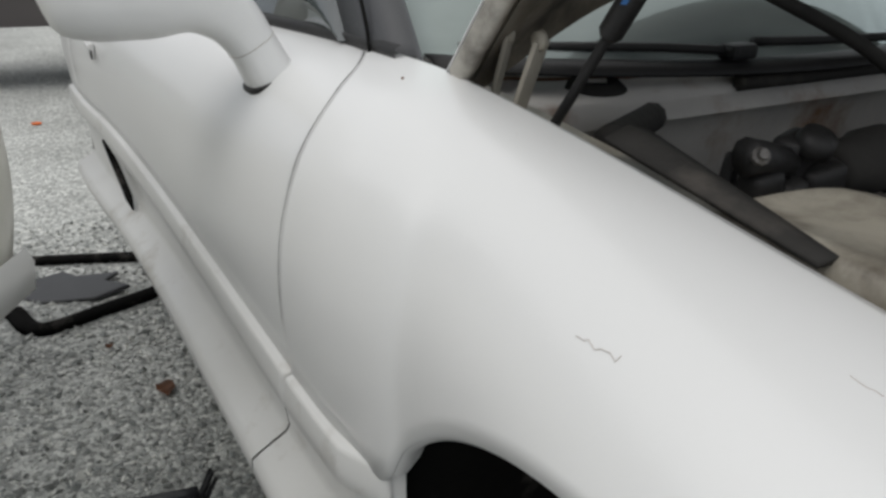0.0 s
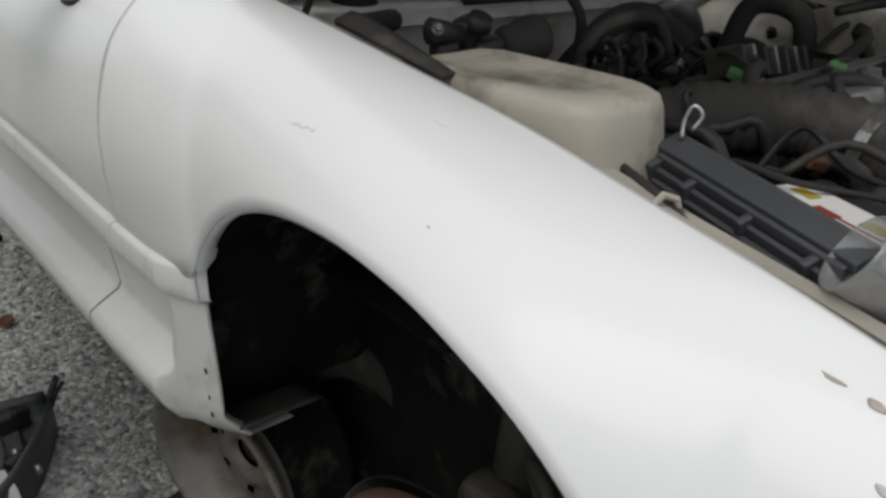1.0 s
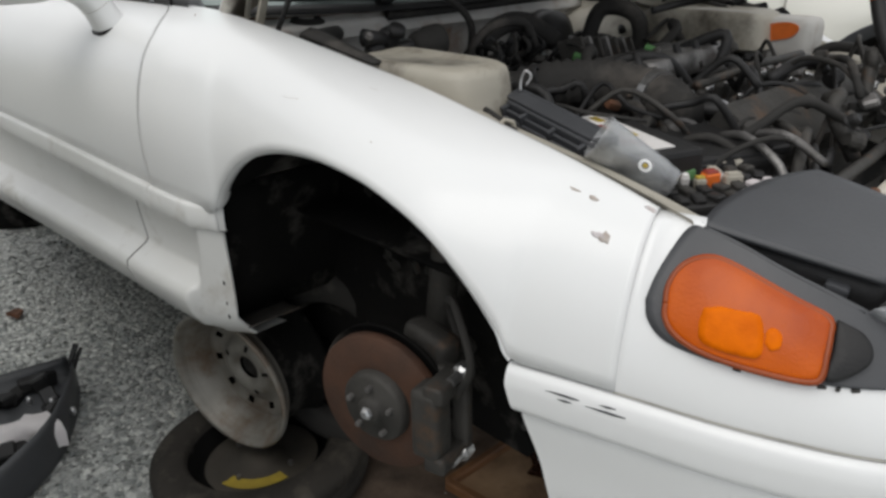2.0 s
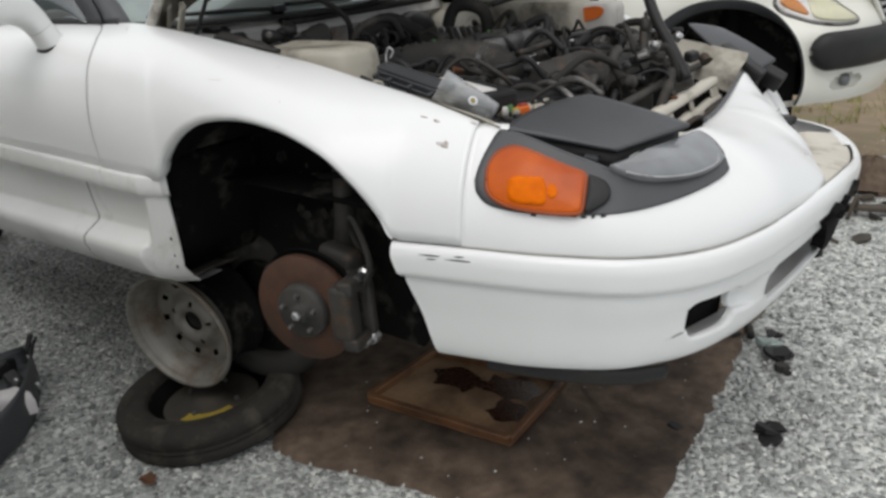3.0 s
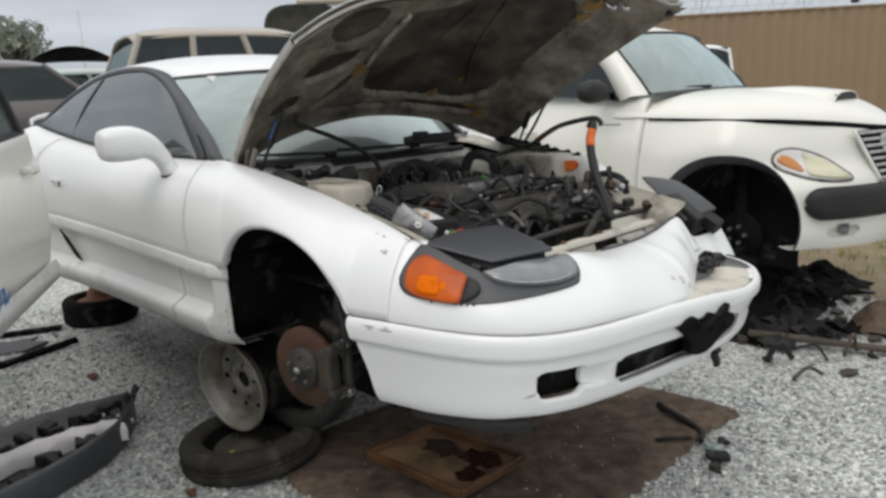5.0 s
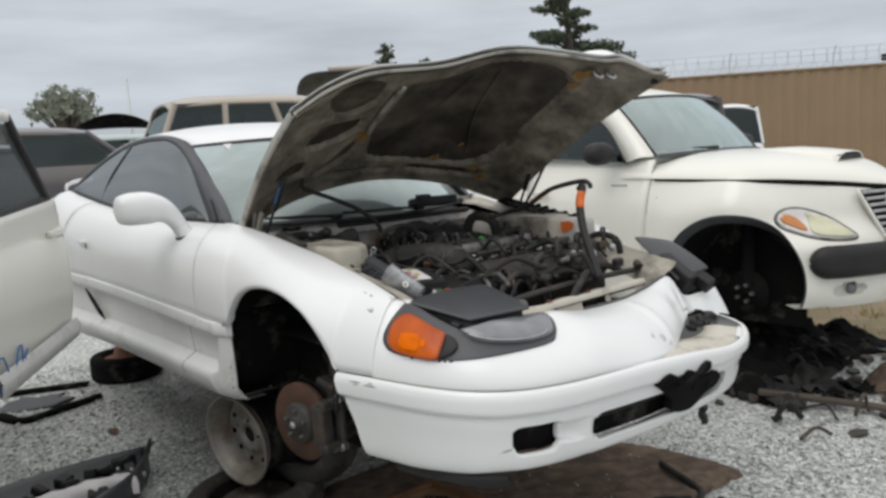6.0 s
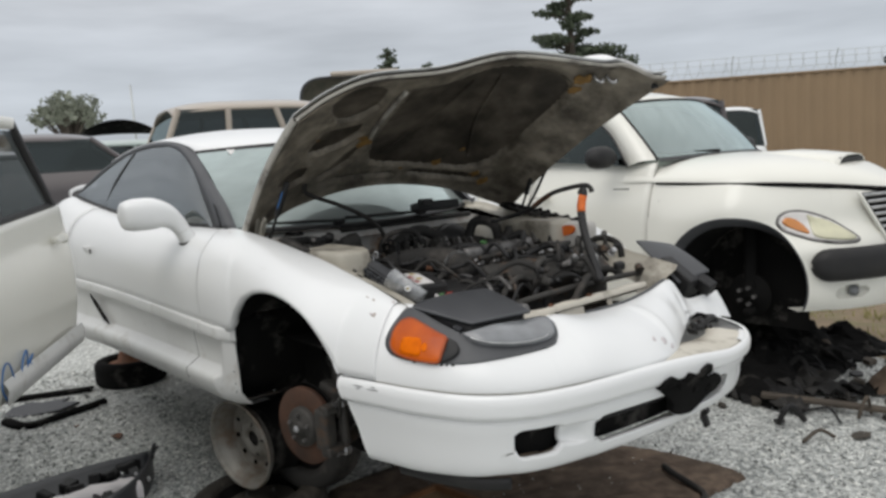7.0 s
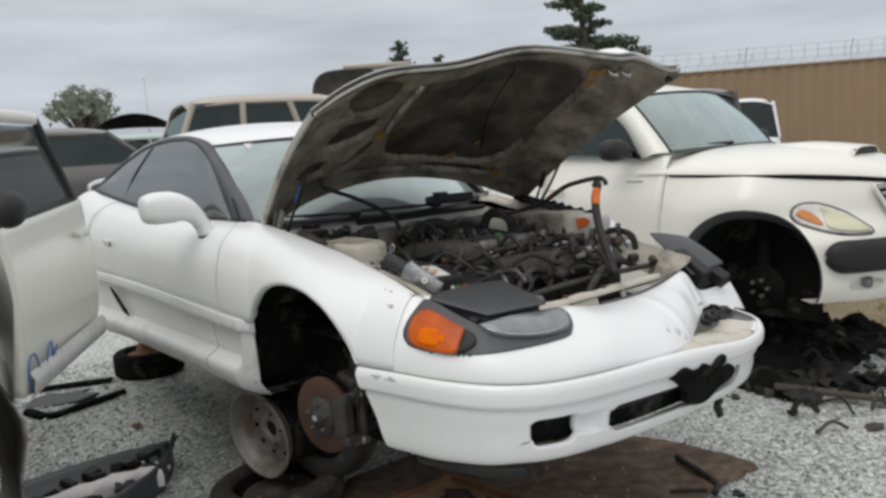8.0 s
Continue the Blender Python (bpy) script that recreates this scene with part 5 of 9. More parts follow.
    for u in np.linspace(0.004, 0.996, 132):
        r, q = [], []
        for v in np.linspace(0.006, 0.994, 86):
            d = depth_in(u, v) + 0.012 * noise.noise((9 * u, 7 * v, 0.0)) + 0.006 * noise.noise((31 * u, 23 * v, 3.0))
            k = min(1.0, max(0.0, 0.62 - d / 0.018))
            edge = min(u * 1.4, (1 - u) * 1.4, v, 1 - v)
            rim = 0.010 * min(1.0, max(0.0, 1 - edge / 0.055)) + 0.004 * math.cos(min(1.0, edge / 0.03) * math.pi)
            lip = 0.005 * max(0.0, 1 - abs(d + 0.018) / 0.014)
            r.append(bm.verts.new(pt(u, v, 0.002 + (0.032 + rim + lip) * k * k * (3 - 2 * k))))
            q.append(d)
        grid.append(r)
        inside.append(q)
    for i in range(131):
        for j in range(85):
            if min(inside[i][j], inside[i + 1][j], inside[i][j + 1], inside[i + 1][j + 1]) < 0.016:
                bm.faces.new((grid[i][j], grid[i][j + 1], grid[i + 1][j + 1], grid[i + 1][j]))
    bmesh.ops.delete(bm, geom=[v for v in bm.verts if not v.link_faces], context="VERTS")
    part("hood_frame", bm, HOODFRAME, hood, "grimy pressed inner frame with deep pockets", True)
    # pale painted-highlight bead beside the large pocket, and low stiffening beads across its floor
    for name, path, r, mt in (("highlight_bead", [(0.382, 0.86), (0.381, 0.72), (0.380, 0.58), (0.385, 0.46)], 0.010, HOODRIM), ("stiffening_bead", [(0.47, 0.26), (0.56, 0.50), (0.60, 0.80)], 0.007, HOODIN), ("stiffening_bead", [(0.76, 0.24), (0.70, 0.50), (0.66, 0.84)], 0.007, HOODIN)):
        part(name, tube(bmesh.new(), [pt(u, v, 0.038 if mt is HOODRIM else 0.013) for u, v in curve(path, 24)], r, 8), mt, hood, "", True)
    # the outer skin stands up as a short bent lip near the far front corner
    skin("bent_lip", [[pt(u, 0.992 - 0.02 * w, -0.050 * w * math.sin(math.pi * min(1.0, max(0.0, (u - 0.80) / 0.13))) ** 0.7) for w in np.linspace(0, 1, 5)] for u in np.linspace(0.802, 0.928, 18)], WHITE, hood, "bent white lip of the bonnet skin", 0.002, (-0.5, 0, 0.2))
    for name, edge in (("front_rim", [(u, 0.985) for u in np.linspace(0.01, 0.99, 60)]), ("side_rim", [(0.012, v) for v in np.linspace(0.02, 0.98, 40)]), ("side_rim", [(0.988, v) for v in np.linspace(0.02, 0.98, 40)])):
        cross = np.array((0, 0.016)) if name == "front_rim" else np.array((0.014, 0))
        skin(name, [[pt(*(np.array(q) + cross * a), h) for a, h in ((-1, 0.004), (-0.9, 0.026), (-0.3, 0.034), (0.6, 0.034), (1.0, 0.024))] for q in edge], HOODRIM, hood, "folded rim, paler than the inner frame", 0.0)
    rng = random.Random(6)
    for u, v, r in ((0.375, 0.42, 1.5), (0.36, 0.47, 0.9), (0.72, 0.30, 0.8), (0.67, 0.185, 0.9), (0.85, 0.11, 1.3), (0.81, 0.14, 1.0), (0.83, 0.88, 1.7), (0.845, 0.82, 1.0), (0.20, 0.56, 0.5), (0.56, 0.13, 0.6)):
        o = [(u + 0.014 * r * math.cos(a) * rng.uniform(0.25, 1.5), v + 0.026 * r * math.sin(a) * rng.uniform(0.25, 1.5)) for a in np.linspace(0, 6.283, 11, endpoint=False)]
        part("foam_scrap", patch(bmesh.new(), lambda a, b: pt(a, b, 0.036), o, 0.0, 0, 3, 26, 0), OCHRE, hood, "torn ochre foam scrap", True)
    # latch striker and its two bright hooks under the front edge
    for u in (0.845, 0.880):
        q = pt(u, 0.93, 0.034)
        part("latch_hook", tube(bmesh.new(), curve([q, q + down * 0.030, q + down * 0.040 + np.array((0.012, 0.012, 0)), q + down * 0.020 + np.array((0.02, 0.02, 0))], 10), 0.007, 8), ALLOY, hood, "bright latch hook", True)
    part("rubber_stop", lathe(bmesh.new(), ((0, 0.03), (0.012, 0.028), (0.015, 0.0)), Matrix.Translation(pt(0.985, 0.94, 0.05)), 12), BLACK, hood, "", True)
    # hinge links at the near rear corner
    for dx in (0.0, 0.055):
        bm = bmesh.new()
        a, b = Vector((-0.56 + dx, -0.600, 1.255)), Vector((-0.545 + dx * 1.2, -0.585, 1.345))
        d = (b - a)
        box(bm, (0.034, 0.006, d.length), Matrix.Translation((a + b) / 2) @ d.to_track_quat("Z", "Y").to_matrix().to_4x4(), 0.002)
        lathe(bm, ((0, 0.008), (0.010, 0.008), (0.012, 0.0), (0, 0)), Matrix.Translation(b) @ pose(0, 0, 0, 90, 0, 0), 12)
        part("hinge_link", bm, BEIGE, hood, "", True)
    # gas strut with a blue label, and the strut of the far side
    for a, b in (((-0.475, -0.592, 1.215), (-0.285, -0.560, 1.500)), ((-0.30, 0.70, 1.18), (-0.16, 0.73, 1.50))):
        a, b = np.array(a), np.array(b)
        bm = bmesh.new()
        tube(bm, [a, a + (b - a) * 0.55], 0.006, 10)
        rod = part("strut_rod", bm, BLACK, hood)
        bm = bmesh.new()
        tube(bm, [a + (b - a) * 0.50, a + (b - a) * 0.52, a + (b - a) * 0.98, b], [0.008, 0.013, 0.013, 0.008], 12)
        part("strut_cylinder", bm, BLACK, hood, "", True)
        if a[1] < 0:
            rows = [[a + (b - a) * k + np.array((0.0135 * math.cos(t), 0.0135 * math.sin(t), 0)) for k in (0.62, 0.74, 0.86)] for t in np.linspace(radians(-75), radians(-5), 6)]
            part("strut_label", sheet(bmesh.new(), np.array(rows)), BLUEP, rod, "blue paper label")
    # washer hose that hangs from the bonnet to the cowl
    bm = bmesh.new()
    tube(bm, curve([pt(0.23, 0.17, 0.03), pt(0.235, 0.13, 0.06), (-0.47, -0.23, 1.375), (-0.40, -0.13, 1.31), (-0.35, -0.08, 1.24), (-0.37, -0.06, 1.14)], 30), 0.010, 8)
    part("washer_hose", bm, RUBBER, hood, "thin black rubber hose", True)
    bm = bmesh.new()
    tube(bm, curve([(-0.33, 0.75, 1.20), (-0.22, 0.76, 1.33), (-0.13, 0.75, 1.44), (-0.05, 0.74, 1.53)], 12), 0.007, 8)
    part("hood_cable", bm, BLACK, hood, "", True)


def hose(path, r, mt, parent, name="hose", label="", n=24, rib=0.0):
    bm = bmesh.new()
    p = curve(path, n)
    rad = [r * (1 + rib * (1 if (i % 2) else -1)) for i in range(n)] if rib else r
    tube(bm, p, rad, 10)
    return part(name, bm, mt, parent, label, True)


def build_bay(car):
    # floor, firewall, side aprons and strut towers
    # The near-black floor carries the deep shade at the bottom of the bay.
    skin("bay_floor", [[(x, y, 0.86) for y in np.linspace(-0.60, 0.71, 4)] for x in (-0.64, 0.78)], SHADE_BLACK, car, "", 0.01, (0, 0, -1))
    fw = []
    for y in np.linspace(-0.60, 0.71, 14):
        fw.append([(-0.62, y, 0.80), (-0.625, y, 1.00), (-0.62, y, 1.15), (-0.60, y, 1.195), (-0.585, y, 1.205)])
    skin("firewall", fw, COWL, car, "dirty beige painted firewall", 0.004, (-1, 0, 0))
    cw = []
    for w in np.linspace(-1, 1, 25):
        y = MID + 0.66 * w
        b = -0.83 + 0.24 * (1 - w * w)
        cw.append([(-0.585, y, 1.205), (-0.600, y, 1.228), (-0.615 + 0.03 * (1 - w * w), y, 1.236), (b * 0.6 - 0.25, y, 1.246), (b * 0.85 - 0.10, y, 1.258), (b + 0.02, y, 1.268)])
    skin("cowl", cw, COWL, car, "dusty tan cowl panel with rust", 0.003, (0, 0, -1))
    for y, r in ((-0.36, 0.05), (0.10, 0.04), (0.34, 0.06)):
        bm = bmesh.new()
        lathe(bm, ((0, 0.006), (0.4 * r, 0.006), (0.5 * r, 0.012), (0.7 * r, 0.012), (r, 0.0)), Matrix.Translation((-0.665, y, 1.244)) @ pose(0, 0, 0, 0, 6, 0), 18)
        part("cowl_grommet", bm, RUBBER, car, "", True)
    for y0, y1 in ((-0.52, -0.40), (0.20, 0.36)):
        bm = bmesh.new()
        prism(bm, [(-0.05, 0), (0.05, 0.004), (0.045, 0.04), (0.0, 0.05), (-0.045, 0.035)], 0.001, Matrix.Translation((-0.70, (y0 + y1) / 2, 1.2585)) @ pose(0, 0, 0, 0, 4, 90))
        part("rust_patch", bm, RUST, car, "orange rust patch on the cowl")
    for w0, w1, d in ((-0.95, -0.30, 0.62), (-0.10, 0.22, 0.70), (0.30, 0.62, 0.60)):
        rows = []
        for w in np.linspace(w0, w1, 14):
            y, b = MID + 0.66 * w, -0.83 + 0.24 * (1 - w * w)
            q0, q1 = np.array((b * 0.6 - 0.25, y, 1.246)), np.array((b * 0.85 - 0.10, y, 1.258))
            e = 0.10 * math.sin(w * 37)
            rows.append([q0 + (q1 - q0) * (d + e) + np.array((0, 0, 0.0012)), q0 + (q1 - q0) * (d + 0.42 + e * 0.4) + np.array((0, 0, 0.0012))])
        skin("rust_band", rows, RUST, car, "brown rust band on the cowl", 0.0)
    bm = bmesh.new()
    tube(bm, [(-0.612 + 0.03 * (1 - w * w), MID + 0.60 * w, 1.246) for w in np.linspace(-0.35, 1, 20)], 0.013, 8)
    part("cowl_seal", bm, RUBBER, car, "black rubber bonnet seal", True)
    # black trim along the foot of the windscreen, and the wipers
    rows = [[(-0.720 + 0.160 * (1 - w * w) + d, MID + 0.655 * w, z - 0.022 * (1 - w * w)) for d, z in ((0.014, 1.284), (0.006, 1.294), (-0.012, 1.300), (-0.03, 1.300))] for w in np.linspace(-1, 1, 25)]
    skin("windscreen_trim", rows, BLACK, car, "black cowl trim with wipers", 0.004, (0, 0, -1))
    for path in ([(-0.590, -0.16, 1.292), (-0.625, -0.27, 1.300), (-0.685, -0.42, 1.304), (-0.735, -0.55, 1.306)], [(-0.565, 0.30, 1.290), (-0.56, 0.15, 1.298), (-0.575, 0.0, 1.300), (-0.60, -0.12, 1.302)]):
        wiper = hose(path, 0.007, BLACK, car, "wiper_arm", "black wiper arm", 14)
        bm = bmesh.new()
        box(bm, (0.035, 0.05, 0.024), Matrix.Translation(path[0]), 0.008)
        part("wiper_pivot", bm, BLACK, wiper)
    bm = bmesh.new()
    box(bm, (0.12, 0.22, 0.042), Matrix.Translation((-0.50, 0.34, 1.318)) @ pose(0, 0, 0, 0, -8, -12), 0.008)
    box(bm, (0.05, 0.06, 0.03), Matrix.Translation((-0.44, 0.24, 1.345)), 0.006)
    part("cowl_box", bm, BLACK, car, "loose black plastic box on the cowl")
    for far in (False, True):
        m = mirror_y if far else (lambda q: np.array(q, float))
        ap = [[(x, -0.60, z + 0.02), (x, -0.585, z), (x, -0.53, z - 0.02), (x, -0.50, z - 0.06), (x, -0.49, max(0.88, min(z - 0.07, 1.14 - 0.5 * max(0.0, x - 0.25))))] for x, z in ((-0.62, 1.20), (-0.45, 1.20), (-0.30, 1.19), (-0.1, 1.17), (0.06, 1.145), (0.12, 1.12), (0.30, 1.095), (0.50, 1.06), (0.66, 1.03))]
        skin("side_apron", m(ap), BEIGE, car, "dirty beige inner wing", 0.0)
        tw = []
        for a in np.linspace(0, 2 * math.pi, 36, endpoint=False):
            ca, sa = math.cos(a), math.sin(a)
            e = 0.42
            ux, uy = abs(ca) ** e * (1 if ca > 0 else -1), abs(sa) ** e * (1 if sa > 0 else -1)
            tw.append([(-0.085 + 0.205 * ux * k, -0.505 + 0.086 * uy * k, z - (0.045 * min(1.0, max(0.0, (-0.10 - 0.205 * ux * k) / 0.12)) ** 1.5 if z > 1.2 else 0.0)) for k, z in ((1.06, 1.14), (1.04, 1.155), (1.02, 1.19), (1.0, 1.215), (0.97, 1.228), (0.90, 1.234), (0.70, 1.236), (0.66, 1.230), (0.0, 1.232))])
        bm = bmesh.new()
        sheet(bm, m(tw), close=True)
        bmesh.ops.remove_doubles(bm, verts=bm.verts, dist=1e-5)
        bmesh.ops.recalc_face_normals(bm, faces=bm.faces)
        part("strut_tower", bm, BEIGE, car, "dirty beige strut tower", True)
    # weather strip between firewall and fender
    hose([(-0.54, -0.36, 1.225), (-0.47, -0.46, 1.232), (-0.42, -0.53, 1.238)], 0.020, RUBBER, car, "corner_seal", "perished black rubber seal", 12)
    bm = bmesh.new()
    sheet(bm, [[(-0.36 + 0.27 * u, -0.585 - 0.020 * u + 0.055 * w * (1 - 0.6 * u), 1.258 - 0.030 * u + 0.010 * math.sin(w * 3) * (1 - u)) for w in (0, 0.5, 1)] for u in np.linspace(0, 1, 12)], 0.006)
    part("edge_seal", bm, RUBBER, car, "flat black rubber flap along the fender", True)
    # cruise-control servo on its bracket, with valves and a bolt
    bm = bmesh.new()
    tube(bm, [(-0.275, -0.480, 1.250), (-0.272, -0.455, 1.247), (-0.270, -0.420, 1.238)], [0.020, 0.017, 0.014], 10)
    bracket = part("servo_bracket", bm, BLACK, car, "black pressed bracket", True)
    part("bracket_bolt", lathe(bmesh.new(), ((0, 0.008), (0.005, 0.008), (0.006, 0.002), (0.009, 0.0), (0.009, -0.006)), Matrix.Translation((-0.256, -0.480, 1.256)) @ pose(0, 0, 0, 0, 60, -30), 10), CASTING, bracket, "bright bolt")
    bm = bmesh.new()
    for x, y, z, w, h in ((-0.275, -0.452, 1.218, 0.040, 0.034), (-0.28, -0.405, 1.238, 0.045, 0.055), (-0.265, -0.378, 1.212, 0.050, 0.045), (-0.27, -0.418, 1.205, 0.035, 0.035)):
        box(bm, (0.035, w, h), Matrix.Translation((x, y, z)) @ pose(0, 0, 0, 10, 8, 14 * math.sin(90 * y)), 0.012, 3)
    lathe(bm, ((0, 0.020), (0.018, 0.018), (0.022, 0.0), (0, -0.005)), Matrix.Translation((-0.262, -0.402, 1.252)) @ pose(0, 0, 0, 0, 30, 0), 16)
    part("valve_block", bm, BLACK, bracket, "grimy black valve block", True)
    part("servo_can", lathe(bmesh.new(), ((0, -0.004), (0.024, 0.0), (0.030, 0.008), (0.032, 0.030), (0.037, 0.040), (0.037, 0.070), (0.034, 0.080), (0.020, 0.086), (0.0, 0.087)), Matrix.Translation((-0.285, -0.335, 1.214)) @ pose(0, 0, 0, -82, 0, -12), 28), RUBBER, bracket, "round dusty black servo can", True)
    crest = curve([(-0.40, 0.722, 1.285), (-0.30, 0.722, 1.268), (-0.12, 0.717, 1.242), (0.05, 0.714, 1.214), (0.18, 0.705, 1.180)], 30)
    for k in range(4):
        hose([p + np.array((0, 0.016 * math.sin(3 * k + 0.5 * i) - 0.012 * k + 0.014, 0.004 + 0.006 * math.cos(2 * k + 0.8 * i))) for i, p in enumerate(crest[::4])], 0.013 - 0.002 * k, (BLACK, RUBBER, SHADE_BLACK, IRON)[k], car, "wing_loom", "black loom along the far wing", 30)
    for k in range(9):
        part("loom_clip", box(bmesh.new(), (0.05, 0.045, 0.03), Matrix.Translation(crest[3 * k] + np.array((0, 0.012 * math.sin(5 * k), 0.006))) @ pose(0, 0, 0, 20 * math.sin(k), 15, 40 * k), 0.006, 1), SHADE_BLACK, car)
    # ribbed boot with its tangle of wires beside the tower
    hose([(-0.30, -0.130, 1.150), (-0.29, -0.120, 1.200), (-0.28, -0.075, 1.232), (-0.27, -0.010, 1.240), (-0.27, 0.045, 1.225), (-0.26, 0.075, 1.170)], 0.012, RUBBER, car, "loom_boot", "ribbed black wiring boot", 40, 0.10)
    rng = random.Random(12)
    for k in range(12):
        y = -0.10 + 0.016 * k
        hose([(-0.27 + rng.uniform(-0.02, 0.02), y, 1.135), (-0.26 + rng.uniform(-0.02, 0.03), y + rng.uniform(-0.03, 0.03), 1.175), (-0.27, y + rng.uniform(-0.04, 0.04), 1.205 + rng.uniform(-0.015, 0.015)), (-0.29, y + rng.uniform(-0.05, 0.05), 1.165)], rng.choice((0.004, 0.006, 0.009)), rng.choice((BLACK, RUBBER, IRON, SHADE_BLACK)), car, "loom_wire", "", 12)
    # radiator support: bar, pale cross strip, cracked pale corner and the shade sheet behind the nose
    bm = bmesh.new()
    tube(bm, curve([(0.60, -0.30, 1.01), (0.60, -0.1, 1.03), (0.59, 0.1, 1.035), (0.56, 0.35, 1.03), (0.53, 0.66, 1.02)], 24), 0.012, 8)
    part("radiator_support", bm, IRON, car, "dirty radiator support bar", True)
    # dusty white channel behind the nose, with an open window and the latch panel at its near end
    for z0, z1, d0, d1, nm in ((0.992, 1.000, 0.0, 0.030, "cross_strip"), (0.935, 0.945, 0.020, 0.046, "cross_strip")):
        rows = [[(0.628 + d0 - 0.075 * y, y, z0 - 0.030), (0.630 + d0 - 0.075 * y, y, z0), (0.636 + d0 - 0.075 * y, y, z1 + 0.003 * math.sin(y * 31)), (0.628 + d1 - 0.075 * y, y, z1 - 0.002), (0.634 + d1 - 0.075 * y, y, z0 - 0.012)] for y in np.linspace(-0.27, 0.56, 30)]
        skin(nm, rows, BEAM, car, "chipped dusty white cross strip", 0.003, (0, 0, -1))
    for y, wd in ((-0.150, 0.22), (0.070, 0.14), (0.300, 0.030), (0.520, 0.07)):
        part("strip_web", box(bmesh.new(), (0.006, wd, 0.065), Matrix.Translation((0.660 - 0.075 * y, y, 0.966)) @ pose(0, 0, 0, 0, -16, 4), 0.002, 1), BEAM, car, "dusty white web of the channel")
    rows = [[(0.655 + 0.135 * w, y + 0.05 * w * w, 0.984 - 0.015 * w + 0.006 * math.sin(9 * w + 20 * y)) for w in np.linspace(0, 1, 9)] for y in np.linspace(-0.29, -0.06, 14)]
    skin("latch_panel", rows, BEAM, car, "cracked pale latch panel", 0.003, (0, 0, -1))
    # Near-black sheet added for the shade in the recess behind the nose.
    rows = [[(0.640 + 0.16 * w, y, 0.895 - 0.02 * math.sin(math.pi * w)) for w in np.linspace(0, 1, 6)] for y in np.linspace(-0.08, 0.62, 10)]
    skin("recess_shade_sheet", rows, SHADE_BLACK, car, "black sheet for the shade in the recess behind the nose", 0.0)
    for y, z, dx in ((0.20, 0.945, 0.0), (0.32, 0.955, 0.02), (0.43, 0.95, -0.01)):
        hose([(0.66 + dx, y - 0.05, z - 0.03), (0.69 + dx, y, z), (0.71 + dx, y + 0.05, z - 0.01), (0.73, y + 0.10, z - 0.05)], 0.010, IRON, car, "support_bracket", "", 10)
    for x, y, r in ((0.625, 0.20, 0.012), (0.640, -0.02, 0.010), (0.70, -0.12, 0.02)):
        bm = lathe(bmesh.new(), ((0, 0.003), (r * 0.7, 0.004), (r, 0.0), (r, -0.004)), Matrix.Translation((x - 0.0, y, 1.003 if x < 0.65 else 0.982)), 12)
        part("strip_bolt", bm, RUST, car, "rusted bolt", True)
    edge = np.array([r[-1] for r in nose_rows if 0.0 < r[-1][1] < 0.60])
    part("nose_edge_trim", tube(bmesh.new(), edge + np.array((-0.004, 0, 0.002)), 0.0055, 6), GREY, car, "dark edge strip along the torn nose", True)
    bm = bmesh.new()
    box(bm, (0.03, 0.62, 0.36), Matrix.Translation((0.585, 0.05, 0.78)), 0.006)
    part("radiator", bm, IRON, car, "dirty finned radiator")
    bm = bmesh.new()
    lathe(bm, ((0, 0.012), (0.02, 0.012), (0.026, 0.0), (0.03, -0.01), (0, -0.012)), Matrix.Translation((0.70, -0.22, 1.035)), 16)
    part("radiator_cap", bm, CASTING, car, "", True)
    # battery with its label and hold-down
    bm = bmesh.new()
    box(bm, (0.26, 0.17, 0.20), Matrix.Translation((0.315, -0.385, 1.025)) @ pose(0, 0, 0, 0, 2, -20), 0.010)
    batt = part("battery", bm, BLACK, car, "black battery with a worn white label")
    bm = bmesh.new()
    bmx = Matrix.Translation((0.315, -0.385, 1.1270)) @ pose(0, 0, 0, 0, 2, -20)
    box(bm, (0.22, 0.10, 0.003), bmx @ Matrix.Translation((0, -0.01, 0)), 0.001)
    lab = part("battery_label", bm, LABEL, batt, "white warning label")
    for k, mt in enumerate((YELLOW, RED, YELLOW, RED)):
        bm = bmesh.new()
        box(bm, (0.032, 0.016, 0.001), bmx @ Matrix.Translation((-0.08 + 0.05 * k, 0.012 - 0.02 * (k % 2), 0.0022)), 0.0)
        part("label_bar", bm, mt, lab)
    for k in range(5):
        bm = bmesh.new()
        box(bm, (0.09, 0.003, 0.001), bmx @ Matrix.Translation((0.03, -0.05 + 0.011 * k, 0.0022)), 0.0)
        part("label_line", bm, RED, lab)
    bm = bmesh.new()
    bar = Matrix.Translation((0.250, -0.484, 1.154)) @ pose(0, 0, 0, 18, 7.5, -12)
    box(bm, (0.27, 0.030, 0.012), bar @ Matrix.Translation((0, 0.010, 0.003)), 0.003)
    box(bm, (0.27, 0.008, 0.020), bar @ Matrix.Translation((0, 0.026, 0.000)), 0.003)
    for d, h in ((-0.010, -0.002), (-0.020, -0.012), (-0.028, -0.022)):
        box(bm, (0.26 + d, 0.007, 0.014), bar @ Matrix.Translation((0.004, d, h)), 0.002)
    for k in (-0.115, -0.06, 0.02, 0.10):
        box(bm, (0.010, 0.045, 0.024), bar @ Matrix.Translation((k, -0.008, -0.010)), 0.003)
    hold = part("grille_trim", bm, GREY, car, "loose dark grey plastic trim piece")
    hose([(0.14, -0.445, 1.185), (0.137, -0.44, 1.205), (0.143, -0.435, 1.222), (0.152, -0.43, 1.212), (0.146, -0.437, 1.195)], 0.0025, ALLOY, hold, "wire_clip", "", 16)
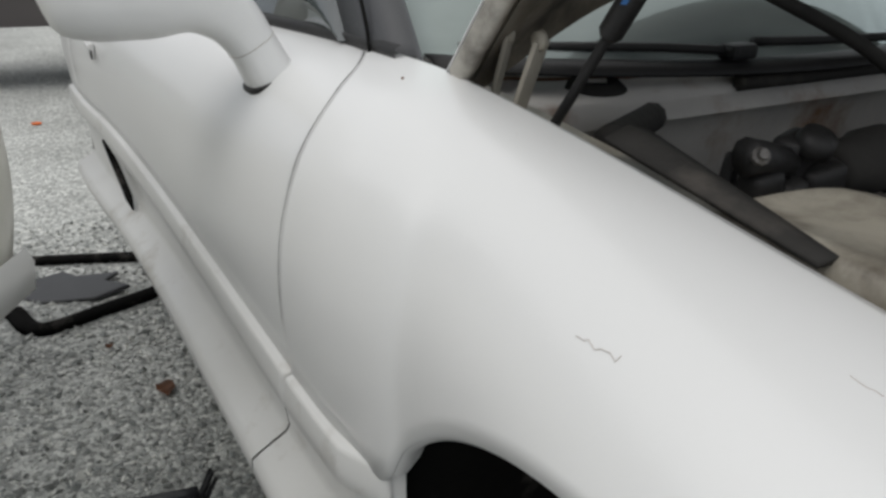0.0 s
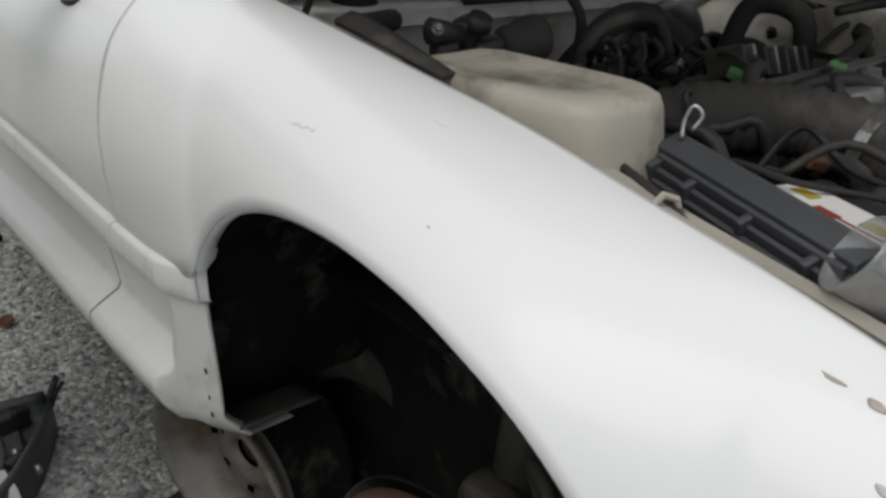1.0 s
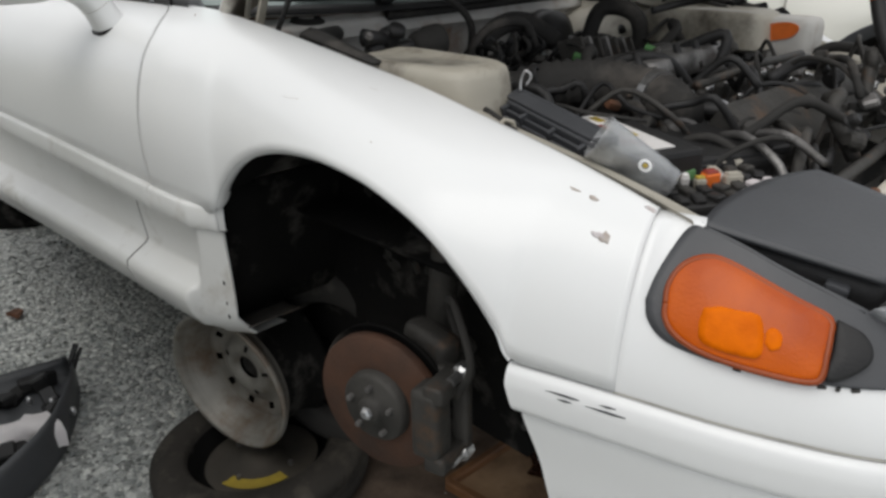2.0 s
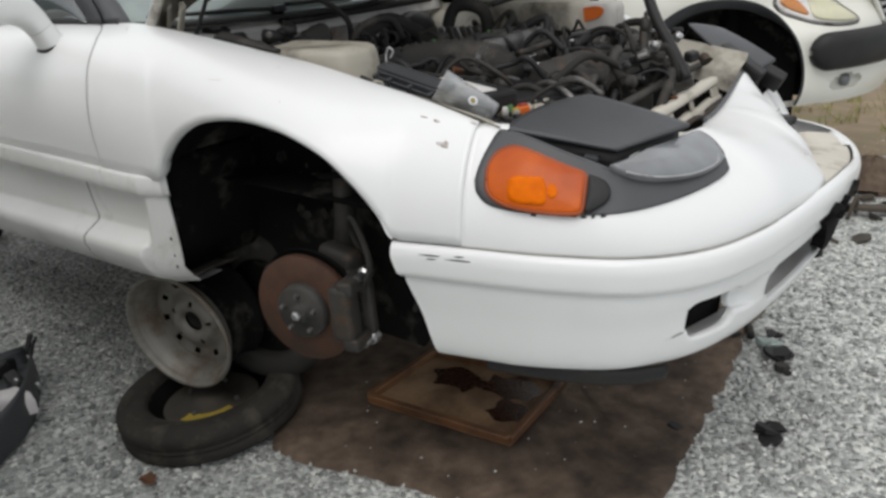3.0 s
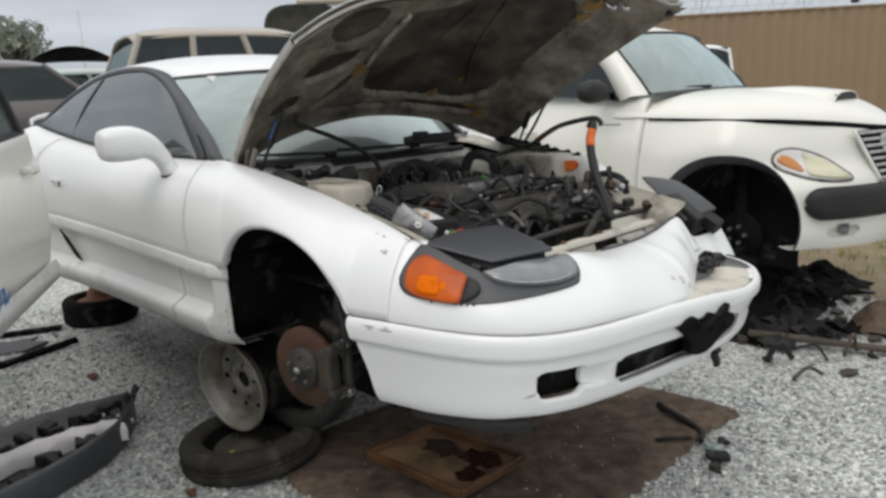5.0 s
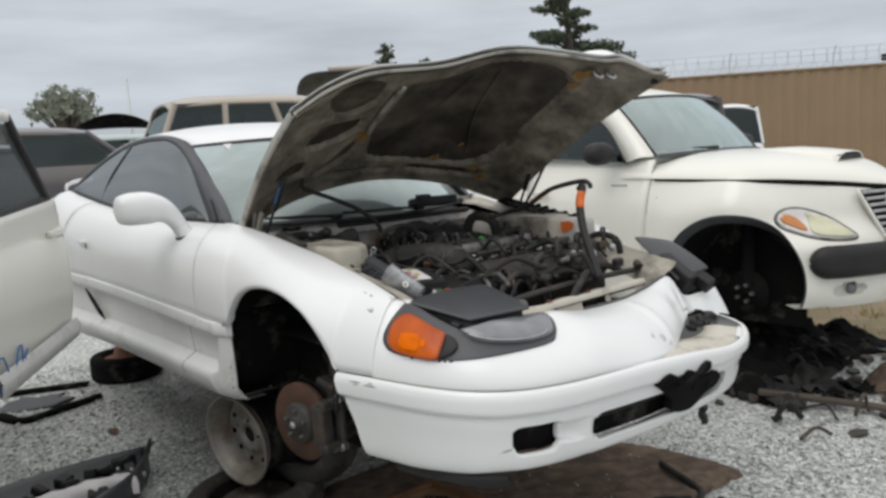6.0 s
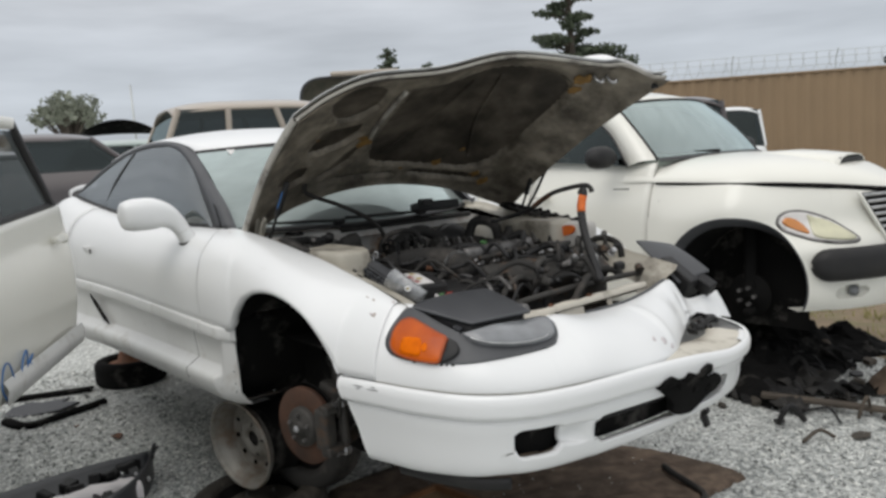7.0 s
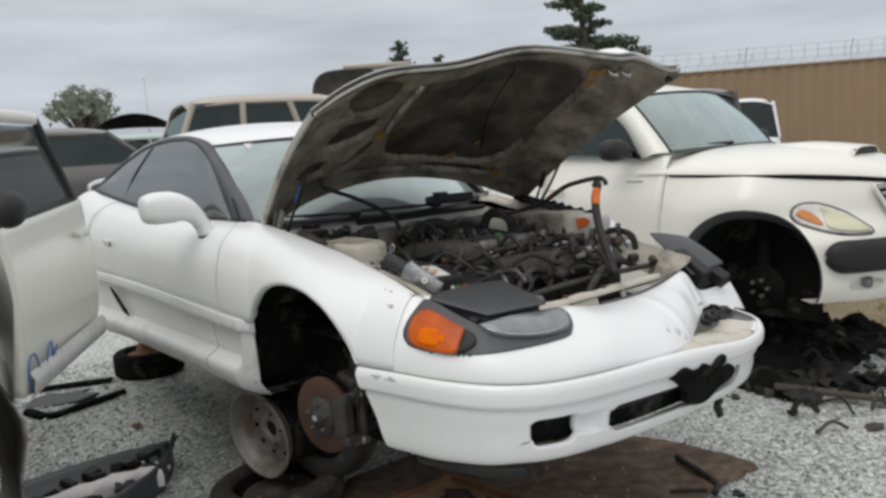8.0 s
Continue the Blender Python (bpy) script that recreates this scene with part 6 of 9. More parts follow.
    for d in (0.0, 0.014, 0.026):
        hose([(0.06, -0.50, 1.165), (0.16, -0.535 + d * 0.3, 1.158 - d * 0.2), (0.34, -0.585 + d, 1.115), (0.52, -0.625 + d, 1.085)], 0.006, RUBBER, car, "wiring_harness", "", 20)
    bm = bmesh.new()
    tube(bm, [(0.200, -0.572, 1.150), (0.206, -0.560, 1.164), (0.212, -0.546, 1.158), (0.214, -0.542, 1.144)], 0.004, 8)
    part("harness_tie", bm, BEIGE, car)
    # fuse box with coloured relays
    bm = bmesh.new()
    fm = Matrix.Translation((0.47, -0.36, 1.032)) @ pose(0, 0, 0, 0, 3, -30)
    box(bm, (0.19, 0.25, 0.06), fm, 0.008)
    fuse = part("fuse_box", bm, BLACK, car, "open black fuse box with coloured relays")
    rng = random.Random(9)
    for i in range(5):
        for j in range(8):
            bm = bmesh.new()
            box(bm, (0.026, 0.020, 0.012), fm @ Matrix.Translation((-0.072 + 0.036 * i, -0.108 + 0.031 * j, 0.034)) @ pose(0, 0, 0, rng.uniform(-9, 9), rng.uniform(-9, 9), rng.uniform(-20, 20)), 0.003, 1)
            part("relay", bm, rng.choice([BLACK, BLACK, BLACK, IRON] if j < 5 else [BLACK, IRON, CHALK, BEIGE]), fuse)
    for x, y, z, w, l, mt, top in ((0.424, -0.352, 1.072, 0.028, 0.024, RED, ORANGE), (0.440, -0.400, 1.062, 0.018, 0.018, YELLOW, BEIGE), (0.452, -0.372, 1.068, 0.026, 0.022, GREENP, GREENP), (0.484, -0.385, 1.062, 0.020, 0.018, BEIGE, YELLOW), (0.488, -0.360, 1.068, 0.022, 0.028, ORANGE, RED), (0.512, -0.330, 1.062, 0.020, 0.032, BEIGE, BEIGE), (0.405, -0.335, 1.074, 0.016, 0.016, YELLOW, GREENP), (0.462, -0.398, 1.066, 0.014, 0.014, LABEL, LABEL)):
        at_relay = Matrix.Translation((x, y, z)) @ pose(0, 0, 0, rng.uniform(-12, 12), rng.uniform(-12, 12), -30 + rng.uniform(-15, 15))
        relay = part("relay", box(bmesh.new(), (w, l, 0.034), at_relay, 0.003, 1), mt, fuse)
        part("relay_top", box(bmesh.new(), (w * 0.8, l * 0.8, 0.006), at_relay @ Matrix.Translation((0, 0, 0.018)), 0.002, 1), top, relay)
    # air box and ribbed intake hose
    bm = bmesh.new()
    box(bm, (0.22, 0.20, 0.13), Matrix.Translation((0.36, -0.20, 1.025)) @ pose(0, 0, 0, 0, 4, -24), 0.012)
    box(bm, (0.24, 0.22, 0.02), Matrix.Translation((0.36, -0.20, 1.072)) @ pose(0, 0, 0, 0, 4, -24), 0.006)
    part("air_box", bm, BLACK, car, "black air filter box")
    hose([(-0.08, -0.27, 1.10), (-0.02, -0.21, 1.135), (0.05, -0.15, 1.145), (0.12, -0.10, 1.145), (0.22, -0.10, 1.13), (0.30, -0.15, 1.11)], 0.052, RUBBER, car, "intake_hose", "dusty ribbed rubber intake hose", 44, 0.06)
    bm = bmesh.new()
    tube(bm, [(0.205, -0.102, 1.13), (0.222, -0.104, 1.128)], 0.060, 20)
    part("hose_clamp", bm, ALLOY, car)
    # engine: block, heads, plenum, runners
    bm = bmesh.new()
    box(bm, (0.46, 0.70, 0.26), Matrix.Translation((0.18, 0.22, 0.94)), 0.03)
    box(bm, (0.15, 0.62, 0.10), Matrix.Translation((0.40, 0.20, 1.06)) @ pose(0, 0, 0, 0, 35, 0), 0.02)
    box(bm, (0.15, 0.60, 0.10), Matrix.Translation((-0.06, 0.25, 1.09)) @ pose(0, 0, 0, 0, -35, 0), 0.02)
    eng = part("engine", bm, IRON, car, "grimy dismantled engine with exposed ports")
    bm = bmesh.new()
    box(bm, (0.20, 0.42, 0.06), Matrix.Translation((0.02, 0.22, 1.135)) @ pose(0, 0, 0, 0, -8, 4), 0.02)
    part("intake_plenum", bm, CASTING, eng, "dull grey intake plenum", True)
    for k in range(6):
        y = 0.00 + 0.085 * k
        for x, z, lean in ((0.315, 1.100, 40), (0.215, 1.125, 15)):
            pm = Matrix.Translation((x, y, z)) @ pose(0, 0, 0, 0, lean, 0)
            port = part("intake_port", lathe(bmesh.new(), ((0.0, -0.030), (0.017, -0.028), (0.018, 0.0), (0.024, 0.002), (0.028, -0.010), (0.034, -0.05)), pm, 18), IRON, eng, "open sooty port", True)
            part("port_lip", tube(bmesh.new(), [tuple(pm @ Vector((0.021 * math.cos(a), 0.026 * math.sin(a), 0.003))) for a in np.linspace(radians(-30), radians(170), 14)], 0.0055, 7), ALLOY, port, "bright scraped port lip", True)
        bm = bmesh.new()
        lathe(bm, ((0, 0.05), (0.008, 0.05), (0.010, 0.02), (0.015, 0.015), (0.015, 0.0)), Matrix.Translation((0.10, y + 0.02, 1.15)) @ pose(0, 0, 0, 10, -20, 0), 10)
        part("injector", bm, rng.choice([BLACK, GREY, IRON]), eng, "", True)
        bm = bmesh.new()
        lathe(bm, ((0, 0.012), (0.006, 0.012), (0.007, 0.0)), Matrix.Translation((0.40, y + 0.03, 1.105)) @ pose(0, 0, 0, 0, 35, 0), 6)
        part("head_bolt", bm, ALLOY, eng)
    for k in range(7):
        part("cover_fin", box(bmesh.new(), (0.075, 0.007, 0.055), Matrix.Translation((-0.13, 0.06 + 0.036 * k, 1.175 - 0.004 * k)) @ pose(0, 0, 0, 8, -18, 6), 0.003, 1), CASTING if k % 2 else IRON, eng, "thin dull fin")
    part("fuel_rail", tube(bmesh.new(), [(0.265, -0.03, 1.15), (0.262, 0.25, 1.158), (0.255, 0.50, 1.15)], 0.010, 10), IRON, eng, "dull fuel rail", True)
    # tangle of hoses, wires and pipes
    for k in range(120):
        a = np.array((rng.uniform(-0.50, 0.55), rng.uniform(-0.30, 0.66), rng.uniform(1.02, 1.15)))
        if a[0] > 0.3 and a[1] < -0.05:
            a[1] += 0.3
        d = np.array((rng.uniform(-0.22, 0.22), rng.uniform(-0.28, 0.28), rng.uniform(-0.05, 0.03)))
        pts = [a, a + d * 0.35 + np.array((0, 0, rng.uniform(0.01, 0.06))), a + d * 0.7 + np.array((rng.uniform(-0.04, 0.04), rng.uniform(-0.04, 0.04), rng.uniform(0.0, 0.05))), a + d - np.array((0, 0, 0.05))]
        pts = [np.array((min(max(q[0], -0.56), 0.62), min(max(q[1], -0.36), 0.68), q[2])) for q in pts]
        hose(pts, rng.choice((0.004, 0.005, 0.006, 0.008, 0.010, 0.014)), rng.choice((RUBBER, BLACK, BLACK, RUBBER, BLACK, IRON)), eng, "hose", "", 14)
    for k in range(120):
        bm = bmesh.new()
        c = Vector((rng.uniform(-0.48, 0.58), rng.uniform(-0.22, 0.62), rng.uniform(1.03, 1.15)))
        if c.x > 0.28 and c.y < 0.0:
            c.y += 0.3
        if rng.random() < 0.5:
            box(bm, (rng.uniform(0.012, 0.055), rng.uniform(0.010, 0.045), rng.uniform(0.008, 0.035)), Matrix.Translation(c) @ pose(0, 0, 0, rng.uniform(-30, 30), rng.uniform(-30, 30), rng.uniform(0, 180)), 0.005, 1)
        else:
            r = rng.uniform(0.006, 0.020)
            lathe(bm, ((0, r * 1.5), (r * 0.7, r * 1.5), (r, r), (r, 0), (r * 1.2, -0.004), (0, -0.006)), Matrix.Translation(c) @ pose(0, 0, 0, rng.uniform(-60, 60), rng.uniform(-60, 60), 0), 12)
        part("engine_fitting", bm, rng.choice((IRON, BLACK, BLACK, CASTING, IRON, BLACK, IRON, IRON, ALLOY)), eng)
    for k in range(26):
        c = Vector((rng.uniform(0.22, 0.52), rng.uniform(-0.30, -0.02), rng.uniform(1.065, 1.10)))
        if k % 2:
            d = Vector((rng.uniform(-0.10, 0.10), rng.uniform(-0.10, 0.10), 0.0))
            hose([c - d, c + Vector((0, 0, 0.03)), c + d, c + d * 1.3 - Vector((0, 0, 0.05))], rng.choice((0.005, 0.008, 0.011)), rng.choice((RUBBER, IRON, CASTING)), eng, "hose", "", 12)
        else:
            bm = bmesh.new()
            box(bm, (rng.uniform(0.02, 0.06), rng.uniform(0.02, 0.05), rng.uniform(0.012, 0.03)), Matrix.Translation(c) @ pose(0, 0, 0, rng.uniform(-20, 20), rng.uniform(-20, 20), rng.uniform(0, 180)), 0.004, 1)
            part("engine_fitting", bm, rng.choice((IRON, CASTING, BLACK, ALLOY)), eng)
    for c, mt in (((-0.10, 0.05, 1.16), GREENP), ((-0.02, 0.24, 1.165), GREENP), ((0.02, -0.06, 1.15), RUST), ((0.19, -0.22, 1.13), RUST), ((0.40, 0.46, 1.07), CHALK)):
        bm = bmesh.new()
        box(bm, (0.03, 0.02, 0.016), Matrix.Translation(c) @ pose(0, 0, 0, 20, 15, rng.uniform(0, 90)), 0.004)
        part("connector", bm, mt, eng)
    # ducts and round cans at the firewall
    hose([(-0.46, 0.02, 1.10), (-0.44, 0.10, 1.19), (-0.42, 0.20, 1.21), (-0.38, 0.30, 1.15)], 0.028, RUBBER, eng, "heater_hose", "", 20)
    hose([(-0.36, 0.42, 1.10), (-0.33, 0.44, 1.22), (-0.28, 0.47, 1.235), (-0.23, 0.50, 1.20), (-0.22, 0.51, 1.08)], 0.024, RUBBER, eng, "heater_hose", "", 20)
    bm = bmesh.new()
    lathe(bm, ((0, 0.10), (0.07, 0.10), (0.11, 0.07), (0.115, 0.02), (0.10, 0.0), (0, 0.0)), Matrix.Translation((-0.58, 0.46, 1.10)) @ pose(0, 0, 0, 0, 90, 0), 28)
    part("brake_servo", bm, BLACK, car, "", True)
    # beige block added for the far strut tower, with an orange mark
    bm = bmesh.new()
    box(bm, (0.33, 0.13, 0.12), Matrix.Translation((0.055, 0.665, 1.160)) @ pose(0, 0, 0, 0, 0, 2), 0.03, 3)
    tower_block = part("far_tower_block", bm, COWL, car, "pale block of the far strut tower with an orange mark", True)
    oval = [(0.058 * math.cos(a) * (1 + 0.06 * math.sin(3 * a)), 0.025 * math.sin(a) * (1 + 0.10 * math.sin(2 * a + 1))) for a in np.linspace(0, 2 * math.pi, 28, endpoint=False)]
    bm = prism(bmesh.new(), oval, 0.004, Matrix.Translation((0.140, 0.602, 1.186)) @ pose(0, 0, 0, 90, -8, 2), 0.0)
    part("orange_mark", bm, ORANGE, tower_block, "faded orange mark")
    # bent black bar with orange tape that sticks up out of the bay
    hose([(-0.10, 0.36, 1.245), (-0.05, 0.42, 1.262), (0.10, 0.42, 1.300), (0.24, 0.40, 1.365), (0.33, 0.40, 1.390), (0.425, 0.425, 1.405), (0.452, 0.43, 1.392), (0.455, 0.432, 1.375)], 0.010, BLACK, car, "lift_bar", "bent black bar", 40)
    hose([(0.425, 0.400, 1.372), (0.44, 0.398, 1.385), (0.452, 0.385, 1.372), (0.450, 0.37, 1.32), (0.50, 0.33, 1.22), (0.585, 0.28, 1.12), (0.640, 0.255, 1.045)], 0.0165, BLACK, car, "lift_bar", "black rubber-sleeved bar", 40)
    hose([(0.452, 0.383, 1.366), (0.450, 0.375, 1.34), (0.458, 0.362, 1.30)], 0.0175, ORANGE, car, "orange_tape", "worn orange tape", 8)
    hose([(0.13, 0.415, 1.315), (0.19, 0.407, 1.343), (0.25, 0.40, 1.369)], 0.0108, RUST, car, "orange_tape", "worn orange tape", 8)


def build_corner(car):
    """Wheel well, brake and suspension at the near front corner, and the dark underside."""
    low = curve(ARCH, 90)[20:80]
    rows = []
    for p in low:
        rows.append([(p[0], p[1] + 0.022, p[2] + 0.004), (p[0], -0.72, p[2] + 0.02), (p[0], -0.56, p[2] + 0.02), (p[0], -0.462, p[2] + 0.01)])
    # Shade under the arch is put into the near-black of housing and liners.
    skin("wheel_well", rows, SHADE_BLACK, car, "near-black wheel housing, shade put into its colour, with mud stains", 0.0)
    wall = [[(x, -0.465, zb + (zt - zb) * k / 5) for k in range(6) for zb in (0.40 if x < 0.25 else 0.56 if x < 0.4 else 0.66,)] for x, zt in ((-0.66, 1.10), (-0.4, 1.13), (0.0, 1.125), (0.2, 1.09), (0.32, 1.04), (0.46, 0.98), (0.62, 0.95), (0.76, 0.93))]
    skin("well_wall", wall, SHADE_BLACK, car, "", 0.0)
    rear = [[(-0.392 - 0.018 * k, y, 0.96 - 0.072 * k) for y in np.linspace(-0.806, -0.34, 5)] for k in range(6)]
    skin("well_liner", rear, SHADE_BLACK, car, "", 0.004, (-1, 0, 0))
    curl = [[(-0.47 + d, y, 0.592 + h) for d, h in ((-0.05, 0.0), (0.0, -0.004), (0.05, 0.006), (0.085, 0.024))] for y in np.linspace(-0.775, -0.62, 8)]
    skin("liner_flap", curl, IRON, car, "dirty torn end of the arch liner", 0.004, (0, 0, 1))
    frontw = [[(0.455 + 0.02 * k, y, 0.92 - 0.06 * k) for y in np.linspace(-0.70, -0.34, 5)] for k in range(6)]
    skin("well_liner", frontw, SHADE_BLACK, car, "", 0.004, (1, 0, 0))
    # Underside sheets are near-black to paint the shade below the car.
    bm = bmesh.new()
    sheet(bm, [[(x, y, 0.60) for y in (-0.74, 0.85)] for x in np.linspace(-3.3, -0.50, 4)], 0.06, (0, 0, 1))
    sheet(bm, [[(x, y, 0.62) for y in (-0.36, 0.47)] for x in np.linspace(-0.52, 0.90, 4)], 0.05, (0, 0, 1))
    part("underbody", bm, SHADE_BLACK, car, "grimy underside, near-black for the shade under the car")
    # brake disc facing outwards, toed slightly
    hub = Matrix.Translation((0.045, -0.742, 0.600)) @ pose(0, 0, 0, 0, 0, 14) @ pose(0, 0, 0, 90, 0, 0)
    bm = bmesh.new()
    lathe(bm, ((0.072, 0.0), (0.145, 0.0), (0.147, -0.003), (0.147, -0.020), (0.145, -0.023), (0.070, -0.023)), hub, 56)
    disc = part("brake_disc", bm, DISC, car, "rusted brake disc", True)
    bm = bmesh.new()
    lathe(bm, ((0.0, 0.040), (0.022, 0.040), (0.026, 0.034), (0.030, 0.024), (0.066, 0.024), (0.074, 0.016), (0.076, 0.0)), hub, 40)
    part("disc_hat", bm, IRON, disc, "", True)
    for k in range(5):
        a = 2 * math.pi * k / 5 + 0.3
        bm = bmesh.new()
        lathe(bm, ((0, 0.038), (0.005, 0.038), (0.006, 0.034), (0.006, 0.024)), hub @ Matrix.Translation((0.050 * math.cos(a), 0.050 * math.sin(a), 0)), 10)
        part("wheel_stud", bm, CASTING, disc)
    bm = bmesh.new()
    lathe(bm, ((0, 0.050), (0.008, 0.050), (0.012, 0.046), (0.015, 0.038)), hub, 6)
    part("axle_nut", bm, ALLOY, disc)
    bm = bmesh.new()
    lathe(bm, ((0.06, -0.03), (0.155, -0.03), (0.158, -0.024), (0.158, -0.034), (0.06, -0.036)), hub, 36, 250)
    part("dust_shield", bm, SHADE_BLACK, disc, "", True)
    # caliper on the leading side
    cal = hub @ Matrix.Translation((0.125, 0.02, 0.005))
    bm = bmesh.new()
    box(bm, (0.060, 0.15, 0.060), cal @ Matrix.Translation((0.010, 0, 0.012)), 0.016, 3)
    box(bm, (0.075, 0.17, 0.030), cal @ Matrix.Translation((0.02, 0.0, -0.050)), 0.010, 2)
    box(bm, (0.045, 0.035, 0.10), cal @ Matrix.Translation((0.03, 0.072, -0.01)), 0.008, 2)
    box(bm, (0.045, 0.035, 0.10), cal @ Matrix.Translation((0.03, -0.082, -0.01)), 0.008, 2)
    caliper = part("brake_caliper", bm, IRON, car, "dirty dark iron brake caliper", True)
    for y in (0.085, -0.095):
        bm = bmesh.new()
        lathe(bm, ((0, 0.03), (0.010, 0.03), (0.011, 0.0), (0.018, -0.006), (0.018, -0.03)), cal @ Matrix.Translation((0.045, y, -0.03)), 8)
        part("caliper_bolt", bm, ALLOY, caliper)
    bm = bmesh.new()
    box(bm, (0.12, 0.06, 0.26), Matrix.Translation((0.08, -0.64, 0.62)) @ pose(0, 0, 0, 0, 8, 0), 0.02)
    tube(bm, curve([(0.05, -0.64, 0.48), (0.0, -0.5, 0.50), (-0.05, -0.36, 0.55)], 8), 0.025, 8)
    tube(bm, curve([(0.05, -0.66, 0.60), (0.03, -0.5, 0.61), (0.02, -0.36, 0.62)], 8), 0.02, 8)
    knuckle = part("steering_knuckle", bm, IRON, car, "grimy steering knuckle and arms", True)
    bm = bmesh.new()
    tube(bm, [(0.07, -0.60, 0.72), (0.05, -0.56, 0.85), (0.03, -0.52, 1.10)], 0.030, 12)
    part("strut_leg", bm, IRON, knuckle, "", True)
    a = np.linspace(0, 2 * math.pi * 4, 90)
    bm = bmesh.new()
    tube(bm, np.c_[0.045 + 0.07 * np.cos(a), -0.54 + 0.07 * np.sin(a), 0.88 + 0.23 * a / a[-1]], 0.009, 8)
    part("coil_spring", bm, SHADE_BLACK, knuckle, "", True)
    hose([(0.20, -0.68, 0.66), (0.26, -0.70, 0.76), (0.20, -0.68, 0.85), (0.12, -0.62, 0.80), (0.14, -0.60, 0.70)], 0.008, RUBBER, caliper, "brake_hose", "", 24)
    hose([(0.30, -0.60, 0.60), (0.36, -0.62, 0.72), (0.30, -0.58, 0.88), (0.22, -0.5, 0.95)], 0.007, RUBBER, car, "sensor_wire", "", 20)
    # pale mud splashes on the liner
    rng = random.Random(12)
    for k in range(12):
        x, z = rng.uniform(-0.36, 0.05), rng.uniform(0.70, 0.92)
        r = rng.uniform(0.008, 0.035)
        o = [(x + r * math.cos(t) * rng.uniform(0.5, 1.2), z + r * math.sin(t) * rng.uniform(0.4, 1.1)) for t in np.linspace(0, 6.283, 9, endpoint=False)]
        part("mud_splash", patch(bmesh.new(), lambda s, v: np.array((s, -0.4665, v)), o, 0.002, 0, 2, 18, 0.0), IRON, car, "", True)


def build_coupe():
    car = thing("sports_coupe", "white sports coupe with raised bonnet, crashed nose and missing wheel", "car", (-1.2, MID, 0.6))
    build_fender(car)
    build_sides(car)
    build_cabin(car)
    build_nose(car)
    build_headlamp(car)
    build_bay(car)
    build_hood(car)
    build_corner(car)


# ---- things on the ground round the coupe ----
def tyre_profile(r, w):
    return ((r * 0.66, -w * 0.40), (r * 0.70, -w * 0.47), (r * 0.84, -w * 0.50), (r * 0.93, -w * 0.47), (r * 0.985, -w * 0.38), (r, -w * 0.28), (r, -w * 0.10), (r * 0.988, -w * 0.08), (r * 0.988, -w * 0.05), (r, -w * 0.03),
            (r, w * 0.03), (r * 0.988, w * 0.05), (r * 0.988, w * 0.08), (r, w * 0.10), (r, w * 0.28), (r * 0.985, w * 0.38), (r * 0.93, w * 0.47), (r * 0.84, w * 0.50), (r * 0.70, w * 0.47), (r * 0.66, w * 0.40), (r * 0.66, -w * 0.40))


def build_spare():
    c = (-0.605, -0.680, 0.0)
    t = thing("spare_wheel", "worn black spare tyre lying flat with a yellow-marked dark rim", "wheel", c)
    m = Matrix.Translation((c[0], c[1], 0.072)) @ pose(0, 0, 0, 3, -2, 0)
    part("tyre", lathe(bmesh.new(), tyre_profile(0.303, 0.128), m, 72), TREAD, t, "dusty worn rubber tyre", True)
    rim = part("rim", lathe(bmesh.new(), ((0.0, 0.020), (0.05, 0.020), (0.06, 0.004), (0.12, 0.0), (0.150, 0.006), (0.160, 0.0)), m, 56), DUSTY, t, "dusty black steel rim", True)
    # The well's shade is put into its near-black colour.
    part("rim_well", lathe(bmesh.new(), ((0.160, 0.0), (0.170, -0.030), (0.186, -0.030), (0.196, 0.030), (0.204, 0.044), (0.206, -0.05)), m, 56), SHADE_BLACK, rim, "well round the rim, blackened for its shade", True)
    bm = bmesh.new()
    rows = []
    for a in np.linspace(radians(-82), radians(0), 22):
        rows.append([m @ Vector((r * math.cos(a), r * math.sin(a), h)) for r, h in ((0.098, 0.0050), (0.120, 0.0040), (0.140, 0.0080))])
    part("yellow_band", sheet(bm, np.array(rows)), YELLOW, rim, "yellow warning band", True)
    for a in (-1.2, 0.4, 2.0, 3.3):
        bm = lathe(bmesh.new(), ((0, 0.012), (0.007, 0.012), (0.008, 0)), m @ Matrix.Translation((0.10 * math.cos(a), 0.10 * math.sin(a), 0.002)), 6)
        part("lug", bm, CASTING, rim)


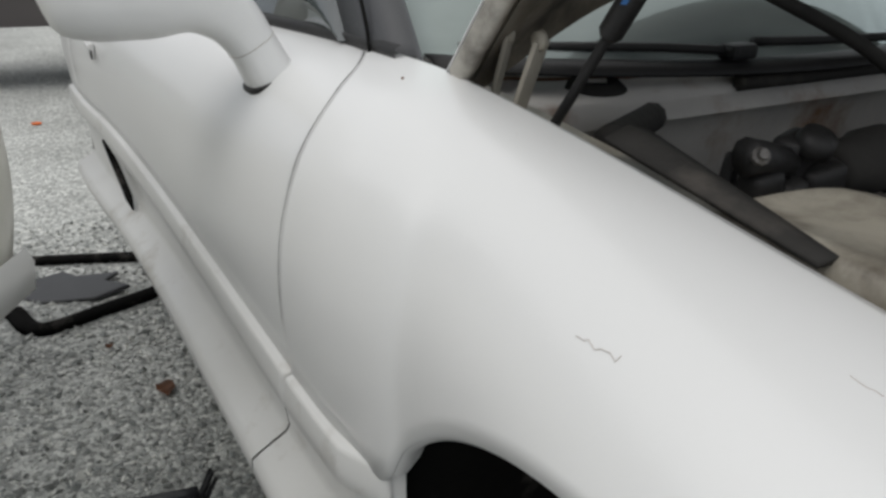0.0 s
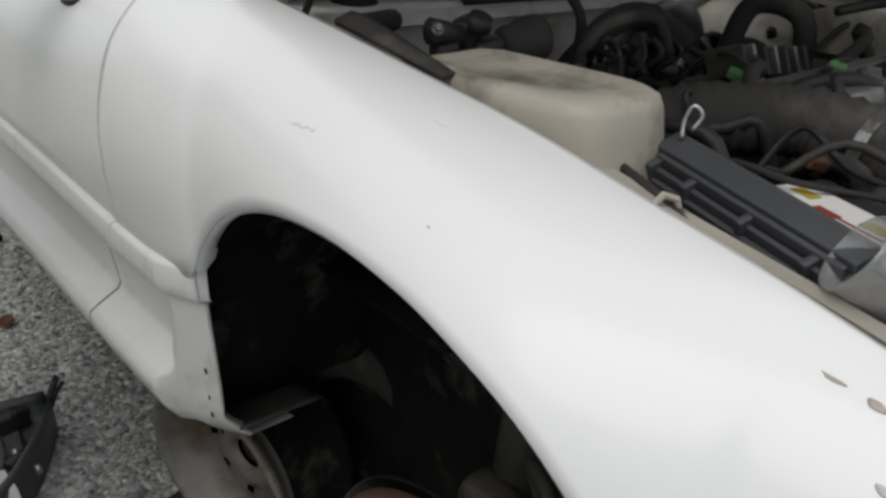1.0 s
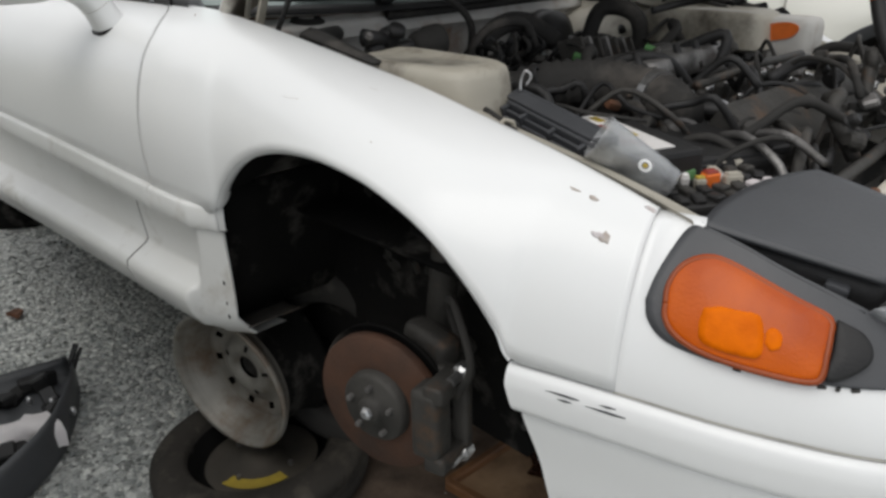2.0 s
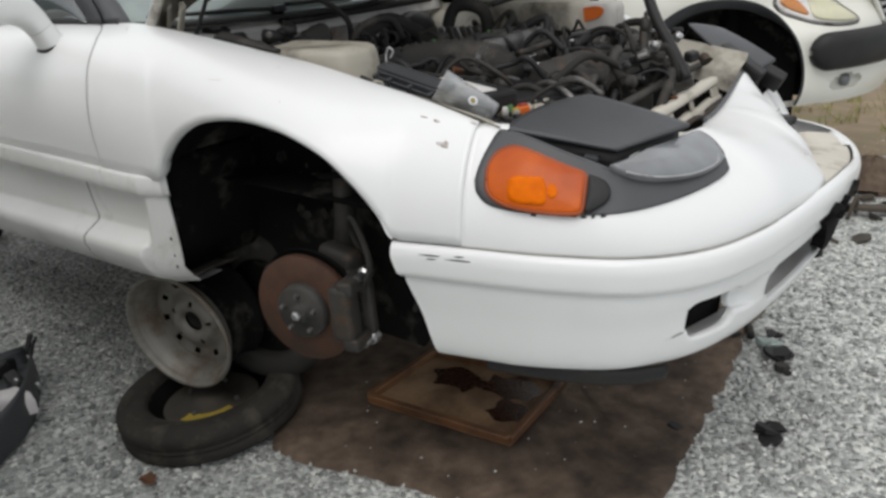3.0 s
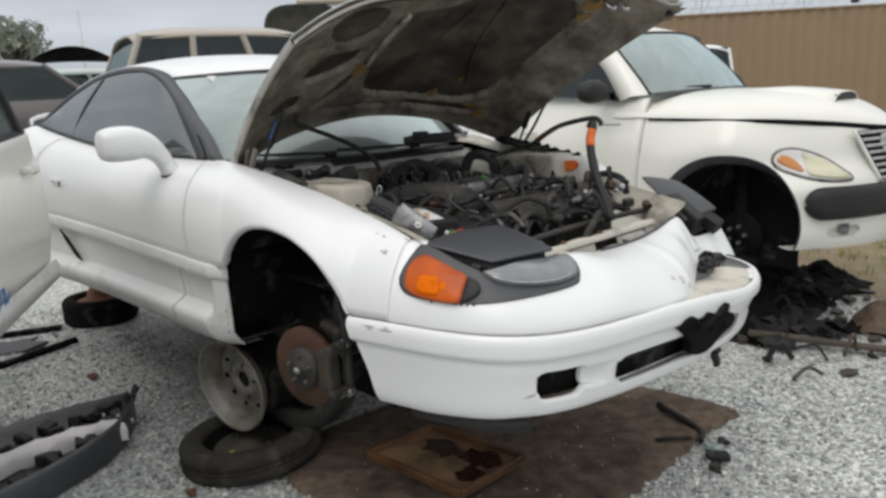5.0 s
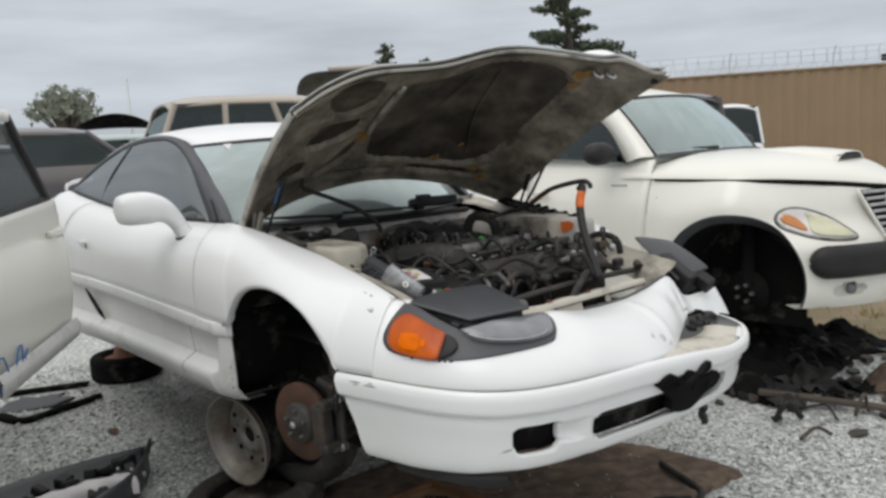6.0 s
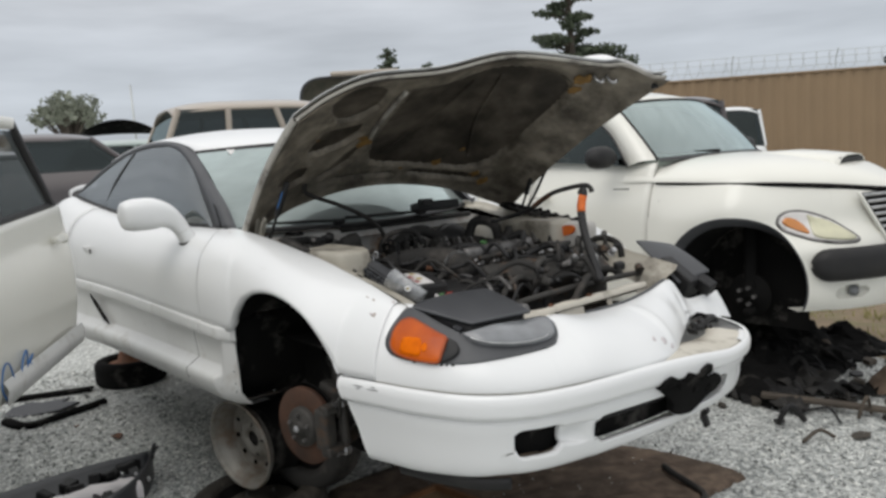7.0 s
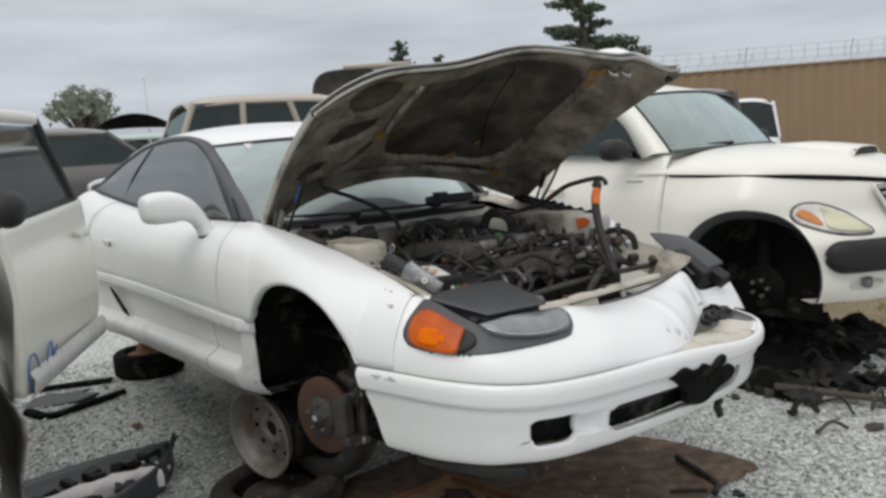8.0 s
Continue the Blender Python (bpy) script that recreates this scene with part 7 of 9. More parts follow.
def build_steel_wheel():
    n = Vector((0.24, -0.96, -0.07)).normalized()
    c = Vector((-0.637, -0.664, 0.353)) + 0.040 * n
    m = Matrix.Translation(c) @ n.to_track_quat("Z", "Y").to_matrix().to_4x4()
    t = thing("steel_wheel", "bare silver steel wheel propped upright under the sill", "wheel", (c.x, c.y, 0.14))
    rim = ((0.168, -0.150), (0.196, -0.148), (0.205, -0.142), (0.207, -0.128), (0.196, -0.120), (0.182, -0.105), (0.177, -0.070), (0.179, -0.02), (0.182, 0.0), (0.184, 0.018), (0.197, 0.026), (0.206, 0.032), (0.208, 0.044), (0.202, 0.050), (0.196, 0.046), (0.190, 0.030),
           (0.184, 0.012), (0.176, 0.006), (0.173, -0.012), (0.168, -0.020), (0.164, -0.052))
    barrel = part("rim_barrel", lathe(bmesh.new(), rim[8:], m, 64), STEEL, t, "scuffed silver rim barrel", True)
    # The back of the rim is near-black, with its shade put into the colour.
    part("rim_back", lathe(bmesh.new(), rim[:9], m, 64), SHADE_BLACK, t, "back of the rim, blackened for its shade", True)
    bm = bmesh.new()
    prof = ((0.036, -0.040), (0.042, -0.028), (0.064, -0.022), (0.082, -0.028), (0.096, -0.048), (0.121, -0.052), (0.139, -0.046), (0.164, -0.050))
    seg = 80
    rings = []
    for i in range(seg):
        a = 2 * math.pi * i / seg
        rings.append([bm.verts.new(m @ Vector((r * math.cos(a), r * math.sin(a), h))) for r, h in prof])
    for i in range(seg):
        for k in range(len(prof) - 1):
            if k == 5 and (i % 8) in (0, 1):
                continue
            if k == 2 and (i % 16) in (0, 1):
                continue
            bm.faces.new((rings[i][k], rings[(i + 1) % seg][k], rings[(i + 1) % seg][k + 1], rings[i][k + 1]))
    part("wheel_disc", bm, STEEL, t, "silver wheel disc with vent holes", True)
    # Black plate added where the hollow behind the disc is only shaded.
    part("rim_shadow_plate", lathe(bmesh.new(), ((0.0, -0.105), (0.156, -0.105)), m, 40), SHADE_BLACK, t, "black plate for the shade behind the disc", True)
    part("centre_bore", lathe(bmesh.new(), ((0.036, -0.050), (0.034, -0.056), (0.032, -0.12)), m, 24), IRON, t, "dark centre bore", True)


def build_prop_tyre():
    c = Vector((-0.50, -0.44, 0.36))
    n = Vector((0.30, -0.93, 0.12)).normalized()
    m = Matrix.Translation(c) @ n.to_track_quat("Z", "Y").to_matrix().to_4x4()
    t = thing("prop_tyre", "dark worn tyre standing behind the steel wheel", "tyre", (c.x, c.y, 0.10))
    part("tyre", lathe(bmesh.new(), tyre_profile(0.255, 0.16), m, 56), RUBBER, t, "", True)
    part("rim", lathe(bmesh.new(), ((0.0, -0.02), (0.10, -0.01), (0.15, -0.04), (0.172, 0.04)), m, 40), SHADE_BLACK, t, "near-black rim", True)


def build_mat():
    o = [(-0.60, -0.30), (-0.285, -0.690), (0.05, -0.635), (0.335, -0.575), (0.60, -0.46), (0.815, -0.330), (0.805, -0.10), (0.785, 0.17), (0.745, 0.53), (0.70, 0.85), (0.700, 1.115), (0.50, 1.13), (0.30, 1.10), (0.0, 1.0), (-0.5, 0.7)]
    rng = random.Random(14)
    c = curve([*o, o[0]], 120)[:-1]
    c = c + np.array([(rng.gauss(0, 0.006), rng.gauss(0, 0.006)) for _ in c])
    bm = bmesh.new()
    ctr = c.mean(0)
    prev = None
    top = bm.verts.new((ctr[0], ctr[1], 0.022))
    for k, w in enumerate((0.35, 0.7, 0.9, 0.985, 1.0)):
        row = [bm.verts.new((ctr[0] + (x - ctr[0]) * w, ctr[1] + (y - ctr[1]) * w, (0.022 + rng.gauss(0, 0.0015)) if k < 4 else 0.002)) for x, y in c]
        for i in range(len(row)):
            j = (i + 1) % len(row)
            bm.faces.new((top, row[i], row[j]) if prev is None else (prev[i], row[i], row[j], prev[j]))
        prev = row
    tagged(part("floor_mat", bm, MAT, None, "", True), "dirty brown oil-soaked carpet mat on the gravel under the coupe", "mat")
    rng2 = np.random.default_rng(3)
    pts = [(x, y) for x, y in zip(rng2.uniform(-0.4, 0.78, 160), rng2.uniform(-0.62, 1.05, 160))]
    bm = bmesh.new()
    for x, y in pts:
        r = rng2.uniform(0.002, 0.005)
        if ((x - 0.1) / 0.62) ** 2 + ((y - 0.2) / 0.80) ** 2 > 0.9:
            continue
        bmesh.ops.create_icosphere(bm, subdivisions=1, radius=r, matrix=Matrix.Translation((x, y, 0.023)) @ Matrix.Diagonal((1, 1, 0.6, 1)))
    tagged(part("grit", bm, STONES), "small grit scattered on the mat", "grit", kind="stuff")


def build_tray():
    a, b, c, d = (np.array((*p, 0.0)) for p in ((-0.165, -0.365), (0.365, -0.310), (0.335, 0.065), (-0.165, -0.010)))
    t = thing("wooden_tray", "rust-brown plywood tray with a raised rim and dark oil", "tray", (0.09, -0.15, 0.026))
    bm = bmesh.new()
    h = np.array((0, 0, 1.0))
    sheet(bm, [[p + h * 0.028, p + h * 0.046] for p in (a, b, c, d, a)])
    bm.faces.new([bm.verts.new(p + h * 0.046) for p in (a, b, c, d)])
    part("board", bm, BOARD, t, "oil-stained plywood board")
    for p, q in ((a, b), (b, c), (c, d), (d, a)):
        bm = bmesh.new()
        v = Vector(q - p)
        box(bm, (v.length, 0.026, 0.030), Matrix.Translation(Vector((p + q) / 2) + Vector((0, 0, 0.054))) @ Matrix.Rotation(math.atan2(v.y, v.x), 4, "Z"), 0.004, 1)
        part("rim_strip", bm, WOOD, t)
    bm = bmesh.new()
    rng = random.Random(7)
    for cx, cy, r in ((0.20, -0.06, 0.10), (0.02, -0.10, 0.09), (0.28, -0.18, 0.07)):
        o = [(cx + r * 1.3 * math.cos(k) * rng.uniform(0.6, 1.1), cy + r * math.sin(k) * rng.uniform(0.5, 1.1)) for k in np.linspace(0, 6.283, 14, endpoint=False)]
        bm.faces.new([bm.verts.new((x, y, 0.0472 + 0.0004 * cx)) for x, y in curve([*o, o[0]], 60)[:-1]])
    oil = surface("old_engine_oil", (0.045, 0.016, 0.008), (0.025, 0.010, 0.006), 5.0, 0.25, 0.0, 0.1, 80.0)
    part("oil_puddle", bm, oil, t, "glossy dark oil")


def build_cup():
    a, b = Vector((0.478, -0.466, 1.085)), Vector((0.380, -0.534, 1.160))
    d = b - a
    m = Matrix.Translation(a) @ d.to_track_quat("Z", "Y").to_matrix().to_4x4()
    L = d.length
    t = thing("plastic_cup", "empty clear plastic cup lying among the fuse box parts", "cup", tuple(a - Vector((0, 0, 0.03))))
    prof = [(0.0, 0.006), (0.024, 0.006), (0.028, 0.0), (0.031, 0.004), (0.032, 0.022), (0.034, 0.026), (0.036, L * 0.45), (0.039, L * 0.70), (0.040, L * 0.72), (0.0425, L * 0.95), (0.0445, L * 0.97), (0.0445, L), (0.0415, L), (0.038, L * 0.70), (0.030, 0.02), (0.0, 0.012)]
    part("cup_wall", lathe(bmesh.new(), [(0.86 * r, h) for r, h in prof], m, 40), PET, t, "crinkled clear plastic", True)
    near = (m.inverted().to_3x3() @ Vector((0.5, -0.75, 0.35)))
    turn = math.atan2(near.y, near.x)
    for r0, r1, mt, label in ((0.006, 0.011, WHITE, "plain white ring mark"), (0.0, 0.004, YELLOW, "plain yellow-green mark")):
        rows = []
        for q in np.linspace(0, 2 * math.pi, 28):
            row = []
            for r in (r0, r1):
                k, h = turn + r * math.cos(q) / 0.036, L * 0.42 + r * math.sin(q)
                row.append(m @ Vector((0.0325 * math.cos(k), 0.0325 * math.sin(k), h)))
            rows.append(row)
        part("emblem", sheet(bmesh.new(), np.array(rows)), mt, t, label, True)


def build_bumper_scrap():
    """Torn inner bumper cover with a pale foam core, lying on the gravel."""
    c0 = Vector((-1.34, -1.17, 0.0))
    t = thing("bumper_scrap", "torn black plastic bumper piece with pale foam on the gravel", "debris", tuple(c0))
    left = curve([(-1.50, -0.90, 0.11), (-1.57, -1.20, 0.10), (-1.57, -1.55, 0.09), (-1.50, -1.95, 0.08)], 30)
    right = curve([(-1.46, -0.89, 0.11), (-1.26, -0.98, 0.115), (-1.06, -1.12, 0.12), (-0.88, -1.42, 0.11), (-0.72, -1.95, 0.09)], 30)
    rows = []
    for a, b in zip(left, right):
        r = [a + np.array((-0.01, 0, -0.09))]
        for w, h in ((0.0, 0.0), (0.04, 0.012), (0.10, -0.012), (0.16, -0.055), (0.5, -0.065), (0.84, -0.055), (0.90, -0.012), (0.95, 0.014), (1.0, 0.006)):
            r.append(a + (b - a) * w + np.array((0, 0, h)))
        r.append(b + np.array((0.012, -0.004, -0.105)))
        rows.append(r)
    cover = part("cover", sheet(bmesh.new(), np.array(rows), 0.004, (0, 0, 1)), GREY, t, "scuffed black plastic cover", True)
    rng = random.Random(5)
    core = curve([(-1.16, -1.06, 0.10), (-1.19, -1.18, 0.105), (-1.20, -1.35, 0.10), (-1.16, -1.60, 0.10), (-1.08, -1.95, 0.10)], 34)
    foam = []
    for i, q in enumerate(core):
        hw = 0.052 + 0.016 * math.sin(i * 0.9) + 0.026 * rng.random() * (i % 3 == 0)
        foam.append([q + np.array((-hw, 0, -0.05)), q + np.array((-hw, 0, 0.0)), q + np.array((-hw * 0.7, 0, 0.022)), q + np.array((hw * 0.7, 0.01, 0.026)), q + np.array((hw, 0.012, 0.0)), q + np.array((hw, 0.012, -0.05))])
    part("foam_core", sheet(bmesh.new(), np.array(foam)), FOAM, t, "broken pale foam core", True)
    for k in range(34):
        bm = bmesh.new()
        i = rng.randrange(2, 29)
        w = rng.choice((0.22, 0.30, 0.72, 0.80))
        q = left[i] + (right[i] - left[i]) * w + np.array((0, 0, rng.uniform(-0.05, -0.02)))
        box(bm, (rng.uniform(0.03, 0.09), rng.uniform(0.03, 0.08), rng.uniform(0.03, 0.06)), Matrix.Translation(q) @ pose(0, 0, 0, rng.uniform(-20, 20), rng.uniform(-20, 20), rng.uniform(0, 180)), 0.006, 1)
        part("mounting_block", bm, BLACK, t)
    for x, y in ((-1.30, -1.02), (-1.36, -1.07), (-1.20, -0.99), (-1.02, -1.25), (-1.09, -1.17)):
        part("clip", lathe(bmesh.new(), ((0, 0.02), (0.008, 0.018), (0.010, 0.0), (0.0, -0.01)), Matrix.Translation((x, y, 0.085)), 10), ALLOY, t, "small bright clip", True)
    bm = bmesh.new()
    for k in range(6):
        tube(bm, [left[0] + np.array((0.01 * k, 0.0, -0.02)), left[0] + np.array((0.016 * k - 0.03, 0.03 + 0.02 * rng.random(), 0.02 + 0.03 * rng.random()))], 0.006, 5)
    part("torn_tip", bm, BLACK, t)


def strip(name, label, path, w, h, mt, cat="debris"):
    rows = []
    p = curve(path, 24)
    for i, q in enumerate(p):
        d = p[min(i + 1, 23)] - p[max(i - 1, 0)]
        s = np.array((-d[1], d[0], 0)) / (np.linalg.norm(d[:2]) + 1e-9) * w
        rows.append([q - s + np.array((0, 0, -h)), q - s, q - s * 0.2 + np.array((0, 0, h * 0.6)), q + s, q + s + np.array((0, 0, -h))])
    ob = part(name, sheet(bmesh.new(), np.array(rows), 0.002, (0, 0, -1)), mt, None, "", True)
    return tagged(ob, label, cat)


def build_litter():
    strip("trim_strip", "long black rubber trim strip lying on gravel", [(-3.70, -1.34, 0.025), (-3.58, -1.05, 0.03), (-3.45, -0.72, 0.03)], 0.034, 0.022, SHADE_BLACK)
    strip("trim_strip", "bent black plastic trim strip lying on gravel", [(-3.10, -1.34, 0.03), (-2.88, -1.25, 0.03), (-2.95, -1.0, 0.03), (-3.05, -0.74, 0.03)], 0.036, 0.024, SHADE_BLACK)
    bm = bmesh.new()
    prism(bm, [(-0.16, -0.05), (-0.05, -0.09), (0.10, -0.07), (0.17, 0.0), (0.08, 0.03), (0.10, 0.08), (-0.02, 0.06), (-0.08, 0.09), (-0.15, 0.04)], 0.02, Matrix.Translation((-3.25, -1.10, 0.004)) @ pose(0, 0, 0, 4, -3, 60) @ Matrix.Diagonal((1.5, 1.6, 1.0, 1.0)), 0.003)
    tagged(part("plastic_shard", bm, GREY), "torn grey plastic shard lying flat on gravel", "debris")
    for x, y, s in ((-2.21, -0.88, 0.05), (-0.47, -1.02, 0.035), (-2.6, -1.02, 0.022)):
        rng = random.Random(int(x * 100))
        rows = [[(x + s * u * (1 - 0.5 * abs(v)) * 1.0, y + s * 0.6 * v, 0.012 + 0.012 * rng.random() + 0.01 * abs(v)) for v in np.linspace(-1, 1, 5)] for u in np.linspace(-1, 1, 7)]
        tagged(part("dead_leaf", sheet(bmesh.new(), np.array(rows)), RUST, None, "", True), "curled brown dead leaf on gravel", "leaf")
    bm = bmesh.new()
    prism(bm, [(-0.05, -0.03), (0.04, -0.04), (0.06, 0.01), (0.01, 0.04), (-0.05, 0.03)], 0.004, Matrix.Translation((-6.9, -1.15, 0.008)) @ pose(0, 0, 0, 0, 0, 20))
    tagged(part("orange_scrap", bm, ORANGE), "small bright orange plastic scrap on gravel", "debris")
    hoses = [([(0.40, 0.92, 0.035), (0.50, 0.86, 0.045), (0.60, 0.84, 0.035), (0.70, 0.80, 0.03), (0.74, 0.72, 0.028)], 0.014, "curled black rubber hose on the mat"), ([(0.60, 0.60, 0.03), (0.66, 0.66, 0.035), (0.70, 0.72, 0.03)], 0.008, "short black rubber hose scrap")]
    for path, r, lab in hoses:
        bm = bmesh.new()
        tube(bm, curve(path, 20), r, 8)
        tagged(part("rubber_hose", bm, RUBBER, None, "", True), lab, "hose")
    rng = random.Random(21)
    for x, y, s, mt, lab in ((0.80, 0.72, 0.045, GREENPAINT, "pale green plastic fragment on gravel"), (0.86, 0.66, 0.05, BLACK, "black plastic fragment on gravel"), (0.98, 0.19, 0.05, BLACK, "black plastic fragment on gravel"), (0.74, 0.06, 0.03, BLACK, "black plastic fragment on gravel"),
                             (0.90, 0.58, 0.03, IRON, "dark metal fragment on gravel"), (0.80, 0.80, 0.03, BLACK, "black plastic fragment on gravel")):
        bm = bmesh.new()
        for k in range(3):
            o = [(s * math.cos(a) * rng.uniform(0.4, 1.1), s * math.sin(a) * rng.uniform(0.4, 1.0)) for a in np.linspace(0, 6.283, 7, endpoint=False)]
            prism(bm, o, rng.uniform(0.006, 0.02), Matrix.Translation((x + rng.uniform(-0.4, 0.4) * s, y + rng.uniform(-0.4, 0.4) * s, 0.008)) @ pose(0, 0, 0, rng.uniform(-20, 20), rng.uniform(-20, 20), 0))
        tagged(part("plastic_fragment", bm, mt), lab, "debris")
    bm = bmesh.new()
    tube(bm, curve([(0.36, -0.72, 0.012), (0.44, -0.74, 0.02), (0.52, -0.70, 0.022), (0.57, -0.66, 0.014), (0.60, -0.67, 0.012)], 20), 0.007, 7)
    tagged(part("wire_scrap", bm, BLACK, None, "", True), "short bent black wire on gravel", "wire")


def build_rear_stand():
    c = (-3.50, -0.42, 0.0)
    t = thing("stand_wheel", "dark tyre lying flat with a rusty hub under the rear sill", "wheel", c)
    m = Matrix.Translation((c[0], c[1], 0.095))
    part("tyre", lathe(bmesh.new(), tyre_profile(0.26, 0.19), m, 56), SHADE_BLACK, t, "dark worn tyre", True)
    part("hub", lathe(bmesh.new(), ((0, 0.16), (0.06, 0.16), (0.075, 0.14), (0.09, 0.08), (0.15, 0.06), (0.20, 0.05), (0.205, 0.0)), m, 40), RUST, t, "rusty steel hub", True)


# ---- the cream retro wagon beside the coupe ----
def build_wagon():
    X, Y, Z, H = 0.0, 2.75, 0.36, 2.5
    m = pose(X, Y, Z, 0, 0, H)
    t = thing("retro_wagon", "cream retro-style wagon with black bumper pads and missing wheel", "car", (X, Y, 0.40))
    tf = lambda q: np.array([[tuple(m @ Vector(p)) for p in r] for r in np.asarray(q, float)])
    both = (lambda q: np.asarray(q, float)), (lambda q: np.asarray(q, float)[::-1] * np.array((1, -1, 1)))
    ax, az, ar = 0.08, 0.33, 0.413
    # outlines in plan, low at the bumper and high at the lamps, by the length run along them
    low = curve([(-0.60, -0.79), (-0.3, -0.79), (0.05, -0.79), (0.20, -0.765), (0.33, -0.705), (0.43, -0.63), (0.51, -0.55), (0.58, -0.465), (0.645, -0.35), (0.70, -0.21), (0.728, -0.08), (0.735, 0.0)], 200)
    high = curve([(-0.60, -0.785), (-0.3, -0.785), (0.03, -0.772), (0.15, -0.715), (0.277, -0.615), (0.37, -0.53), (0.47, -0.43), (0.585, -0.30), (0.645, -0.215), (0.69, -0.12), (0.71, 0.0)], 200)
    run_l = np.r_[0, np.cumsum(np.linalg.norm(np.diff(low, axis=0), axis=1))] - 0.60
    run_h = np.r_[0, np.cumsum(np.linalg.norm(np.diff(high, axis=0), axis=1))] - 0.60

    def shut_z(x):
        return at(((-9, 0.955), (-0.62, 0.955), (-0.11, 0.943), (0.21, 0.928), (0.45, 0.90), (0.62, 0.868), (0.72, 0.845)), x)

    def crown(x):
        return at(((-9, 1.10), (-0.62, 1.100), (-0.15, 1.092), (0.06, 1.080), (0.25, 1.052), (0.42, 1.012), (0.54, 0.965), (0.63, 0.915), (0.70, 0.862)), x)

    def shell(u, z):
        """The front wing and bumper at a length u along the plan and a height z."""
        k = min(1.0, max(0.0, (z - 0.52) / 0.20))
        k = k * k * (3 - 2 * k)
        a = np.array([np.interp(u, run_l, low[:, i]) for i in (0, 1)])
        b = np.array([np.interp(u, run_h, high[:, i]) for i in (0, 1)])
        p = a + (b - a) * k
        e = np.array([np.interp(u + 0.02, run_l, low[:, i]) - np.interp(u - 0.02, run_l, low[:, i]) for i in (0, 1)])
        n = np.array((-e[1], e[0])) / (np.linalg.norm(e) + 1e-9)
        r = math.hypot(u - ax, z - az)
        out = 0.050 * math.exp(-((r - 0.44) / 0.16) ** 2) * min(1.0, max(0.0, 1 - (u - 0.12) * 2.6))
        top = max(0.0, (z - 0.70) / 0.40)
        tuck = 0.035 * max(0.0, (0.32 - z) / 0.12) ** 2 if u > 0.3 else 0.0
        p = p + n * (0.17 * top**1.7 + tuck - out)
        return np.array((p[0], p[1], min(z, shut_z(p[0]) - 0.006)))

    u_mid, u_end = 0.62, float(run_l[-1])
    for side_no, mir in enumerate(both):
        # front wing and bumper corner in one skin: rays from the arch lip to the edge of the panel
        rows = []
        for a in np.linspace(radians(-17.5), radians(207), 90):
            ca, sa = math.cos(a), math.sin(a)
            k = 1e9
            for lim, comp, o in ((u_mid, ca, ax), (-0.47, ca, ax), (0.962, sa, az), (0.205, sa, az)):
                if (lim - o) * comp > 0:
                    k = min(k, (lim - o) / comp)
            rows.append([shell(ax + ca * (ar + (k - ar) * w), az + sa * (ar + (k - ar) * w)) for w in np.linspace(0, 1, 18)])
        wing = skin("front_wing", tf(mir(rows)), CREAM, t, "bulging cream front wing", 0.0)
        # nose from the corner to the middle, with an oval opening for the fog lamp
        us, zs = np.linspace(u_mid, u_end, 34), np.r_[np.linspace(0.205, 0.40, 16), np.linspace(0.415, 0.955, 22)]
        bm = bmesh.new()
        grid = [[bm.verts.new(tuple(m @ Vector(tuple(shell(u, z) * np.array((1, -1 if side_no else 1, 1)))))) for z in zs] for u in us]
        hole = lambda u, z: ((u - 0.735) / 0.105) ** 2 + ((z - 0.305) / 0.040) ** 2 < 1
        for i in range(len(us) - 1):
            for j in range(len(zs) - 1):
                if not hole((us[i] + us[i + 1]) / 2, (zs[j] + zs[j + 1]) / 2):
                    bm.faces.new((grid[i][j], grid[i + 1][j], grid[i + 1][j + 1], grid[i][j + 1]))
        bmesh.ops.delete(bm, geom=[v for v in bm.verts if not v.link_faces], context="VERTS")
        bump = part("front_bumper", bm, CREAM, t, "cream bumper cover with a dark rubber pad", True)
        cup = [[np.array(shell(0.735 + 0.125 * r * math.cos(a), 0.305 + 0.052 * r * math.sin(a))) - np.array((0.004 + 0.045 * (1 - r**3), -0.03 * (1 - r**3), 0)) for r in np.linspace(0.02, 1, 7)] for a in np.linspace(0, 2 * math.pi, 36)]
        skin("fog_lamp_recess", tf(mir(cup)), CREAM, bump, "moulded oval recess", 0.0)
        fogc = shell(0.79, 0.305)
        fm = m @ Matrix.Translation((fogc[0] - 0.030, (fogc[1] + 0.012) * (-1 if side_no else 1), fogc[2])) @ pose(0, 0, 0, 0, 90, 0)
        part("fog_lamp", lathe(bmesh.new(), ((0.0, 0.012), (0.026, 0.006), (0.032, -0.004), (0.032, -0.03)), fm, 20), CLEAR, bump, "clouded fog lamp", True)
        # black flare inside the arch, then the liner
        edge = [shell(ax + ar * math.cos(a), az + ar * math.sin(a)) for a in np.linspace(radians(-17), radians(205), 64)]
        flare, liner = [], []
        for a, p in zip(np.linspace(radians(-17), radians(205), 64), edge):
            inw = np.array((-math.cos(a), 0.0, -math.sin(a)))
            wide = 0.050 * min(1.0, max(0.15, (a - radians(20)) / radians(40)))
            flare.append([p + np.array((0, -0.002, 0)), p + inw * 0.006 + np.array((0, -0.006, 0)), p + inw * 0.014 + np.array((0, 0.006, 0)), p + inw * wide + np.array((0, 0.022, 0)), p + inw * wide + np.array((0, 0.05, 0))])
            liner.append([p + inw * wide + np.array((0, 0.04, 0)), p + inw * (wide + 0.01) + np.array((0, 0.16, 0)), p + inw * (wide + 0.015) + np.array((0, 0.40, 0))])
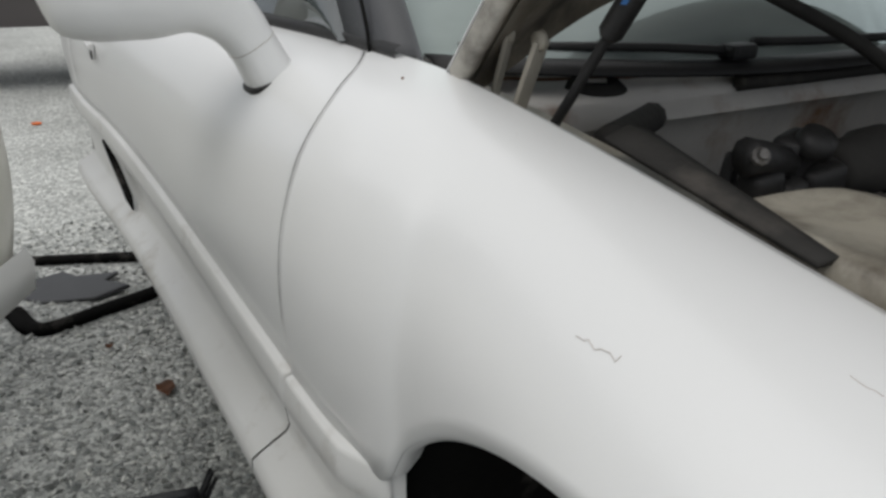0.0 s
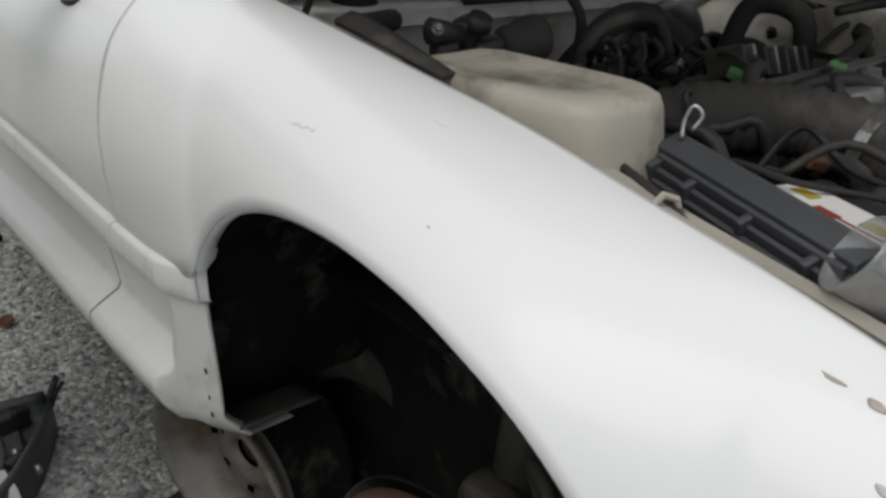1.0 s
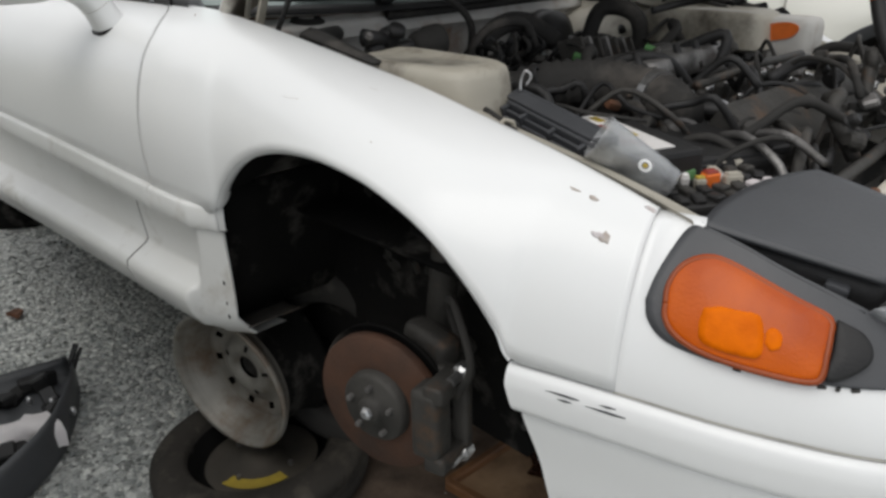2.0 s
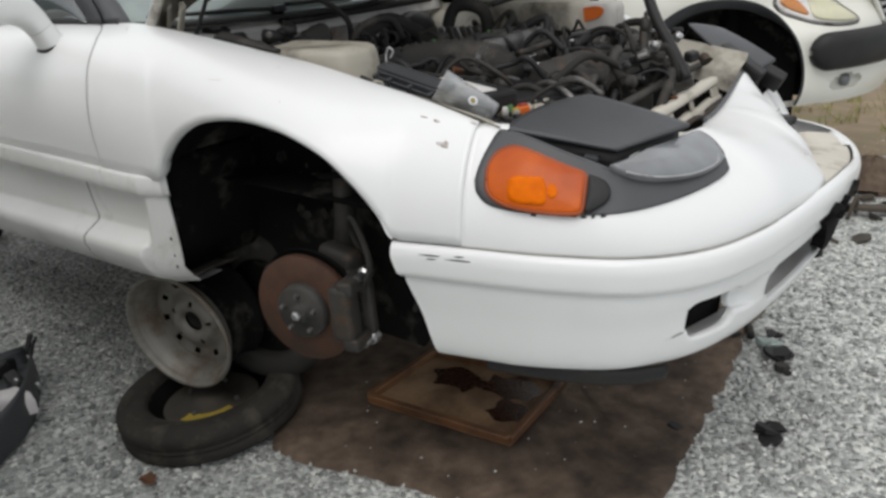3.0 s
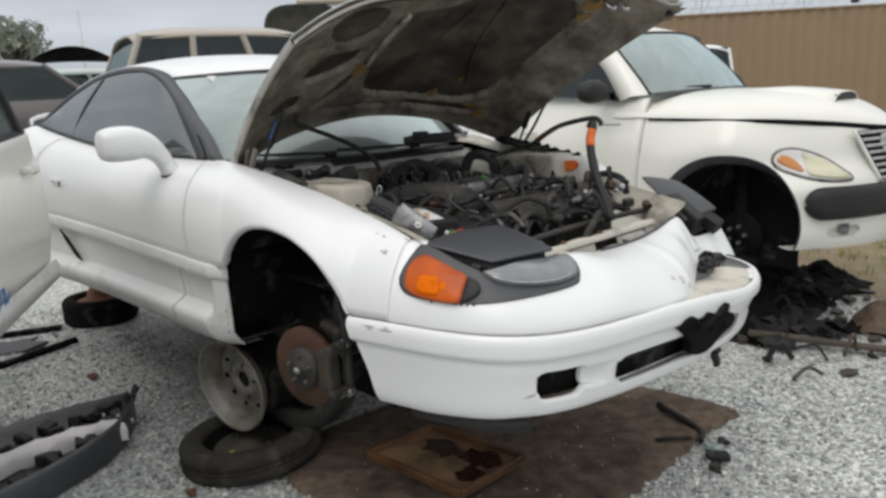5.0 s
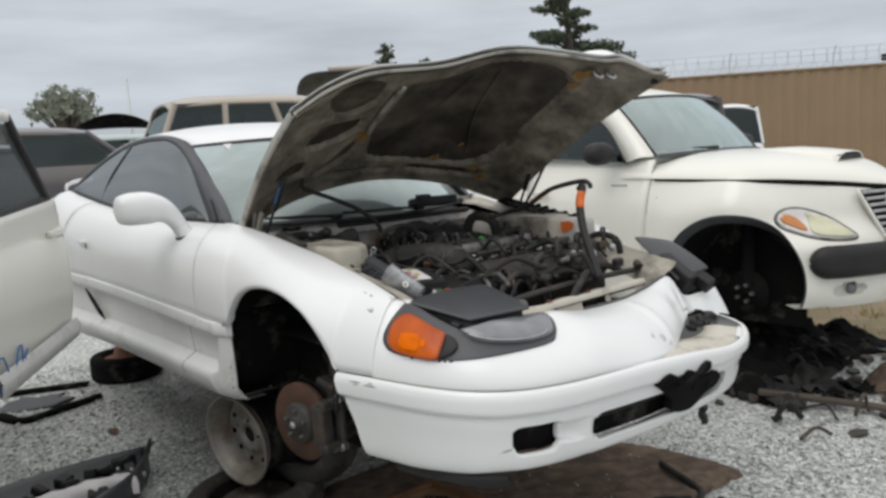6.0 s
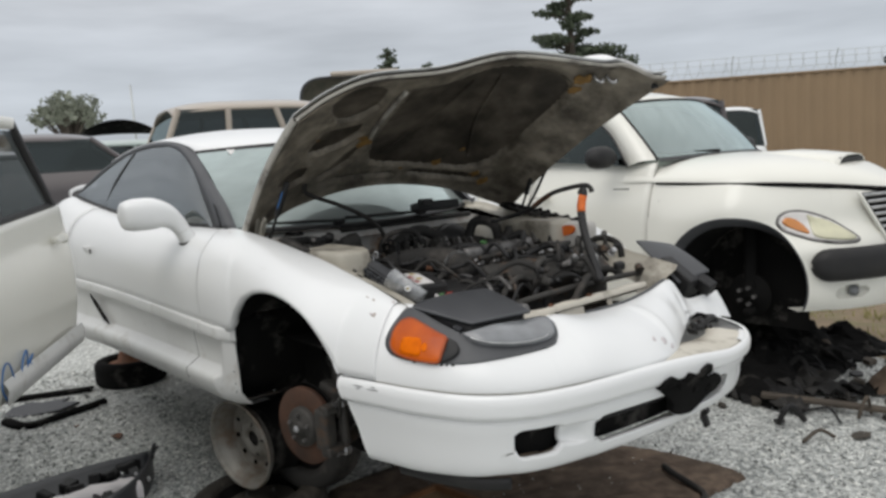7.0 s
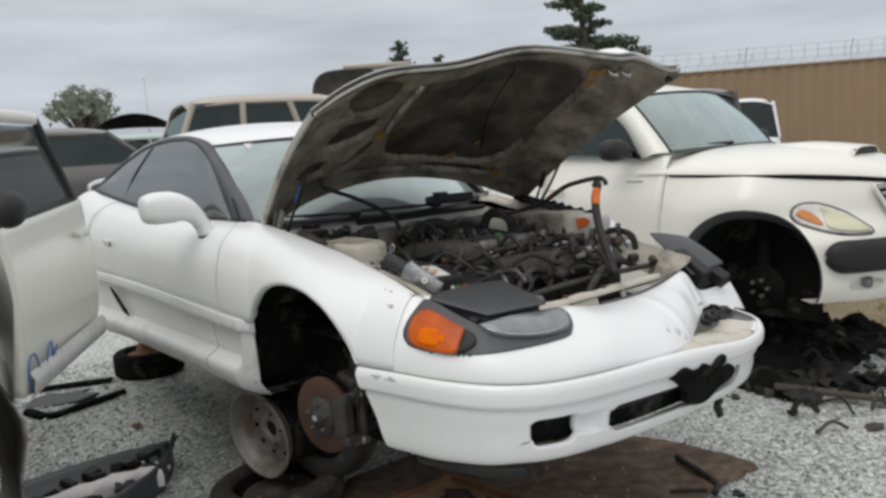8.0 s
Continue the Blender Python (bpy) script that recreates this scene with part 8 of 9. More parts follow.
        skin("arch_flare", tf(mir(flare)), GREY, wing, "dusty black edge of the wheel arch", 0.0)
        # Liner and inner wing are near-black, with the arch's shade in the colour.
        skin("arch_liner", tf(mir(liner)), SHADE_BLACK, wing, "black wheel arch liner", 0.0)
        skin("inner_wing", tf(mir([[(x, -0.42, z) for z in np.linspace(0.05, 0.80, 4)] for x in np.linspace(-0.5, 0.36, 4)])), SHADE_BLACK, wing, "", 0.0)

        # headlamp: an almond with a bright bowl, an amber end and a yellowed lens
        def eye(s, v):
            return m @ Vector(tuple(np.array(shell(s, v)) * np.array((1, -1 if side_no else 1, 1))))
        uo = lambda pts: [(float(np.interp(x, high[:, 0], run_h)), z) for x, z in pts]
        al = uo([(0.272, 0.700), (0.280, 0.735), (0.315, 0.759), (0.38, 0.755), (0.46, 0.715), (0.53, 0.655), (0.588, 0.592), (0.52, 0.583), (0.43, 0.600), (0.35, 0.632), (0.295, 0.664)])
        lamp = part("headlamp", patch(bmesh.new(), eye, al, 0.008, 0.010, 8, 70, 0.0), LABEL, t, "almond headlamp with a clouded lens", True)
        part("headlamp_rim", tube(bmesh.new(), [tuple(np.array(eye(*q))) for q in curve([*al, al[0]], 60)], 0.0105, 8, False), CASTING, lamp, "dull silver lamp rim", True)
        part("headlamp_lens", patch(bmesh.new(), eye, uo([(0.385, 0.738), (0.455, 0.703), (0.525, 0.645), (0.574, 0.595), (0.52, 0.592), (0.44, 0.607), (0.412, 0.630), (0.395, 0.68)]), 0.020, 0.006, 7, 50, 0.0), YELLOWLENS, lamp, "hazed yellowed lens", True)
        part("indicator", patch(bmesh.new(), eye, uo([(0.287, 0.705), (0.300, 0.728), (0.335, 0.718), (0.375, 0.672), (0.396, 0.632), (0.35, 0.650), (0.305, 0.680)]), 0.019, 0.004, 5, 40, 0.0), WAGON_AMBER, lamp, "amber indicator", True)
        # hood half with its raised centre
        rows = []
        for x in np.linspace(-0.70, 0.70, 34):
            yo = -abs(float(np.interp(x, high[:, 0], high[:, 1]))) + 0.062 + 0.02 * max(0.0, x)
            rows.append([(x, min(yo, -0.02) * q, shut_z(x) + (crown(x) - shut_z(x)) * (1 - q**3.0) ** 0.62 - 0.004) for q in [1 - (1 - e) ** 2 for e in np.linspace(1, 0, 18)]])
        skin("hood", tf(mir(rows)), CREAM, t, "smooth cream bonnet with a dark shut line", 0.0)
        gap = [np.array(r[0]) + np.array((0, -0.003, -0.006)) for r in rows if r[0][0] > -0.47]
        part("shut_line", tube(bmesh.new(), tf(mir([gap]))[0], np.linspace(0.006, 0.017, len(gap)).tolist()[::-1 if side_no else 1], 8), SHADE_BLACK, wing, "dark shut line under the bonnet edge", True)
        # doors and rear flank
        for x0, x1, nm in ((-0.475, -1.50, "front_door"), (-1.506, -2.35, "rear_door"), (-2.356, -3.40, "rear_wing")):
            rows = [[(x, -0.79 - 0.012 * math.sin(z * 5) + 0.16 * max(0.0, (z - 0.72) / 0.40) ** 1.6 - (0.09 * math.exp(-((x + 2.55) / 0.28) ** 2 - ((z - 0.55) / 0.3) ** 2) if nm == "rear_wing" else 0), z) for z in np.r_[np.linspace(0.16, 0.95, 14), 0.962, 0.970, 0.985, 1.03, 1.065 + (0.03 if x < -1.0 else 0.0)]] for x in np.linspace(x0, x1, 16)]
            ob = skin(nm, tf(mir(rows)), CREAM, t, "cream door panel", 0.004, (0, 1 if mir is both[0] else -1, 0))
            if "door" in nm:
                hm = m @ Matrix.Translation((x1 + 0.16, (-0.795 if mir is both[0] else 0.795), 0.86))
                part("door_handle", box(bmesh.new(), (0.13, 0.03, 0.028), hm, 0.010, 2), CREAM, ob)
                tm = m @ Matrix.Translation((x0 - 0.20, -0.7785 if mir is both[0] else 0.7785, 0.912))
                bm = bmesh.new()
                for k in range(7):
                    box(bm, (0.010, 0.004, 0.012), tm @ Matrix.Translation((0.018 * k - 0.05, 0, 0)), 0.0)
                part("badge_bar", bm, CASTING, ob, "plain bars of worn lettering")
        gapd = [(-0.474 + 0.035 * max(0.0, 0.95 - z), -0.793 - 0.012 * math.sin(z * 5) + 0.16 * max(0.0, (z - 0.72) / 0.40) ** 1.6, z) for z in np.linspace(0.20, 1.07, 20)]
        part("door_gap", tube(bmesh.new(), tf(mir([gapd]))[0], 0.004, 6), HOODRIM, wing, "thin grey door gap", True)
        # glasshouse: wide front pillar, side glass, roof rail
        wsl = curve([(-0.495, -0.640, 1.085), (-0.60, -0.625, 1.205), (-0.745, -0.595, 1.350), (-0.885, -0.555, 1.468)], 24)
        gle = curve([(-0.665, -0.712, 1.055), (-0.715, -0.694, 1.130), (-0.83, -0.655, 1.265), (-1.03, -0.600, 1.405)], 24)
        rows = [[a + np.array((0, 0.03, -0.01)), a, (a + b) / 2 + np.array((0.02, -0.014, 0.014)), b, b + np.array((0, 0.03, 0))] for a, b in zip(wsl, gle)]
        skin("front_pillar", tf(mir(rows)), CREAM, t, "wide cream windscreen pillar", 0.0)
        part("screen_seal", tube(bmesh.new(), tf(mir([wsl + np.array((0.004, 0.010, 0.0))]))[0], 0.009, 6), BLACK, t, "", True)
        part("window_seal", tube(bmesh.new(), tf(mir([gle + np.array((-0.006, 0.004, -0.004))]))[0], 0.009, 6), BLACK, t, "", True)
        sill = np.array([(x, -0.712 + 0.02 * min(1.0, (-0.665 - x) / 2.5), 1.055 + 0.055 * min(1.0, (-0.665 - x) / 0.75)) for x in np.linspace(-0.665, -3.2, 40)])
        hd = [(-1.03, -0.600, 1.405), (-1.30, -0.580, 1.468), (-1.75, -0.57, 1.492), (-2.6, -0.56, 1.48), (-3.15, -0.55, 1.42)]
        topg = np.vstack([gle[1:], curve(hd, 40)[1:]])
        topz = np.array([(q[0], np.interp(-q[0], -topg[:, 0], topg[:, 1]), max(q[2] + 0.002, np.interp(-q[0], -topg[:, 0], topg[:, 2]))) for q in sill])
        skin("side_window", tf(mir(ruled(sill, topz, 5))), TINT, t, "dark side glass", 0.0)
        rail = curve([(-0.885, -0.555, 1.468), (-1.10, -0.552, 1.513), (-1.5, -0.55, 1.543), (-2.0, -0.55, 1.548), (-2.8, -0.545, 1.528), (-3.15, -0.54, 1.455)], 40)
        rows = [[a, (a + b) / 2 + np.array((0, -0.012, 0.004)), b + np.array((0, -0.003, -0.004))] for a, b in zip(rail, curve(hd, 40))]
        skin("roof_rail", tf(mir(rows)), CREAM, t, "", 0.0)
        for a, b, r in (((-1.50, -0.700, 1.10), (-1.58, -0.575, 1.49), 0.034), ((-2.36, -0.695, 1.11), (-2.40, -0.565, 1.49), 0.034)):
            p = curve([a, (np.array(a) + np.array(b)) / 2 + np.array((0.01, -0.012, 0.01)), b], 10)
            part("pillar", tube(bmesh.new(), tf(mir([p]))[0], r, 10), CREAM if r > 0.034 else BLACK, t, "", True)
        # mirror: a flattened black shell on a wedge foot
        s = -1 if side_no == 0 else 1
        rows = []
        for a in np.linspace(0, 2 * math.pi, 25):
            ca, sa = math.cos(a), math.sin(a)
            ez, ex = abs(sa) ** 0.8 * (1 if sa > 0 else -1), abs(ca) ** 0.8 * (1 if ca > 0 else -1)
            rows.append([(-0.745 + 0.075 * ex * w, s * (0.735 + d), 1.122 + 0.072 * ez * w - 0.02 * (1 - w) * (1 if d < 0.1 else 0)) for d, w in ((0.0, 0.30), (0.03, 0.42), (0.065, 0.80), (0.11, 0.98), (0.17, 1.0), (0.22, 0.86), (0.25, 0.55), (0.258, 0.05))])
        bm = sheet(bmesh.new(), tf(rows))
        bmesh.ops.remove_doubles(bm, verts=bm.verts, dist=1e-5)
        bmesh.ops.recalc_face_normals(bm, faces=bm.faces)
        part("door_mirror", bm, BLACK, t, "black door mirror", True)
        # rubber pad along the bumper, rounded at its end
        rows = []
        for u in np.r_[0.505 + 0.09 * (1 - np.cos(np.linspace(0, math.pi / 2, 12))), np.linspace(0.61, u_end, 24)]:
            e = math.sqrt(max(0.0, 1 - max(0.0, (0.60 - u) / 0.096) ** 2))
            q, q2 = shell(u, 0.465), shell(u + 0.01, 0.465)
            n = np.array((q2[1] - q[1], -(q2[0] - q[0]), 0.0))
            n = -n / np.linalg.norm(n) if n[0] < 0 else n / np.linalg.norm(n)
            r = []
            for d, h in ((-0.01, 0.084), (0.024, 0.092), (0.052, 0.076), (0.064, 0.035), (0.064, -0.030), (0.054, -0.072), (0.026, -0.092), (-0.01, -0.086)):
                r.append(np.array((q[0], q[1], 0.468)) + n * d * (0.35 + 0.65 * e) + np.array((0, 0, h * e)))
            rows.append(r)
        skin("bumper_pad", tf(mir(rows)), BLACK, bump, "black rubber bumper pad", 0.0)
        skin("bumper_return", tf(mir([[shell(u, 0.207), shell(u, 0.207) + np.array((-0.05, 0.02, -0.012)), shell(u, 0.207) + np.array((-0.12, 0.04, 0.0))] for u in np.linspace(0.48, u_end, 20)])), CREAM, bump, "", 0.0)
    thing_part_grille(t, m)
    cr = curve([(-0.765, 1.492), (-1.1, 1.568), (-1.5, 1.602), (-2.0, 1.612), (-2.8, 1.582), (-3.2, 1.50)], 24)
    er = curve([(-0.885, 0.555, 1.468), (-1.10, 0.552, 1.513), (-1.5, 0.55, 1.543), (-2.0, 0.55, 1.548), (-2.8, 0.545, 1.528), (-3.15, 0.54, 1.455)], 24)
    rows = [[(e[0] + (c[0] - e[0]) * (1 - w * w), e[1] * w, e[2] + 0.003 + (c[1] - e[2]) * (1 - abs(w) ** 2.2)) for w in np.linspace(-1, 1, 21)] for c, e in zip(cr, er)]
    skin("roof", tf(rows), CREAM, t, "cream roof", 0.004, (0, 0, -1))
    top = np.array(rows[0]) + np.array((0.008, 0, -0.010))
    base = [(-0.495 + 0.10 * (1 - w * w), 0.642 * w, 1.085 + 0.012 * (1 - w * w)) for w in np.linspace(-1, 1, 21)]
    scr = skin("windscreen", tf(ruled(base, top, 8, 0.022, (0.7, 0, 0.7))), SCREEN, t, "pale reflecting windscreen", 0.0)
    part("screen_seal", tube(bmesh.new(), tf([top])[0], 0.010, 6), BLACK, scr, "", True)
    part("cowl_trim", sheet(bmesh.new(), tf([[np.array(p) + np.array((0.045, 0, -0.012)), np.array(p) + np.array((0.02, 0, 0.002)), np.array(p) + np.array((-0.01, 0, 0.010))] for p in base])), BLACK, scr, "", True)
    part("wiper_arm", tube(bmesh.new(), tf([curve([(-0.40, -0.05, 1.118), (-0.44, -0.28, 1.118), (-0.50, -0.50, 1.118)], 10)])[0], 0.009, 6), BLACK, t)
    # hood scoop
    rows = [[(x, y, crown(x) - 0.014 + (0.034 * (1 - abs(y / 0.19) ** 4)) * s) for y in np.linspace(-0.19, 0.19, 15)] for x, s in ((-0.20, 0.1), (-0.05, 0.5), (0.10, 0.9), (0.25, 1.2), (0.36, 1.45), (0.43, 1.75))]
    sc = skin("hood_scoop", tf(rows), CREAM, t, "cream bonnet scoop", 0.006, (0, 0, -1))
    part("scoop_mouth", box(bmesh.new(), (0.02, 0.30, 0.030), m @ Matrix.Translation((0.420, 0, 1.024)), 0.006), BLACK, sc)
    ant = m @ Matrix.Translation((-0.405, -0.735, 0.825)) @ pose(0, 0, 0, 75, 0, 0)
    part("antenna_base", lathe(bmesh.new(), ((0, 0.03), (0.010, 0.028), (0.022, 0.006), (0.026, 0)), ant, 16), BLACK, t, "black antenna base", True)
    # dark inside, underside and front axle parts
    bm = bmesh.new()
    # The underbody boxes are near-black to paint the shade below the wagon.
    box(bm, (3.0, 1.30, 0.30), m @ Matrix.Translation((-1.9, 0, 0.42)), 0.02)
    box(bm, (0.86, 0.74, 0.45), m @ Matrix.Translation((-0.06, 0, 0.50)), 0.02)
    part("underbody", bm, SHADE_BLACK, t)
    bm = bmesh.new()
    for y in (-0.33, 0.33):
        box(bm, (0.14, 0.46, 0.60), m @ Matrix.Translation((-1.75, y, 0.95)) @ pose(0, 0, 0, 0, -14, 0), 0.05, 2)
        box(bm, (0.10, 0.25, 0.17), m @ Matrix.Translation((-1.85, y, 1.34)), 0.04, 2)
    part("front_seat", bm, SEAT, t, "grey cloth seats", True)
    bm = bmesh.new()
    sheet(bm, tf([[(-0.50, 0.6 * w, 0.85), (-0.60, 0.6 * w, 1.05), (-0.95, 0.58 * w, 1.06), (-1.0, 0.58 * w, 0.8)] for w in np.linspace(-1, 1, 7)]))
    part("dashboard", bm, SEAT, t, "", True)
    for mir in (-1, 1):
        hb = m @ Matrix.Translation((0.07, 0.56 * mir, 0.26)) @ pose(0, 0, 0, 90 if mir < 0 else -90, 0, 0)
        # Disc and suspension leg take their arch shade as a near-black colour.
        disc = part("brake_disc", lathe(bmesh.new(), ((0.0, 0.03), (0.055, 0.03), (0.06, 0.0), (0.13, 0.0), (0.13, -0.02), (0.0, -0.02)), hb, 36), SHADE_BLACK, t, "brake disc, blackened for the shade in the arch", True)
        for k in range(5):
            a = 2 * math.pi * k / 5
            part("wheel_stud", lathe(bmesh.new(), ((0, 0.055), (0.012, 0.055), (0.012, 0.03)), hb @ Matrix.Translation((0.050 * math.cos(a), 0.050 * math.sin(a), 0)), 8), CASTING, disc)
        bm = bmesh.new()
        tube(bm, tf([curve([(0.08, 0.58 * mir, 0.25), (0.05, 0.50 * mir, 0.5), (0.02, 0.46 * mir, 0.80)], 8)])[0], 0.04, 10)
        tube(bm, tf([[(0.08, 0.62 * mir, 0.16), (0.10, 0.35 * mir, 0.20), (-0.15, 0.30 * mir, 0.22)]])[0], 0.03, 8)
        part("suspension_leg", bm, SHADE_BLACK, t, "", True)


def thing_part_grille(t, m):
    def face(w, z):
        k = (z - 0.56) / 0.28
        half, mid, end = 0.20 + 0.13 * k, 0.748 - 0.070 * k, 0.700 - 0.105 * k
        return (mid + (end - mid) * abs(w) ** 1.6, half * w, z)
    rows = [[face(w, z) for z in np.linspace(0.565, 0.845, 6)] for w in np.linspace(-1, 1, 18)]
    q = np.array([[tuple(m @ Vector(p)) for p in r] for r in rows])
    g = skin("grille", q, SHADE_BLACK, t, "bright slatted grille", 0.0)
    for k in range(8):
        z = 0.578 + 0.036 * k
        rows = [[Vector(face(w, z)) + Vector((d, 0, h)) for d, h in ((0.002, 0.011), (0.018, 0.008), (0.018, -0.006), (0.002, -0.010))] for w in np.linspace(-0.985, 0.985, 20)]
        skin("grille_slat", [[tuple(m @ p) for p in r] for r in rows], ALLOY, g, "", 0.0)
    for s in (-1, 1):
        edge = [tuple(m @ (Vector(face(s * 1.0, z)) + Vector((0.004, 0, 0)))) for z in np.linspace(0.56, 0.85, 12)]
        part("grille_edge", tube(bmesh.new(), edge, 0.012, 8), CREAM, g, "cream edge of the grille", True)
    return g


def build_stands():
    """Welded pairs of old rims that carry the raised cars."""
    for x, y, h, lab in ((-0.85, 2.25, 0.62, "welded rusty rims carrying the cream wagon"), (-0.85, 3.15, 0.62, "welded rusty rims carrying the cream wagon"), (-2.9, 2.15, 0.62, "welded rusty rims carrying the cream wagon"), (-2.9, 3.05, 0.62, "welded rusty rims carrying the cream wagon"),
                         (-0.55, -2.65, 0.50, "welded rusty rims carrying the open-door vehicle"), (-2.6, -2.5, 0.50, "welded rusty rims carrying the open-door vehicle"), (-2.85, 0.55, 0.60, "welded rusty rims under the coupe"), (-0.62, 0.78, 0.60, "welded rusty rims under the coupe")):
        t = thing("rim_stand", lab, "car stand", (x, y, 0.0), "rim stands")
        for k in range(2):
            q = h / 2
            m = Matrix.Translation((x, y, k * q))
            part("rim", lathe(bmesh.new(), ((0.0, 0.1 * q), (0.10, 0.1 * q), (0.17, 0.02), (0.20, 0.0), (0.205, 0.04 * q), (0.19, 0.12 * q), (0.165, 0.3 * q), (0.165, 0.7 * q), (0.19, 0.88 * q), (0.205, 0.96 * q), (0.20, q), (0.0, q)), m, 32), RUST, t, "rusty welded rim", True)


def build_scrap_heap():
    """Dark tangle of mats, hoses and brush under the wagon's nose."""
    rng = random.Random(31)
    for k in range(26):
        x, y = rng.uniform(-0.35, 0.95), rng.uniform(1.75, 3.1)
        a, l = rng.uniform(0, 6.283), rng.uniform(0.12, 0.42)
        path = [(x, y, 0.02), (x + 0.4 * l * math.cos(a), y + 0.4 * l * math.sin(a), rng.uniform(0.03, 0.16)), (x + l * math.cos(a + 0.4), y + l * math.sin(a + 0.4), 0.02)]
        bm = bmesh.new()
        tube(bm, curve(path, 12), rng.choice((0.007, 0.010, 0.016)), 7)
        tagged(part("scrap_hose", bm, rng.choice((RUBBER, BLACK, BARK)), None, "", True), "dark scrap hose or stick heaped under the wagon", "debris", "scrap heap")
    for k in range(14):
        x, y, s = rng.uniform(-0.30, 0.85), rng.uniform(1.85, 3.0), rng.uniform(0.06, 0.18)
        rows = [[(x + s * u + rng.uniform(-0.01, 0.01), y + 0.7 * s * v, 0.02 + 0.09 * rng.random() * (1 - 0.4 * abs(u))) for v in np.linspace(-1, 1, 6)] for u in np.linspace(-1, 1, 7)]
        tagged(part("crumpled_liner", sheet(bmesh.new(), np.array(rows), 0.004, (0, 0, -1)), rng.choice((BLACK, SHADE_BLACK, RUBBER)), None, "", True), "crumpled black liner scrap on gravel", "debris", "scrap heap")
    # Black mound added to stand for deep shade and scrap under the wagon.
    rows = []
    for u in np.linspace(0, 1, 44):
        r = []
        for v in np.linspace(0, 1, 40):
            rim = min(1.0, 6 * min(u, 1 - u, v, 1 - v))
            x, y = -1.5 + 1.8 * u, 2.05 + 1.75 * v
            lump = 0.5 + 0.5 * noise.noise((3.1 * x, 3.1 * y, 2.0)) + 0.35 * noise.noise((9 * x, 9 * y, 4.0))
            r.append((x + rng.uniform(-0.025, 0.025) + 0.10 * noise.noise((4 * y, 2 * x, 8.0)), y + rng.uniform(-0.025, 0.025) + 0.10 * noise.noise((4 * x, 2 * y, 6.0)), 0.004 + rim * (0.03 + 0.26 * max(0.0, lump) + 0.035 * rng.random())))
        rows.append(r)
    tagged(part("shaded_scrap_mound", sheet(bmesh.new(), np.array(rows)), SHADE_BLACK, None, "", False), "crumpled black mound for the scrap and deep shade under the wagon", "sheet")
    for k in range(70):
        x, y = rng.uniform(-0.25, 1.25), rng.uniform(1.85, 3.6)
        bm = bmesh.new()
        w, a = rng.uniform(0.02, 0.07), rng.uniform(0, 6.283)
        o = [(w * math.cos(q) * rng.uniform(0.4, 1.2), 0.6 * w * math.sin(q) * rng.uniform(0.4, 1.2)) for q in np.linspace(0, 6.283, 7, endpoint=False)]
        prism(bm, o, rng.uniform(0.004, 0.03), pose(x, y, 0.012, rng.uniform(-12, 12), rng.uniform(-12, 12), math.degrees(a)), 0.0)
        tagged(part("scrap_chip", bm, rng.choice((BARK, MAT, TREAD, BLACK, DUSTY, RUST, BLACK)), None, ""), "broken brown or black scrap piece on gravel", "debris", "scrap heap")
    x, y = 0.72, 2.75
    rows = [[(x + 0.20 * math.cos(a) * r, y + 0.16 * math.sin(a) * r, 0.02 + 0.16 * (1 - r * r) + 0.02 * rng.random()) for r in np.linspace(0.02, 1, 7)] for a in np.linspace(0, 6.283, 24)]
    tagged(part("sack", sheet(bmesh.new(), np.array(rows)), MAT, None, "", True), "slumped dusty brown sack on gravel", "sack")
    bm = bmesh.new()
    box(bm, (1.0, 0.06, 0.025), Matrix.Translation((0.70, 2.25, 0.05)) @ pose(0, 0, 0, 2, 3, 25), 0.006)
    tagged(part("timber_batten", bm, BARK), "weathered timber batten lying on gravel", "timber")
    bm = bmesh.new()
    tube(bm, curve([(1.05, 2.55, 0.012), (1.15, 2.70, 0.014), (1.32, 2.78, 0.012), (1.5, 2.9, 0.012)], 16), 0.006, 6)
    tagged(part("yellow_cord", bm, YELLOW, None, "", True), "thin yellow cord on gravel", "cord")
    v, f = [], []
    rng2 = np.random.default_rng(8)
    for k in range(60):
        cx, cy, wide = rng2.uniform(-0.7, 2.2), rng2.uniform(3.9, 6.0), rng2.uniform(0.03, 0.12)
        for _ in range(28):
            x, y = cx + rng2.normal(0, wide), cy + rng2.normal(0, wide)
            h, a = rng2.uniform(0.03, 0.12), rng2.uniform(0, 6.283)
            i = len(v)
            dx, dy = 0.006 * math.cos(a), 0.006 * math.sin(a)
            v += [(x - dx, y - dy, 0), (x + dx, y + dy, 0), (x + rng2.normal(0, 0.04), y + rng2.normal(0, 0.04), h)]
            f.append((i, i + 1, i + 2))
    me = bpy.data.meshes.new("dry_grass")
    me.from_pydata(v, [], f)
    me.materials.append(WEED)
    tagged(new("dry_grass", me), "sparse yellow-green weed tufts on bare earth", "grass", kind="stuff")


